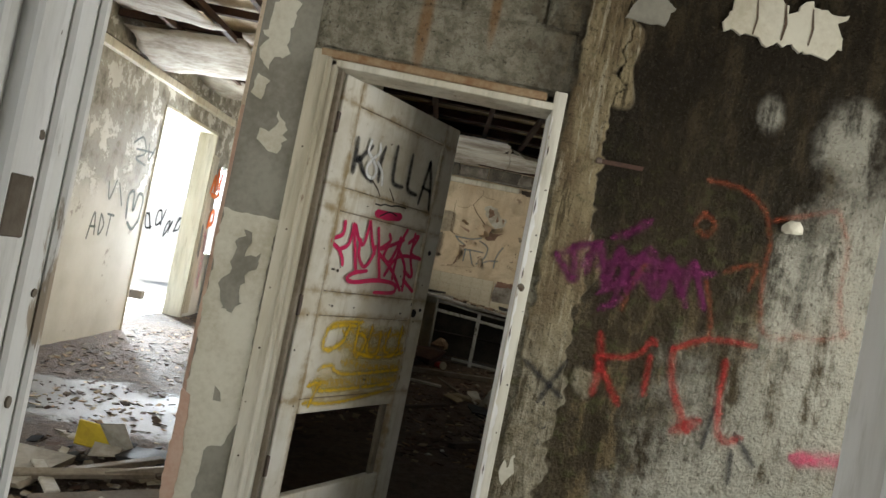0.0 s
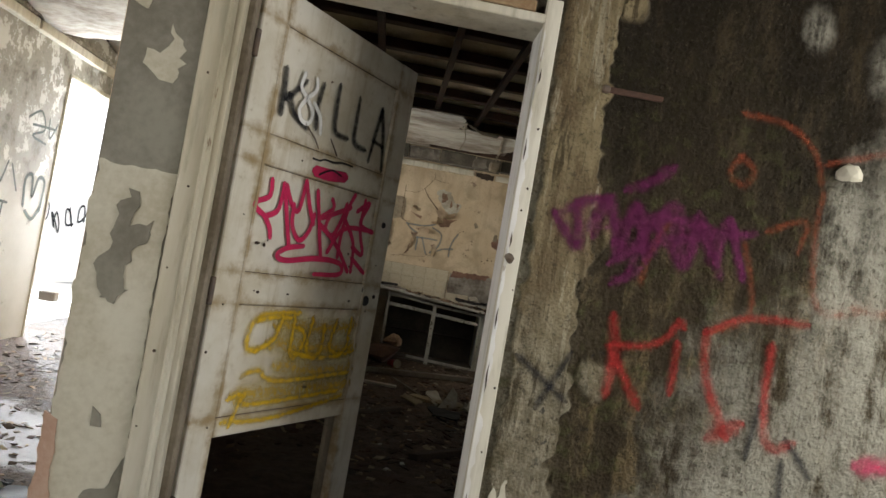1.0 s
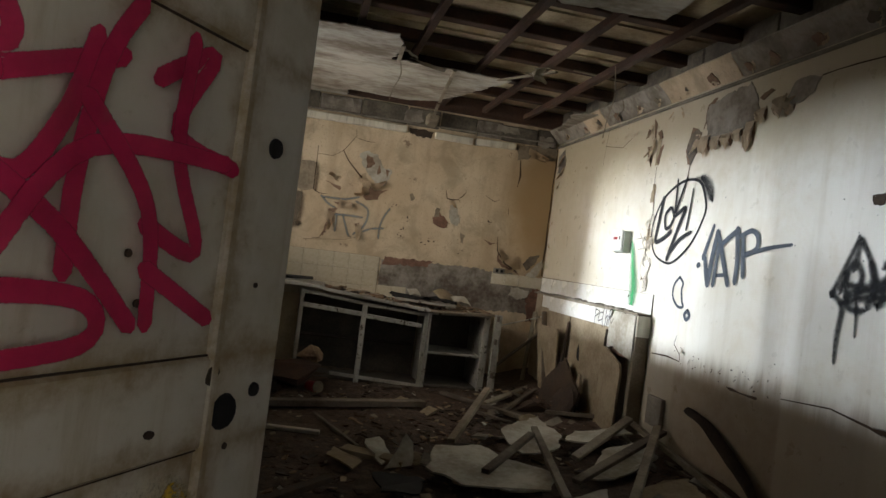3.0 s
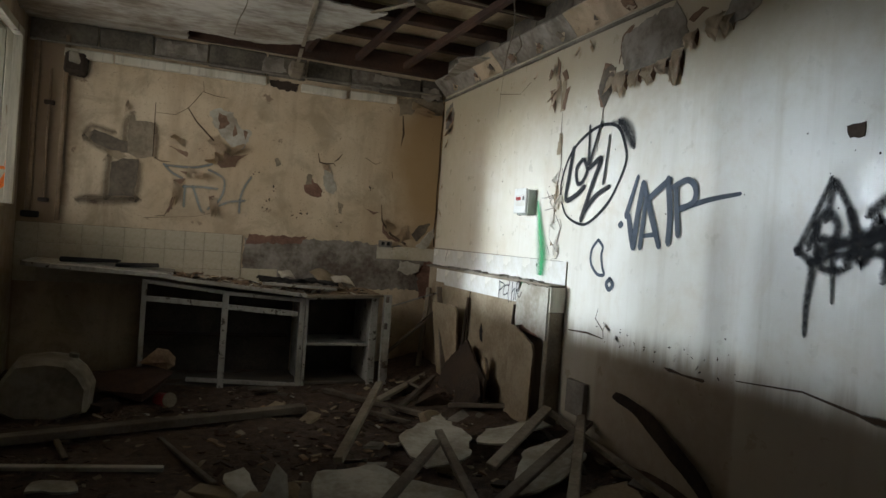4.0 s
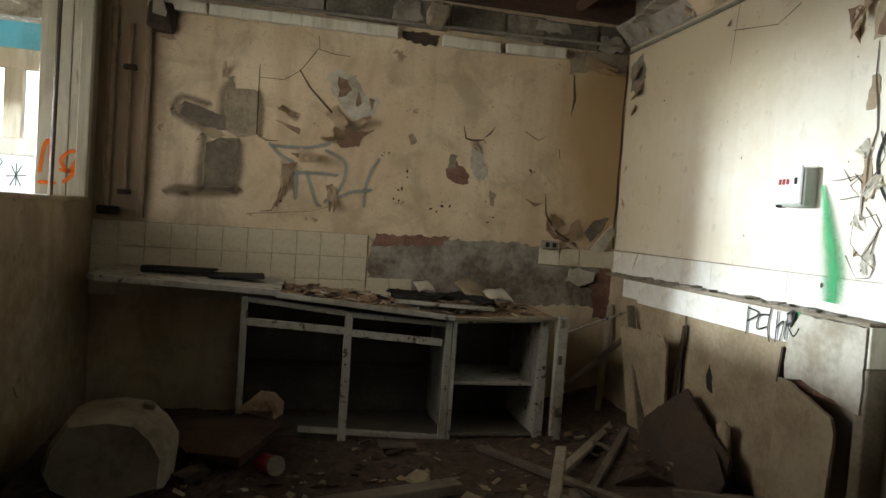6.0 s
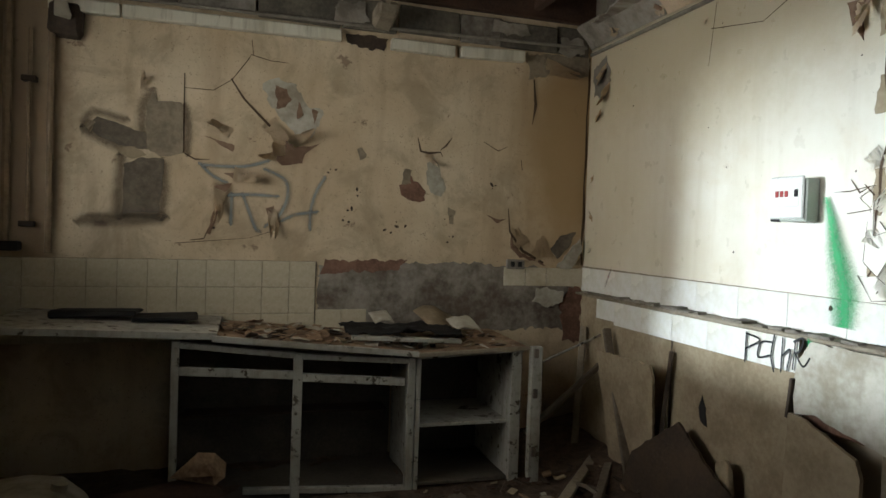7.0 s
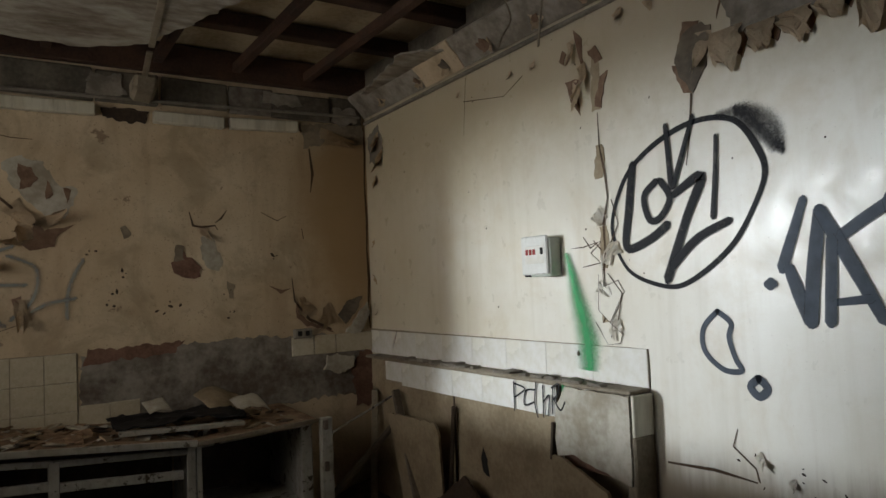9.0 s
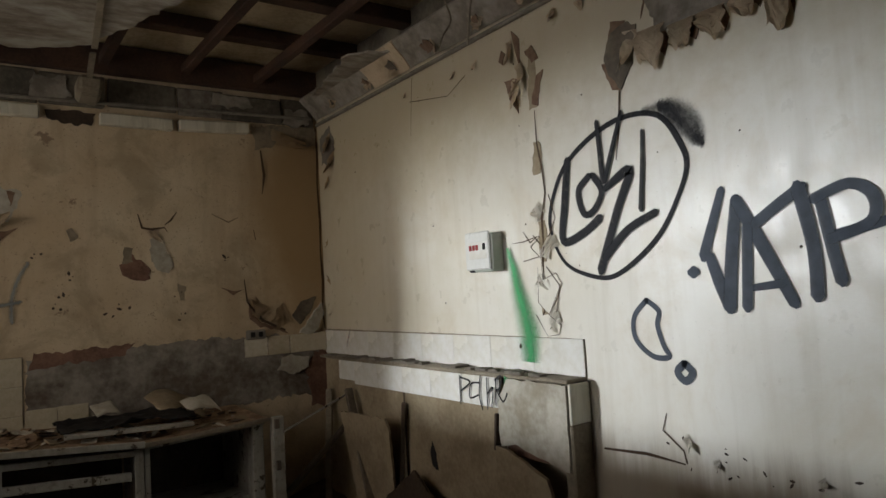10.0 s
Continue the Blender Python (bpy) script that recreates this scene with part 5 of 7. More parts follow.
part("cable_hole", block((2.548, 8.03, 1.60), (2.562, 8.09, 1.66), 0.004, None, 0.008), M_BLACK, fuse)

# ---- base units and worktop ----
unit = thing("base_cabinet", "white painted kitchen base cabinet, doors and drawers gone", "cabinet")
FY = 9.13


def post(x, z0, z1, w=0.045, y=FY):
    part("stile", block((x - w / 2, y - 0.02, z0), (x + w / 2, y + 0.02, z1), 0.003), M_CAB, unit)


def rail(xa, za, xb, zb, h=0.04, y=FY):
    part("rail", stick((xa, y, za), (xb, y, zb), 0.035, h, 0.003), M_CAB, unit)


post(0.075, 0.10, 0.945, 0.035), post(0.65, 0.10, 0.875), post(1.235, 0.10, 0.845, 0.04)
rail(0.09, 0.925, 0.64, 0.865, 0.03), rail(0.66, 0.86, 1.22, 0.825, 0.03)
rail(0.09, 0.80, 0.64, 0.765), rail(0.66, 0.755, 1.20, 0.715)
rail(0.40, 0.20, 1.22, 0.15, 0.03)
part("back_panel", block((0.06, 9.66, 0.10), (1.25, 9.68, 0.86)), M_CABSHADE, unit)
# shelf takes a near-black wood to sink into the unit's shade
part("shelf", block((0.10, 9.50, 0.47), (1.2, 9.66, 0.482), 0.002), M_DARKW, unit, "shelf board coloured dark for the shaded inside")
part("bottom", block((0.06, FY, 0.14), (1.25, 9.66, 0.16), 0.002), M_CABSHADE, unit)
unit2 = thing("base_cabinet", "white painted kitchen base cabinet with one shelf, door missing", "cabinet")
part("side_panel", block((1.26, FY - 0.02, 0.10), (1.285, 9.66, 0.845), 0.002), M_CAB, unit2)
part("side_panel", block((1.80, FY - 0.02, 0.10), (1.86, 9.66, 0.885), 0.003), M_CAB, unit2)
part("shelf", block((1.285, FY + 0.02, 0.462), (1.80, 9.66, 0.482), 0.002), M_CAB, unit2)
part("bottom", block((1.285, FY, 0.155), (1.80, 9.66, 0.175), 0.002), M_CABSHADE, unit2)
part("back_panel", block((1.285, 9.64, 0.17), (1.80, 9.66, 0.84)), M_CABSHADE, unit2)
part("top_rail", stick((1.25, FY, 0.845), (1.87, FY, 0.875), 0.03, 0.03), M_CAB, unit2)
gate = thing("loose_cabinet_post", "loose white post with hinges beside the cabinets", "post")
part("post", block((1.89, 9.05, 0.10), (1.955, 9.09, 0.90), 0.004), M_CAB, gate)
for z in (0.30, 0.62, 0.84):
    part("hinge", block((1.90, 9.035, z), (1.925, 9.052, z + 0.05), 0.003), M_STEEL, gate)
part("rod", tube([(1.93, 9.07, 0.80), (2.45, 9.3, 0.92)], 0.007), M_CAB, gate)

top = thing("worktop", "sagging rotten worktop with a white front edge", "worktop")


def slab(name, pts, thick, mat, parent, label=""):
    bm = bmesh.new()
    up = [bm.verts.new(p) for p in pts]
    dn = [bm.verts.new((p[0], p[1], p[2] - thick)) for p in pts]
    bm.faces.new(up)
    bm.faces.new(dn)
    for i in range(len(pts)):
        j = (i + 1) % len(pts)
        bm.faces.new((up[i], up[j], dn[j], dn[i]))
    return part(name, bm, mat, parent, label)


slab("worktop_leaf", [(-0.70, 9.0, 1.04), (-0.66, 8.98, 1.035), (0.26, 9.08, 0.985), (0.28, 9.73, 0.985), (-0.72, 9.73, 1.03)], 0.03, M_CAB, top)
slab("worktop_leaf", [(0.24, 9.085, 0.965), (1.24, 9.06, 0.885), (1.25, 9.73, 0.89), (0.24, 9.73, 0.965)], 0.022, M_ROT, top, "rotten chipboard leaf")
slab("worktop_leaf", [(1.24, 9.06, 0.875), (1.87, 9.08, 0.90), (1.90, 9.73, 0.90), (1.24, 9.73, 0.88)], 0.022, M_ROT, top, "rotten chipboard leaf")
part("front_edge", stick((0.24, 9.07, 0.962), (1.25, 9.045, 0.872), 0.02, 0.03), M_CAB, top)
part("front_edge", stick((1.25, 9.045, 0.868), (1.88, 9.065, 0.892), 0.02, 0.022), M_PALE, top)


def scatter(name, label, cat, n, zone, mats, size, flat=0.3, kind="stuff", zf=None):
    """Loose chips and flakes over a zone, one joined mesh."""
    verts, faces, slots = [], [], []
    for i in range(n):
        x, y, z = zone()
        s = random.uniform(*size)
        m = Matrix.Translation((x, y, z + s * flat * 0.5)) @ Euler((random.uniform(-0.35, 0.35), random.uniform(-0.35, 0.35), random.uniform(0, 6.3))).to_matrix().to_4x4()
        a, b, c = s * random.uniform(0.4, 1), s * random.uniform(0.25, 0.6), s * flat * 0.3
        k, slot = len(verts), random.randrange(len(mats))
        for sx, sy, sz in ((-1, -1, -1), (1, -1, -1), (1, 1, -1), (-1, 1, -1), (-1, -1, 1), (1, -1, 1), (1, 1, 1), (-1, 1, 1)):
            j = [random.uniform(-0.18, 0.18) * s for _ in range(3)]
            verts.append(m @ Vector((sx * a + j[0], sy * b + j[1], sz * c + j[2] * flat)))
        for f in ((3, 2, 1, 0), (4, 5, 6, 7), (0, 1, 5, 4), (1, 2, 6, 5), (2, 3, 7, 6), (3, 0, 4, 7)):
            faces.append([k + q for q in f])
            slots.append(slot)
    me = bpy.data.meshes.new(name)
    me.from_pydata(verts, [], faces)
    for mt in mats:
        me.materials.append(mt)
    me.polygons.foreach_set("material_index", slots)
    return tagged(new(name, me), label, cat, kind=kind)


def on_top():
    x = random.uniform(0.25, 1.85)
    return x, random.uniform(9.1, 9.7), 0.97 - 0.085 * min(1, (x - 0.25)) + 0.015 * max(0, x - 1.25)


scatter("worktop_debris", "flakes of rotten chipboard and plaster on the worktop", "debris", 230, on_top, [M_ROT, M_ROT, M_CARD, M_DARKW, M_BOARD], (0.01, 0.06), 0.25)
tray = tagged(part("black_tray", block((-0.52, 9.35, 1.03), (-0.12, 9.60, 1.054), 0.008, None, 0.012), M_BLACK), "flat black plastic tray on the worktop", "tray")
tagged(part("black_tray", block((-0.14, 9.33, 1.01), (0.16, 9.52, 1.030), 0.006, None, 0.012), M_BLACK), "flat black plastic tray on the worktop", "tray")
tagged(part("white_slat", stick((0.92, 9.16, 0.945), (1.50, 9.12, 0.925), 0.05, 0.02), M_CAB), "white painted slat lying on the worktop", "slat")
bm = bmesh.new()
bmesh.ops.create_grid(bm, x_segments=16, y_segments=10, size=0.5, matrix=Matrix.Translation((1.22, 9.36, 0.955)) @ Matrix.Diagonal((0.62, 0.36, 1, 1)))
for v in bm.verts:
    v.co.z += 0.05 * abs(noise.noise(v.co * 9)) + 0.02 * noise.noise(v.co * 22)
bmesh.ops.solidify(bm, geom=bm.faces[:], thickness=0.006)
tagged(part("black_bag", bm, M_BLACK, None, "", True), "crumpled black plastic bag on the worktop", "bag")
for a, z, mat in (((1.10, 1.22, 9.50, 9.62), 0.99, M_BOARD), ((1.38, 1.66, 9.42, 9.66), 0.98, M_CARD), ((1.52, 1.70, 9.30, 9.45), 0.97, M_BOARD)):
    bm = bmesh.new()
    bmesh.ops.create_grid(bm, x_segments=8, y_segments=5, size=0.5, matrix=Matrix.Translation(((a[0] + a[1]) / 2, (a[2] + a[3]) / 2, z)) @ pose(0, 0, 0, 22, 8, 15) @ Matrix.Diagonal((a[1] - a[0], a[3] - a[2], 1, 1)))
    for v in bm.verts:
        v.co.z += 0.025 * math.sin((v.co.x - a[0]) * 16) + 0.015 * noise.noise(v.co * 14)
    bmesh.ops.solidify(bm, geom=bm.faces[:], thickness=0.004)
    tagged(part("curled_sheet", bm, mat, None, "", True), "curled piece of pale board on the worktop", "board")

# ---- corner: leaning boards, heap ----
tagged(part("leaning_board", flake(Face((2.44, 0, 0.0), (0, -1, 0), (-0.10, 0, 1)), [(-9.05, 0.10), (-9.15, 0.86), (-8.64, 0.87), (-8.61, 0.82), (-8.66, 0.15)], 0.012, 0.008), M_CARD), "torn fibreboard leaning against the wall", "board")
tagged(part("dark_stick", stick((2.38, 8.62, 0.10), (2.43, 8.58, 0.95), 0.03, 0.02), M_DARKW), "dark stick against the wall", "stick")
for a, b, w, mat in (((2.36, 8.75, 0.10), (2.40, 9.15, 0.98), 0.045, M_WOOD), ((2.30, 9.30, 0.10), (2.42, 9.45, 0.95), 0.04, M_PALE), ((1.98, 9.3, 0.35), (2.42, 9.2, 0.78), 0.05, M_WOOD)):
    tagged(part("leaning_lath", stick(a, b, w, 0.025, 0.004), mat), "weathered lath leaning in the corner", "lath", "laths in the corner")
def hull(p, size, n=14, flat=1.0):
    """An angular lump."""
    bm = bmesh.new()
    for i in range(n):
        d = Vector((random.gauss(0, 1), random.gauss(0, 1), random.gauss(0, 1))).normalized()
        bm.verts.new(Vector(p) + Vector((d.x * size[0], d.y * size[1], d.z * size[2])) * random.uniform(0.75, 1.05))
    got = bmesh.ops.convex_hull(bm, input=bm.verts[:])
    bmesh.ops.delete(bm, geom=[g for g in got["geom_interior"] if isinstance(g, bmesh.types.BMVert)], context="VERTS")
    return bm


tagged(part("leaning_sheet", flake(Face((2.28, 0, 0.0), (0, -1, 0), (0.16, 0, 1)), [(-8.80, 0.10), (-8.74, 0.40), (-8.42, 0.64), (-8.20, 0.52), (-7.98, 0.42), (-7.96, 0.10)], 0.014, 0.010), M_DARKW), "dark broken sheet leaning on the duct", "sheet")
for p, sz, mat in (((2.26, 8.10, 0.26), (0.14, 0.2, 0.24), M_DARKW), ((2.12, 8.30, 0.18), (0.2, 0.2, 0.12), M_DARKW), ((2.39, 8.12, 0.48), (0.04, 0.08, 0.12), M_CARD), ((2.0, 8.75, 0.15), (0.12, 0.1, 0.08), M_DARKW), ((1.95, 8.0, 0.17), (0.1, 0.08, 0.06), M_CARD)):
    tagged(part("rubble_lump", hull(p, sz), mat), "dark angular lump of fallen plaster", "rubble", "rubble in the corner")

# sack, carton, tin
bm = bmesh.new()
rings = []
for y, k, up in ((8.42, 0.90, 0.0), (8.45, 1.0, 0.0), (8.62, 1.04, 0.01), (8.80, 0.98, 0.0), (8.84, 0.85, 0.0)):
    ring = []
    for x, z in ((-0.26, 0.13), (-0.22, 0.25), (-0.16, 0.355), (0.0, 0.375), (0.13, 0.36), (0.21, 0.29), (0.265, 0.20), (0.25, 0.05), (0.08, 0.0), (-0.15, 0.01), (-0.23, 0.05)):
        q = noise.noise(Vector((x * 5, y * 4, z * 5)))
        ring.append(bm.verts.new((-0.44 + x * k + 0.018 * q, y + 0.02 * q, 0.09 + (z - 0.17) * k + 0.17 + up)))
    rings.append(ring)
for a, b in zip(rings, rings[1:]):
    for i in range(len(a)):
        bm.faces.new((a[i], a[(i + 1) % len(a)], b[(i + 1) % len(a)], b[i]))
front = bm.faces.new(rings[0])
bm.faces.new(rings[-1])
got = bmesh.ops.poke(bm, faces=[front])
for v in got["verts"]:
    v.co += Vector((0.03, 0.015, 0.05))
bmesh.ops.bevel(bm, geom=bm.edges[:], offset=0.005, segments=1, affect="EDGES")
sack = thing("plastic_container", "dented dirty white plastic container on the floor", "container")
part("body", bm, M_BAG, sack)
part("cap", tube([(-0.30, 8.60, 0.46), (-0.295, 8.60, 0.485)], 0.03, 12), M_BAG, sack)
for p, sz, mat in (((0.08, 8.88, 0.22), (0.36, 0.24, 0.17), M_BATTEN), ((0.20, 8.95, 0.38), (0.14, 0.10, 0.09), M_ROT), ((-0.12, 8.62, 0.14), (0.12, 0.1, 0.06), M_DARKW)):
    tagged(part("crushed_carton", hull(p, sz, 12), mat), "crushed brown cardboard carton on the floor", "carton", "cartons on the floor")
tin = thing("red_tin", "crushed red tin with a pale lid in the dirt", "tin", "", "", pose(0.26, 8.74, 0.14, 80, 0, 30))
bm = bmesh.new()
bmesh.ops.create_cone(bm, cap_ends=True, segments=18, radius1=0.05, radius2=0.047, depth=0.13)
for v in bm.verts:
    v.co.x *= 1 + 0.25 * noise.noise(v.co * 20)
part("can", bm, M_RED, tin)
bm = bmesh.new()
bmesh.ops.create_cone(bm, cap_ends=True, segments=18, radius1=0.052, radius2=0.05, depth=0.012, matrix=Matrix.Translation((0, 0, 0.07)))
part("lid", bm, M_PALE, tin)

# timbers and laths on the floor
for a, b, w, h, mat, lab in (
        ((-0.56, 7.90, 0.14), (1.16, 8.40, 0.15), 0.10, 0.05, M_WOOD, "long weathered plank on the dirt floor"),
        ((-0.70, 8.02, 0.13), (0.2, 8.24, 0.12), 0.07, 0.04, M_DARKW, "long weathered plank on the dirt floor"),
        ((1.72, 8.48, 0.30), (1.13, 7.22, 0.17), 0.055, 0.035, M_PALE, "pale lath lying across the rubbish"),
        ((1.43, 8.98, 0.14), (2.02, 7.88, 0.18), 0.05, 0.03, M_WOOD, "grey lath lying across the rubbish"),
        ((1.70, 8.45, 0.18), (2.40, 9.20, 0.24), 0.05, 0.03, M_PALE, "pale lath lying across the rubbish"),
        ((1.82, 8.30, 0.16), (2.36, 9.00, 0.24), 0.045, 0.03, M_WOOD, "grey lath lying across the rubbish"),
        ((1.60, 8.35, 0.13), (1.80, 8.0, 0.14), 0.05, 0.025, M_WOOD, "short grey lath on the floor"),
        ((-0.70, 7.51, 0.135), (0.27, 7.33, 0.135), 0.035, 0.025, M_BOARD, "thin pale lath on the dirt floor"),
        ((0.245, 7.90, 0.12), (0.50, 7.08, 0.13), 0.035, 0.02, M_WOOD, "thin grey lath on the dirt floor"),
        ((-0.33, 8.1, 0.12), (-0.2, 7.6, 0.12), 0.03, 0.02, M_WOOD, "thin grey lath on the dirt floor"),
        ((1.73, 7.30, 0.28), (1.46, 6.02, 0.24), 0.045, 0.03, M_WOOD, "grey lath lying across the rubbish"),
        ((1.15, 6.46, 0.22), (1.62, 7.05, 0.30), 0.05, 0.03, M_WOOD, "grey lath lying across the rubbish"),
        ((1.66, 6.38, 0.22), (2.52, 6.98, 0.40), 0.06, 0.03, M_WOOD, "grey lath lying across the rubbish"),
        ((1.85, 6.85, 0.22), (2.44, 7.30, 0.40), 0.06, 0.03, M_PALE, "pale lath lying across the rubbish"),
        ((2.50, 7.02, 0.42), (1.86, 6.10, 0.18), 0.055, 0.03, M_PALE, "pale lath lying across the rubbish"),
        ((2.50, 7.40, 0.36), (2.42, 6.05, 0.26), 0.05, 0.03, M_PALE, "pale lath lying along the wall"),
        ((2.42, 7.35, 0.26), (2.30, 6.05, 0.14), 0.05, 0.03, M_WOOD, "grey lath lying along the wall"),
        ((0.40, 7.0, 0.14), (0.75, 6.75, 0.15), 0.10, 0.03, M_CARD, "short brown board on the floor"),
        ((2.10, 8.05, 0.24), (2.50, 7.75, 0.30), 0.05, 0.03, M_WOOD, "grey lath lying across the rubbish"),
        ((0.35, 5.1, 0.12), (1.5, 6.0, 0.15), 0.09, 0.04, M_DARKW, "dark timber on the dirt floor"),
        ((-0.5, 5.6, 0.11), (0.3, 6.5, 0.12), 0.07, 0.03, M_DARKW, "dark timber on the dirt floor")):
    tagged(part("floor_lath", stick(a, b, w, h, 0.004, random.uniform(-12, 12)), mat), lab, "lath", "laths on the floor")

# fallen ceiling sheets
def fallen_board(outline, z, tilt, mat, rag=0.025):
    """A broken sheet lying on the rubbish: its outline on the plan, its height and the way it tips."""
    cx, cy = sum(p[0] for p in outline) / len(outline), sum(p[1] for p in outline) / len(outline)
    bm = flake(Face((0, 0, 0), (1, 0, 0), (0, 1, 0)), [(x - cx, y - cy) for x, y in outline], 0.009, rag, 0, 0.05)
    for v in bm.verts:
        v.co.z += 0.03 * noise.noise(Vector((v.co.x * 3 + cx, v.co.y * 3 + cy, 2)))
    bmesh.ops.transform(bm, matrix=Matrix.Translation((cx, cy, z)) @ pose(0, 0, 0, tilt[0], tilt[1], 0), verts=bm.verts)
    tagged(part("fallen_board", bm, mat), "broken sheet of fallen ceiling board on the rubbish", "board", "fallen boards")


for outline, z, tilt, mat in (
        ([(1.507, 7.379), (1.905, 7.708), (1.94, 7.30), (1.80, 7.02), (1.551, 6.971), (1.502, 7.136)], 0.22, (3, -3), M_BOARD),
        ([(1.90, 7.18), (2.08, 7.38), (2.44, 7.36), (2.42, 7.20), (2.05, 7.05)], 0.28, (-3, -6), M_BOARD),
        ([(2.10, 6.95), (2.44, 7.0), (2.38, 6.74), (2.10, 6.54), (1.80, 6.52), (1.95, 6.75)], 0.25, (4, -6), M_BOARD),
        ([(0.96, 6.95), (1.26, 6.95), (1.45, 6.72), (1.62, 6.50), (1.50, 6.32), (1.20, 6.36), (1.02, 6.34), (0.84, 6.58)], 0.18, (4, -2), M_BOARD),
        ([(0.52, 7.03), (0.63, 7.07), (0.69, 6.84), (0.60, 6.74)], 0.16, (10, 5), M_BOARD),
        ([(0.28, 6.83), (0.34, 6.95), (0.50, 6.73), (0.43, 6.61)], 0.14, (3, 2), M_CARD),
        ([(0.50, 6.44), (0.82, 6.50), (0.76, 6.25), (0.55, 6.22)], 0.15, (5, 5), M_BLACK),
        ([(-0.30, 7.20), (-0.12, 7.22), (-0.08, 7.10), (-0.28, 7.08)], 0.13, (4, 3), M_BOARD),
        ([(-0.42, 6.92), (-0.28, 6.98), (-0.22, 6.86), (-0.38, 6.80)], 0.13, (6, 0), M_CARD),
        ([(1.36, 6.18), (1.80, 6.30), (1.72, 6.0), (1.40, 5.95)], 0.16, (5, -4), M_BOARD),
        ([(0.82, 5.72), (1.10, 5.76), (1.18, 5.52), (0.90, 5.46)], 0.14, (4, -5), M_CARD),
        ([(2.02, 6.40), (2.38, 6.42), (2.34, 6.15), (2.05, 6.12)], 0.20, (5, -10), M_CARD)):
    fallen_board(outline, z, tilt, mat)
# one torn piece stands on edge
bm = flake(Face((0, 0, 0), (1, 0, 0), (0, 0, 1)), [(-0.13, 0.0), (-0.04, 0.10), (0.03, 0.20), (0.07, 0.16), (0.05, 0.02)], 0.008, 0.012, 0, 0.04)
bmesh.ops.transform(bm, matrix=pose(0.74, 6.72, 0.12, -28, 0, 12), verts=bm.verts)
tagged(part("fallen_board", bm, M_BOARD), "torn corner of ceiling board standing on edge", "board", "fallen boards")
# bent dark rubber strip by the wall
bm = bmesh.new()
prev = None
for i, p in enumerate(curve_points([(2.545, 6.80, 0.60, ), (2.53, 6.55, 0.565), (2.51, 6.28, 0.46), (2.49, 6.05, 0.36), (2.47, 5.90, 0.24), (2.45, 5.82, 0.13)], 6)):
    t = i / 30
    w = 0.008 + 0.032 * math.sin(min(1.0, t * 1.25 + 0.08) * 2.6) + 0.008 * noise.noise(Vector((t * 9, 1, 0)))
    row = [bm.verts.new((p.x + 0.012 * abs(k) * (1 if k > 0 else -0.3), p.y - 0.35 * w * k, p.z + w * k)) for k in (-1, 0, 1)]
    if prev:
        for k in range(2):
            bm.faces.new((prev[k], prev[k + 1], row[k + 1], row[k]))
    prev = row
bmesh.ops.solidify(bm, geom=bm.faces[:], thickness=0.008)
tagged(part("bent_strip", bm, M_DARKW, None, "", True), "bent dark rubber strip leaning against the wall", "strip")
tagged(part("dark_tile_scrap", block((2.52, 7.05, 0.40), (2.555, 7.24, 0.60), 0.004), M_RAW), "loose grey scrap standing against the wall", "scrap")


def over_floor(x0, x1, y0, y1):
    def z():
        x, y = random.uniform(x0, x1), random.uniform(y0, y1)
        return x, y, FLOOR + kitchen_lump(x, y)
    return z


def in_hall(x0, x1, y0, y1):
    return lambda: (random.uniform(x0, x1), random.uniform(y0, y1), FLOOR)


scatter("floor_debris", "chips of wood, leaves and plaster on the dirt floor", "debris", 2600, over_floor(-0.8, 2.5, 4.6, 9.1), [M_DARKW, M_DARKW, M_BATTEN, M_ROT, M_FLOOR, M_BATTEN, M_CARD], (0.008, 0.045), 0.3)
scatter("plaster_crumbs", "pale plaster crumbs on the dirt floor", "debris", 130, over_floor(-0.7, 2.5, 4.8, 9.0), [M_BOARD, M_PALE], (0.006, 0.03), 0.5)
scatter("larger_debris", "broken wood and plaster pieces among the rubbish", "debris", 70, over_floor(0.6, 2.45, 6.0, 9.0), [M_DARKW, M_CARD, M_RAW, M_WOOD], (0.05, 0.12), 0.3)
scatter("leaf_litter", "brown leaves and grit on the corridor floor", "litter", 2600, in_hall(-3.1, -1.0, 2.9, 9.0), [M_DARKW, M_DARKW, M_ROT, M_BATTEN, M_WOOD, M_CARD], (0.008, 0.035), 0.25)
scatter("leaf_litter", "brown leaves and grit on the hall floor", "litter", 350, in_hall(-2.5, 2.4, 0.8, 2.8), [M_DARKW, M_ROT, M_WOOD, M_CARD], (0.008, 0.035), 0.25)

# sprayed tags and cracks
part("graffiti", ribbon(F_RIGHT, [[(-7.02, 2.13, 0.5), (-6.90, 2.12), (-6.82, 2.05, 1.1), (-6.80, 1.97, 0.6)]], 0.08, 0.0042), S_BLACKF, wall_right, "thick black upper rim of the ring")
part("graffiti", ribbon(F_RIGHT, [[(-7.52, 1.7), (-7.53, 1.82), (-7.44, 1.99, 1.1), (-7.28, 2.09, 1.2), (-7.11, 2.13, 1.1), (-6.96, 2.1, 1.1), (-6.88, 1.99, 1.3), (-6.86, 1.9, 1.1), (-6.91, 1.79), (-6.99, 1.68, 1.1), (-7.11, 1.59, 1.1), (-7.23, 1.54), (-7.36, 1.56, 0.9), (-7.46, 1.61, 0.8), (-7.52, 1.7, 0.8)]], 0.022, 0.003), S_BLACK, wall_right, "sprayed black ring")
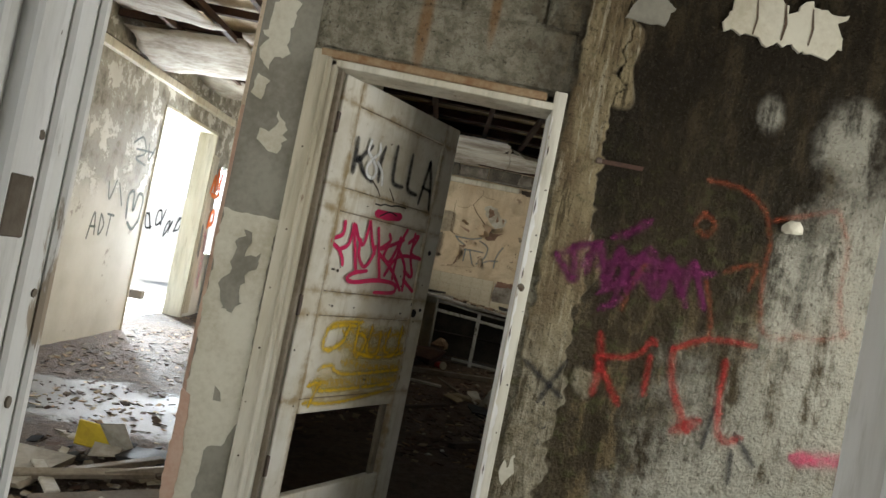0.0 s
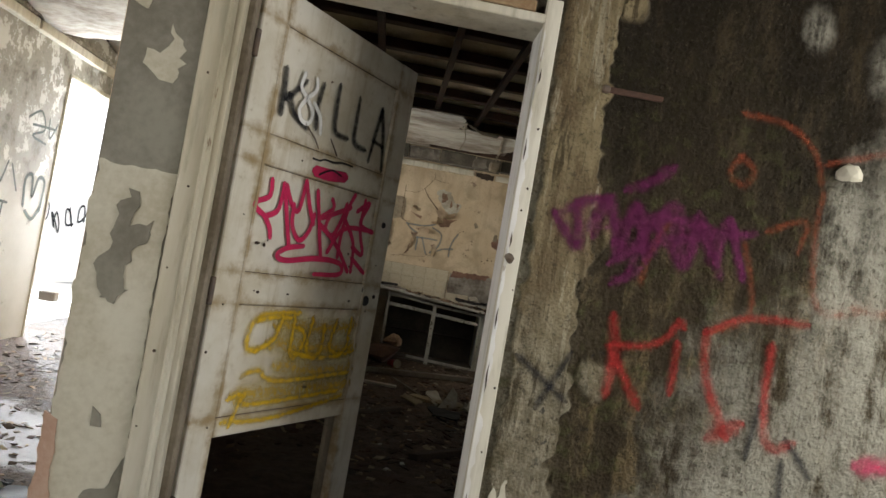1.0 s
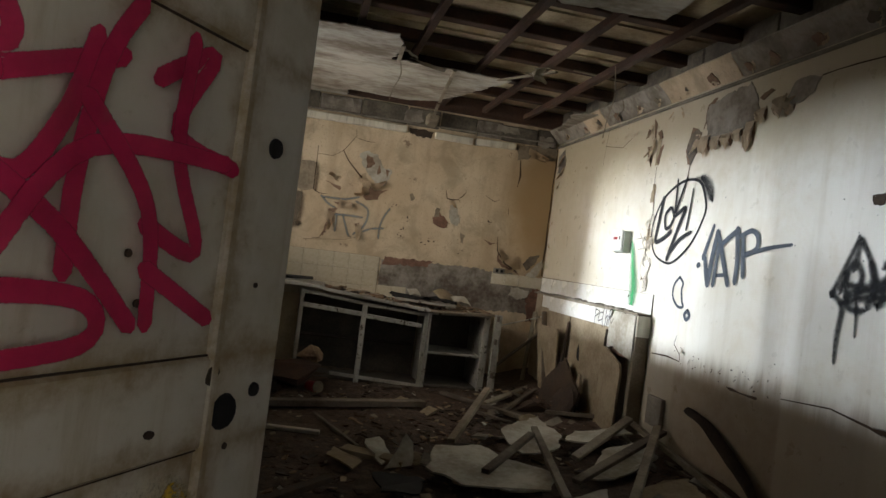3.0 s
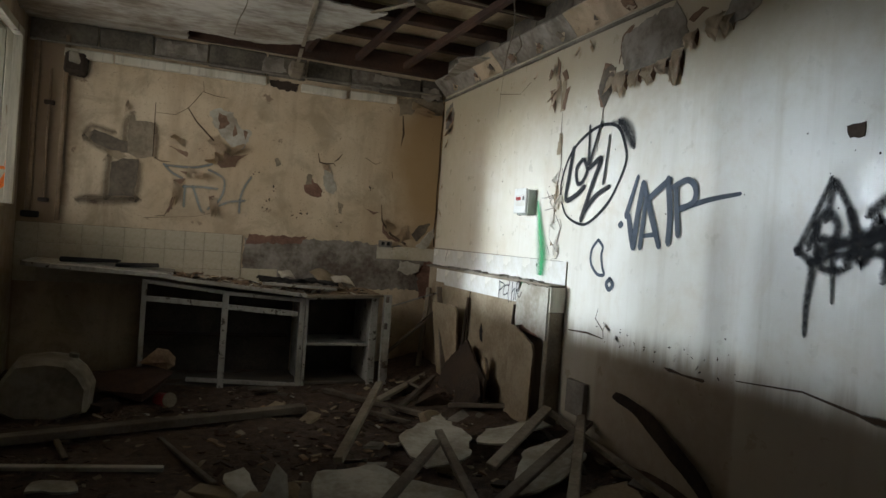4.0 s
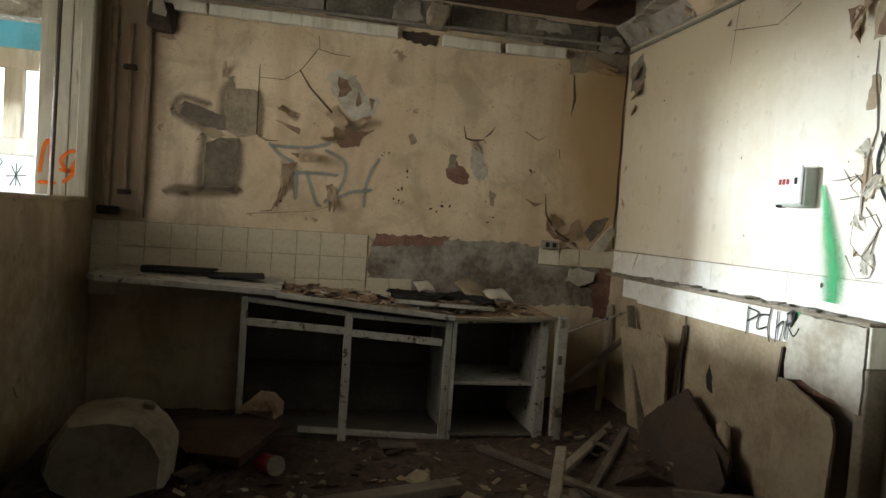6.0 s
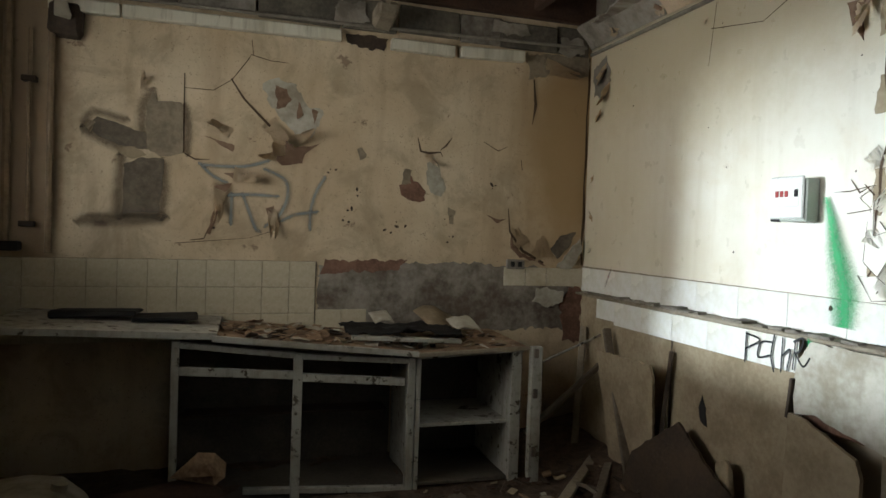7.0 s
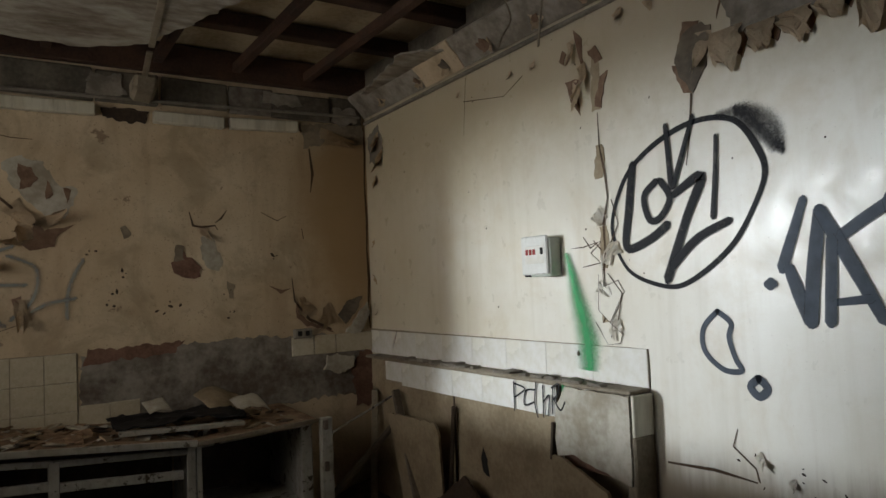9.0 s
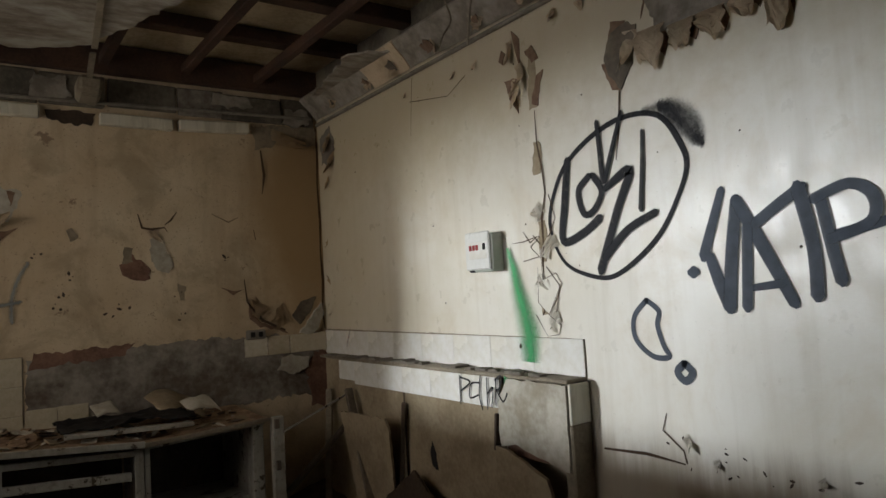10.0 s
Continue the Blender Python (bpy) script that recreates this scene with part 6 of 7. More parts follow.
part("graffiti", ribbon(F_RIGHT, [[(-7.41, 2.02), (-7.44, 1.85, 1.1), (-7.46, 1.7), (-7.35, 1.72), (-7.26, 1.77)], [(-7.3, 1.94, 0.8), (-7.36, 1.89, 0.8), (-7.34, 1.8, 0.8), (-7.29, 1.8, 0.8), (-7.24, 1.87, 0.8), (-7.28, 1.94, 0.8)], [(-7.22, 1.88, 0.8), (-7.1, 1.93, 1.1), (-7.17, 1.79), (-7.27, 1.57, 1.1)], [(-7.24, 1.62), (-7.13, 1.71, 0.9), (-7, 1.76, 0.8)], [(-7.24, 2.14, 0.6), (-7.23, 1.91, 0.7)], [(-7.12, 2.15, 0.5), (-7.22, 1.91, 0.7)], [(-7.03, 2.06, 0.4), (-7.04, 1.94, 0.5), (-7.06, 1.78, 0.6)]], 0.042, 0.005), S_BLACK, wall_right, "sprayed black letters LOZ!")
part("graffiti", ribbon(F_RIGHT, [[(-6.93, 2.12), (-6.86, 2.04), (-6.81, 1.98, 0.8)]], 0.085, 0.0045), S_BLACKD, wall_right, "black paint haze")
part("graffiti", ribbon(F_RIGHT, [[(-7.07, 1.45), (-7.13, 1.39), (-7.13, 1.31), (-7.06, 1.25), (-6.99, 1.25), (-7.01, 1.29), (-7.03, 1.36), (-7.02, 1.41), (-7.07, 1.45)], [(-6.93, 1.23, 1.4), (-6.96, 1.2, 1.4), (-6.93, 1.17, 1.4), (-6.9, 1.2, 1.4), (-6.93, 1.23, 1.4)]], 0.022, 0.003), S_GREY, wall_right, "sprayed grey drop and dot")
part("graffiti", ribbon(F_RIGHT, [[(-6.87, 1.54, 0.9), (-6.86, 1.54, 0.9)], [(-6.74, 1.8, 0.6), (-6.79, 1.67, 0.8), (-6.82, 1.59, 0.9)], [(-6.8, 1.59, 0.8), (-6.77, 1.5), (-6.74, 1.42)], [(-6.74, 1.42), (-6.72, 1.59), (-6.69, 1.76, 0.9)], [(-6.69, 1.76, 0.9), (-6.62, 1.62), (-6.53, 1.43, 0.8)], [(-6.68, 1.42, 0.8), (-6.66, 1.67, 0.8)], [(-6.66, 1.48, 0.5), (-6.56, 1.49, 0.6)], [(-6.63, 1.68, 0.8), (-6.55, 1.73, 0.8), (-6.48, 1.77, 0.8)], [(-6.49, 1.77), (-6.46, 1.59, 0.9), (-6.46, 1.45, 0.9)], [(-6.43, 1.73, 0.8), (-6.41, 1.6, 0.8), (-6.39, 1.49, 0.8)], [(-6.45, 1.73, 0.7), (-6.35, 1.76, 0.7), (-6.29, 1.72, 0.8), (-6.3, 1.65, 0.7), (-6.41, 1.61, 0.7)]], 0.05, 0.004), S_GREY, wall_right, "blue-grey sprayed letters")
part("graffiti", ribbon(F_RIGHT, [[(-6.4, 1.62), (-6.19, 1.66, 0.8), (-6.01, 1.68, 0.6)]], 0.035, 0.0045), S_GREY, wall_right, "blue-grey sprayed tail")
part("graffiti", ribbon(F_RIGHT, [[(-5.56, 1.72, 0.5), (-5.64, 1.54, 0.7), (-5.69, 1.44, 0.8)], [(-5.54, 1.71, 0.6), (-5.44, 1.52, 0.8), (-5.47, 1.4)], [(-5.69, 1.44, 0.7), (-5.62, 1.38, 0.8), (-5.63, 1.24, 0.7), (-5.63, 1.11, 0.4)], [(-5.59, 1.44), (-5.43, 1.5, 1.1), (-5.3, 1.52, 1.2)], [(-5.39, 1.59), (-5.3, 1.64), (-5.28, 1.46, 1.1), (-5.32, 1.36)], [(-5.53, 1.4, 0.5), (-5.52, 1.25, 0.3)]], 0.07, 0.004), S_BLACKD, wall_right, "black overpainted tag")
part("graffiti", ribbon(F_RIGHT, [[(-5.64, 1.46), (-5.58, 1.59), (-5.52, 1.54), (-5.54, 1.44)], [(-5.61, 1.54), (-5.59, 1.39), (-5.5, 1.37)], [(-5.47, 1.59), (-5.41, 1.4), (-5.36, 1.57), (-5.31, 1.39)], [(-5.62, 1.4), (-5.45, 1.44), (-5.29, 1.44)], [(-5.4, 1.48), (-5.29, 1.55)], [(-5.58, 1.49), (-5.45, 1.47), (-5.35, 1.5)], [(-5.55, 1.69), (-5.57, 1.57)]], 0.055, 0.0035), S_BLACKD, wall_right, "black overpainted tag")
part("graffiti", ribbon(F_RIGHT, [[(-7.80, 1.68, 0.25), (-7.775, 1.60, 0.5), (-7.75, 1.50, 0.75), (-7.72, 1.40, 0.95), (-7.70, 1.32, 1.05), (-7.70, 1.27, 1.0)]], 0.18, 0.0125, True, 0.85), S_GREEN, wall_right, "green spray streak")
part("graffiti", ribbon(F_RIGHT, [[(-9.373, 1.31, 0.8), (-9.40, 1.26), (-9.429, 1.206, 0.7)]], 0.03, 0.0125), S_PINKW, wall_right, "small pink mark")
spot_hole = [(-7.76 + 0.008 * math.cos(a * 0.9), 1.263 + 0.010 * math.sin(a * 0.9)) for a in range(7)]
part("nail_hole", flake(F_RIGHT, spot_hole, 0.0125, 0.003, 0.0, 0.5), M_DARKW, wall_right)
for outline in ([(-7.599, 1.687), (-7.593, 1.548), (-7.513, 1.572), (-7.49, 1.524), (-7.569, 1.398), (-7.63, 1.45), (-7.62, 1.60)], [(-7.569, 1.398), (-7.506, 1.357), (-7.519, 1.317), (-7.587, 1.309), (-7.648, 1.398)], [(-7.775, 1.716), (-7.70, 1.717), (-7.595, 1.735), (-7.66, 1.692), (-7.604, 1.646), (-7.708, 1.632)]):
    part("paint_flap", flake(F_RIGHT, outline, 0.004, 0.006), M_WHITE, wall_right)
    part("crack", ribbon(F_RIGHT, [[(u, v, 0.5 + 0.9 * ((i * 5) % 3) / 2) for i, (u, v) in enumerate(outline)]], 0.005, 0.0082, False, 0.1), S_CRACK, wall_right)
part("crack", ribbon(F_RIGHT, [[(-7.58, 2.27, 0.5), (-7.58, 2.13), (-7.56, 2.03, 1.4), (-7.55, 1.91), (-7.58, 1.8, 1.6), (-7.58, 1.68), (-7.6, 1.56, 1.4), (-7.56, 1.48, 2), (-7.61, 1.4), (-7.58, 1.32)], [(-7.53, 1.90, 0.8), (-7.50, 1.80, 0.5), (-7.535, 1.74, 0.9), (-7.57, 1.70, 0.6)], [(-7.57, 1.60, 0.6), (-7.50, 1.52, 0.8), (-7.53, 1.40, 0.7), (-7.57, 1.34, 0.6)], [(-7.64, 1.74, 0.5), (-7.60, 1.70, 0.8)], [(-7.70, 1.76, 0.5), (-7.66, 1.71, 0.9), (-7.62, 1.73, 0.5)]], 0.012, 0.004, False), S_CRACK, wall_right)
part("crack", ribbon(F_RIGHT, [[(-7.319, 0.884, 0.8), (-7.124, 0.895, 1.2), (-6.96, 0.884, 0.6)], [(-6.42, 0.825, 0.5), (-6.38, 0.82, 1.8), (-6.30, 0.815, 0.8), (-6.15, 0.816, 1.6)], [(-5.954, 0.858, 0.5), (-5.615, 0.888, 0.8), (-5.382, 0.86, 1.2), (-5.30, 0.855, 3.0), (-5.1, 0.845, 2.0)]], 0.014, 0.002, False), S_CRACK, wall_right)
part("crack", ribbon(F_RIGHT, [[(-7.12, 2.23, 1.5), (-7.14, 2.08), (-7.16, 1.98, 0.6)], [(-8.52, 2.68, 0.6), (-8.56, 2.38, 0.4)], [(-7.02, 1.05, 0.6), (-7.04, 0.99), (-6.96, 0.93), (-6.95, 0.89)]], 0.010, 0.002, False), S_CRACK, wall_right)
part("graffiti", ribbon(F_BACK, [[(0.142, 1.837), (0.204, 1.777), (0.28, 1.74)], [(0.16, 1.83), (0.369, 1.835), (0.508, 1.876)], [(0.313, 1.672), (0.311, 1.512)], [(0.374, 1.675), (0.441, 1.501), (0.467, 1.47)], [(0.297, 1.671), (0.436, 1.678), (0.562, 1.675)], [(0.494, 1.827), (0.607, 1.769), (0.619, 1.671), (0.581, 1.572), (0.503, 1.503)], [(0.833, 1.798), (0.786, 1.713), (0.757, 1.612), (0.754, 1.496)], [(0.597, 1.54), (0.677, 1.576), (0.79, 1.594)]], 0.038, 0.0045), S_LBLUE, wall_back, "faded pale blue tag")
part("graffiti", ribbon(F_COAT, [[(0.46, 1.57, 0.8), (0.55, 1.47, 0.8), (0.53, 1.61, 0.7), (0.61, 1.64)], [(0.58, 1.55), (0.63, 1.65), (0.69, 1.5), (0.73, 1.65), (0.79, 1.49), (0.83, 1.64), (0.88, 1.51)], [(0.73, 1.41), (0.79, 1.59), (0.91, 1.47), (0.95, 1.62), (1.03, 1.47)], [(0.67, 1.45), (0.84, 1.55), (1.12, 1.62)], [(1.04, 1.65, 0.8), (1.11, 1.47, 0.8)], [(0.74, 1.7), (0.79, 1.77)]], 0.045, 0.005), S_PURPLE, wall_door, "faded purple tag")
part("graffiti", ribbon(F_COAT, [[(0.71, 1.28), (0.73, 1.17, 1.2), (0.72, 1.04)], [(0.73, 1.16), (0.83, 1.02)], [(0.71, 1.19, 0.8), (0.86, 1.22, 0.8), (0.92, 1.29, 0.8)], [(1.02, 1.28), (1.04, 1.14), (1.13, 0.97, 1.3)], [(1.09, 0.96, 1.5), (1.16, 1, 1.6)], [(1.03, 1.29, 0.8), (1.15, 1.35, 0.8), (1.34, 1.36, 0.8)], [(1.24, 1.27), (1.24, 1.13), (1.26, 0.99), (1.3, 0.95), (1.35, 0.97, 1.2)]], 0.05, 0.005), S_RED, wall_door, "red sprayed letters")
part("graffiti", ribbon(F_COAT, [[(0.78, 1.4), (0.79, 1.5), (0.84, 1.61)], [(1.03, 2), (1.17, 1.99), (1.28, 1.92), (1.32, 1.82)], [(1.04, 1.86), (1.01, 1.8), (1.06, 1.77), (1.09, 1.82), (1.04, 1.86)], [(1.17, 1.64), (1.29, 1.69), (1.28, 1.59)], [(1.58, 1.98), (1.65, 1.83), (1.65, 1.64), (1.7, 1.46)], [(1.33, 1.79), (1.33, 1.58), (1.37, 1.42), (1.5, 1.42)], [(1.1, 1.58), (1.15, 1.37), (1.04, 1.29)], [(1.49, 1.44), (1.61, 1.44), (1.71, 1.49)], [(1.33, 1.89), (1.56, 1.97)]], 0.036, 0.005), S_ORANGE, wall_door, "faded orange outline letters")
part("graffiti", ribbon(F_COAT, [[(0.43, 1.11), (0.59, 1)], [(0.59, 1.14), (0.51, 0.97)], [(1.21, 0.91, 0.8), (1.23, 1.08, 0.6)], [(1.34, 0.98), (1.43, 0.88)], [(1.33, 0.91), (1.34, 0.79)]], 0.04, 0.0055), S_BLACKF, wall_door, "black spray marks")
part("graffiti", ribbon(F_COAT, [[(1.61, 0.94), (1.66, 0.94)]], 0.09, 0.005), S_PINKW, wall_door, "pink spray spot")
part("graffiti", ribbon(F_CORR, [[(6.77, 1.25), (6.74, 1.47), (6.84, 1.51), (6.89, 1.33), (6.95, 1.5), (7.06, 1.46), (7.05, 1.22)], [(6.82, 1.20), (6.95, 1.14), (7.06, 1.26)]], 0.05, 0.003), S_DGREEN, wall_corridor, "dark green tag")
part("graffiti", ribbon(F_CORR, [[(6.62, 1.98), (6.80, 2.06), (6.90, 1.92), (6.72, 1.84), (6.95, 1.80)], [(6.95, 2.02), (7.0, 1.86), (7.1, 2.0)], [(6.7, 1.93), (7.08, 1.95)], [(6.10, 1.02), (6.16, 1.26), (6.22, 1.06)], [(6.12, 1.13), (6.21, 1.13)], [(6.28, 1.25), (6.29, 1.06), (6.36, 1.15), (6.29, 1.25)], [(6.40, 1.26), (6.52, 1.25)], [(6.46, 1.25), (6.45, 1.06)], [(6.3, 1.55), (6.36, 1.4), (6.44, 1.58)], [(6.5, 1.56), (6.62, 1.36)]], 0.03, 0.003), S_DGREEN, wall_corridor, "thin dark scribbles")
part("graffiti", ribbon(F_CORR, [[(8.92, 1.73), (9.0, 1.95), (9.05, 1.75), (9.10, 2.04), (9.16, 1.78), (9.24, 2.0), (9.22, 1.70)], [(8.98, 1.70), (9.12, 1.68), (9.26, 1.72)], [(9.06, 1.27), (9.10, 1.45), (9.20, 1.48), (9.22, 1.34), (9.10, 1.30)]], 0.07, 0.022), S_ORANGEB, wall_corridor, "orange tag")
part("graffiti", ribbon(F_CORR, [[(8.90, 1.25, 0.8), (8.92, 1.05), (8.93, 0.9, 0.8)]], 0.16, 0.024), S_LBLUE, wall_corridor, "pale blue paint cloud")
part("graffiti", ribbon(F_CORR, [[(9.05, 1.15, 0.8), (9.10, 0.85), (9.12, 0.5, 0.8)]], 0.22, 0.023), S_PINKW, wall_corridor, "pink paint cloud")
part("graffiti", ribbon(Face((2.443, 0, 0), (0, -1, 0), (0, 0, 1)), [[(-8.081, 1.124), (-8.082, 0.995)], [(-8.081, 1.118), (-8.001, 1.101), (-8.078, 1.054)], [(-7.931, 1.103), (-7.994, 1.092), (-8.007, 1.03), (-7.943, 1.047)], [(-7.921, 1.134), (-7.935, 1.048), (-7.917, 0.986)], [(-7.876, 1.128), (-7.879, 0.992)], [(-7.878, 1.055), (-7.835, 1.089), (-7.849, 1.003)], [(-7.81, 1.13), (-7.819, 1.014)], [(-7.818, 1.124), (-7.774, 1.143), (-7.785, 1.095), (-7.814, 1.077)], [(-7.807, 1.078), (-7.768, 1.035), (-7.738, 1.072)]], 0.009, 0.004), S_BLACKT, boxing, "thin black marker letters PaHR")
part("graffiti", ribbon(Face((2.443, 0, 0), (0, -1, 0), (0, 0, 1)), [[(-7.745, 1.135, 0.9), (-7.735, 1.115), (-7.72, 1.09, 0.6)]], 0.035, 0.005), S_GREEN, boxing, "green spray spot")
part("graffiti", ribbon(F_COAT, [[(1.61, 0.94), (1.78, 0.96), (1.95, 0.97)]], 0.10, 0.005), S_PINKW, wall_door, "pink spray band")
part("graffiti", ribbon(F_COAT, [[(0.47, 1.57), (0.56, 1.48), (0.53, 1.61)], [(0.5, 1.59), (0.59, 1.64)], [(0.6, 1.53), (0.64, 1.66), (0.69, 1.47), (0.72, 1.65), (0.78, 1.48)], [(0.73, 1.5), (0.85, 1.67), (0.91, 1.49), (0.93, 1.65), (1, 1.5), (1.03, 1.65), (1.1, 1.48)], [(0.65, 1.56), (0.81, 1.62), (0.98, 1.61)], [(0.69, 1.69), (0.78, 1.74), (0.82, 1.78)], [(0.69, 1.39), (0.76, 1.44)]], 0.05, 0.0055), S_PURPLE, wall_door, "faded purple tag")
part("graffiti", ribbon(F_COAT, [[(0.93, 1.23), (0.93, 1.08)], [(0.93, 1.3), (0.94, 1.29)]], 0.045, 0.0055), S_RED, wall_door, "red sprayed letters")
part("crack", ribbon(F_BACK, [[(2.545, 2.68), (2.55, 2.5, 1.5), (2.54, 2.3), (2.548, 2.05, 1.6), (2.54, 1.85), (2.55, 1.65, 2), (2.535, 1.45, 1.4), (2.545, 1.32)]], 0.014, 0.004, False), S_CRACK, wall_back)
for u, v, du, dv, w, b in ((-9.66, 1.62, 0.04, 0.05, 0.05, 1.0), (-9.66, 1.9, 0.03, -0.05, 0.05, 1.0), (-9.62, 2.3, 0.05, -0.05, 0.08, 0.9), (-8.6, 2.62, 0.03, -0.03, 0.04, 1.1), (-8.15, 2.60, 0.02, -0.04, 0.04, 1.1)):
    part("paint_curl", curl(F_RIGHT, u, v, du, dv, w, b), M_CREAM, wall_right)

# ---- the first doorway ----
first = thing("door_frame", "chipped white wooden frame of the first doorway", "door frame")
L, R = -0.43, 0.475
part("jamb", block((L - 0.03, 0.50, 0.0), (L + 0.006, 0.78, 2.12), 0.004), M_FRAMEW, first)
part("architrave", block((L - 0.62, 0.47, 0.0), (L - 0.012, 0.50, 2.9), 0.006), M_FRAMEW, first)
part("architrave", block((L - 0.10, 0.70, 0.0), (L - 0.01, 0.725, 2.2), 0.006), M_FRAMEW, first)
part("door_stop", block((L - 0.002, 0.63, 0.0), (L + 0.024, 0.67, 2.10), 0.004), M_FRAMEW, first)
part("strike_recess", block((L - 0.004, 0.53, 1.38), (L + 0.009, 0.575, 1.45), 0.002, None, 0.0008), M_WOOD, first, "splintered bare wood where the lock plate was")
part("chipped_edge", block((L + 0.020, 0.635, 1.39), (L + 0.0255, 0.672, 1.452), 0.002, None, 0.0008), M_WOOD, first, "bare splintered wood on the stop")
for y in (0.592, 0.706, 0.752):
    part("bead", block((L + 0.004, y, 0.0), (L + 0.013, y + 0.016, 2.10), 0.004), M_FRAMEW, first)
part("knot_hole", block((L - 0.004, 0.56, 1.53), (L + 0.008, 0.575, 1.545), 0.002, None, 0.0008), M_DARKW, first)
part("jamb", block((R - 0.01, 0.55, 0.0), (R + 0.03, 0.75, 2.12), 0.006), M_FRAMEW, first)
part("groove", block((R - 0.0125, 0.605, 0.0), (R - 0.008, 0.645, 2.10), 0.001), M_CARD, first, "tan groove where the paint has gone")
part("bead", block((R - 0.018, 0.655, 0.0), (R - 0.008, 0.735, 2.10), 0.004), M_FRAMEW, first)
part("architrave", block((R + 0.01, 0.70, 0.0), (R + 0.10, 0.725, 2.2), 0.006), M_FRAMEW, first)
part("head", block((L - 0.03, 0.52, 2.10), (R + 0.03, 0.76, 2.14), 0.006), M_FRAMEW, first)

# ---- the kitchen doorway ----
frame2 = thing("door_frame", "peeling white wooden frame of the kitchen doorway under a rusty lintel", "door frame")
part("architrave", block((-0.690, 2.838, 0.0), (-0.620, 2.862, 2.215), 0.006), M_PAINTW, frame2)
part("architrave_bead", block((-0.628, 2.826, 0.0), (-0.604, 2.862, 2.19), 0.008), M_PAINTW, frame2)
part("jamb", block((-0.622, 2.84, 0.0), (-0.582, 3.03, 2.18), 0.004), M_PAINTW, frame2)
part("door_stop", block((-0.584, 2.88, 0.0), (-0.560, 2.94, 2.17), 0.004), M_PALE, frame2)
part("jamb", block((0.334, 2.85, 0.0), (0.374, 3.03, 2.18), 0.003), M_FRAMEW, frame2)
part("architrave", block((0.331, 2.838, 0.0), (0.382, 2.866, 2.235), 0.003), M_PAINTW, frame2)
F_JAMB = Face((0, 2.8375, 0), (1, 0, 0), (0, 0, 1))
edge = [(0.3335, 0.05)]
for k in range(94):
    z = 0.05 + k * 0.0224
    edge.append((0.345 + 0.012 * noise.noise(Vector((z * 5, 0.3, 1))) + 0.012 * noise.noise(Vector((z * 19, 0.7, 4))) + 0.007 * noise.noise(Vector((z * 47, 1.7, 4))), z))
edge += [(0.3335, 2.13)]
part("flaking_paint", flake(F_JAMB, edge, 0.001, 0.003, 0.0, 0.3), M_FRAMEW, frame2, "bright white flaking paint layer")
for z, ln in ((0.62, 0.05), (0.98, 0.10), (1.18, 0.07), (1.44, 0.05), (1.71, 0.08), (1.96, 0.05)):
    x = 0.341 + 0.006 * noise.noise(Vector((z * 9, 2, 2)))
    part("paint_tear", flake(F_JAMB, [(x, z), (x + 0.004, z + ln * 0.4), (x + 0.001, z + ln), (x - 0.002, z + ln * 0.5)], 0.0024, 0.002, 0.0, 0.012), M_DARKW, frame2)
part("head", block((-0.622, 2.84, 2.155), (0.376, 3.03, 2.185), 0.004), M_PAINTW, frame2)
part("lintel_plate", block((-0.66, 2.838, 2.187), (0.30, 2.862, 2.222), 0.005, None, 0.003), M_RUST, frame2, "rusty lintel board")
def spot_mark(name, face, u, v, r, mat, parent, stretch=1.0, lift=0.0):
    """A small uneven chip or nail hole."""
    outline = [(u + r * stretch * math.cos(a * 0.7854), v + r * math.sin(a * 0.7854)) for a in range(8)]
    return part(name, flake(face, outline, 0.0012, r * 0.5, lift, 0.5), mat, parent)


for x, z, r in ((0.346, 1.40, 0.008), (0.358, 1.56, 0.004), (0.366, 1.63, 0.004), (0.372, 1.0, 0.004), (0.365, 0.8, 0.003), (0.374, 1.31, 0.003), (0.368, 1.82, 0.004)):
    spot_mark("nail_hole", F_JAMB, x, z, r, M_DARKW, frame2, 1.0, 0.0015)
spot_mark("chipped_hole", F_JAMB, 0.346, 1.41, 0.017, M_WOOD, frame2, 0.8, 0.0012)
F_NEAR = Face((L + 0.0062, 0, 0), (0, 1, 0), (0, 0, 1))
for y, z, r, s in ((0.699, 1.494, 0.0055, 1.0), (0.712, 1.436, 0.003, 1.4), (0.741, 1.328, 0.005, 0.8), (0.690, 1.60, 0.003, 0.8), (0.735, 1.21, 0.006, 0.7)):
    spot_mark("paint_chip", F_NEAR, y, z, r, M_WOOD, first, s)
F_LJAMB = Face((0, 2.837, 0), (1, 0, 0), (0, 0, 1))
for x, z, r in ((-0.655, 0.5, 0.004), (-0.66, 0.95, 0.005), (-0.668, 1.2, 0.003), (-0.65, 1.45, 0.004), (-0.655, 1.8, 0.004), (-0.672, 0.72, 0.003)):
    spot_mark("nail_hole", F_LJAMB, x, z, r, M_DARKW, frame2)

# blocks above the door
for r, z in enumerate((2.235, 2.50, 2.75)):
    x = -0.66 + (0.0 if r % 2 == 0 else 0.22)
    while x < (0.3 if r == 0 else 0.62):
        w = 1.05 if r == 0 else random.uniform(0.3, 0.42)
        part("block", block((x, 2.847, z), (min(x + w, 0.70) - 0.012, 2.866, z + (0.25 if r < 2 else 0.24)), 0.005, None, 0.004), M_MOULD, wall_door)
        x += w

# plaster layers on the hall wall
def layer(outline, mat, thick=0.004, rag=0.02, lift=0.0, name="plaster_layer"):
    if outline[0][0] > 0.4:
        lift += 0.012
    return part(name, flake(F_DOORWALL, outline, thick, rag, lift), mat, wall_door)


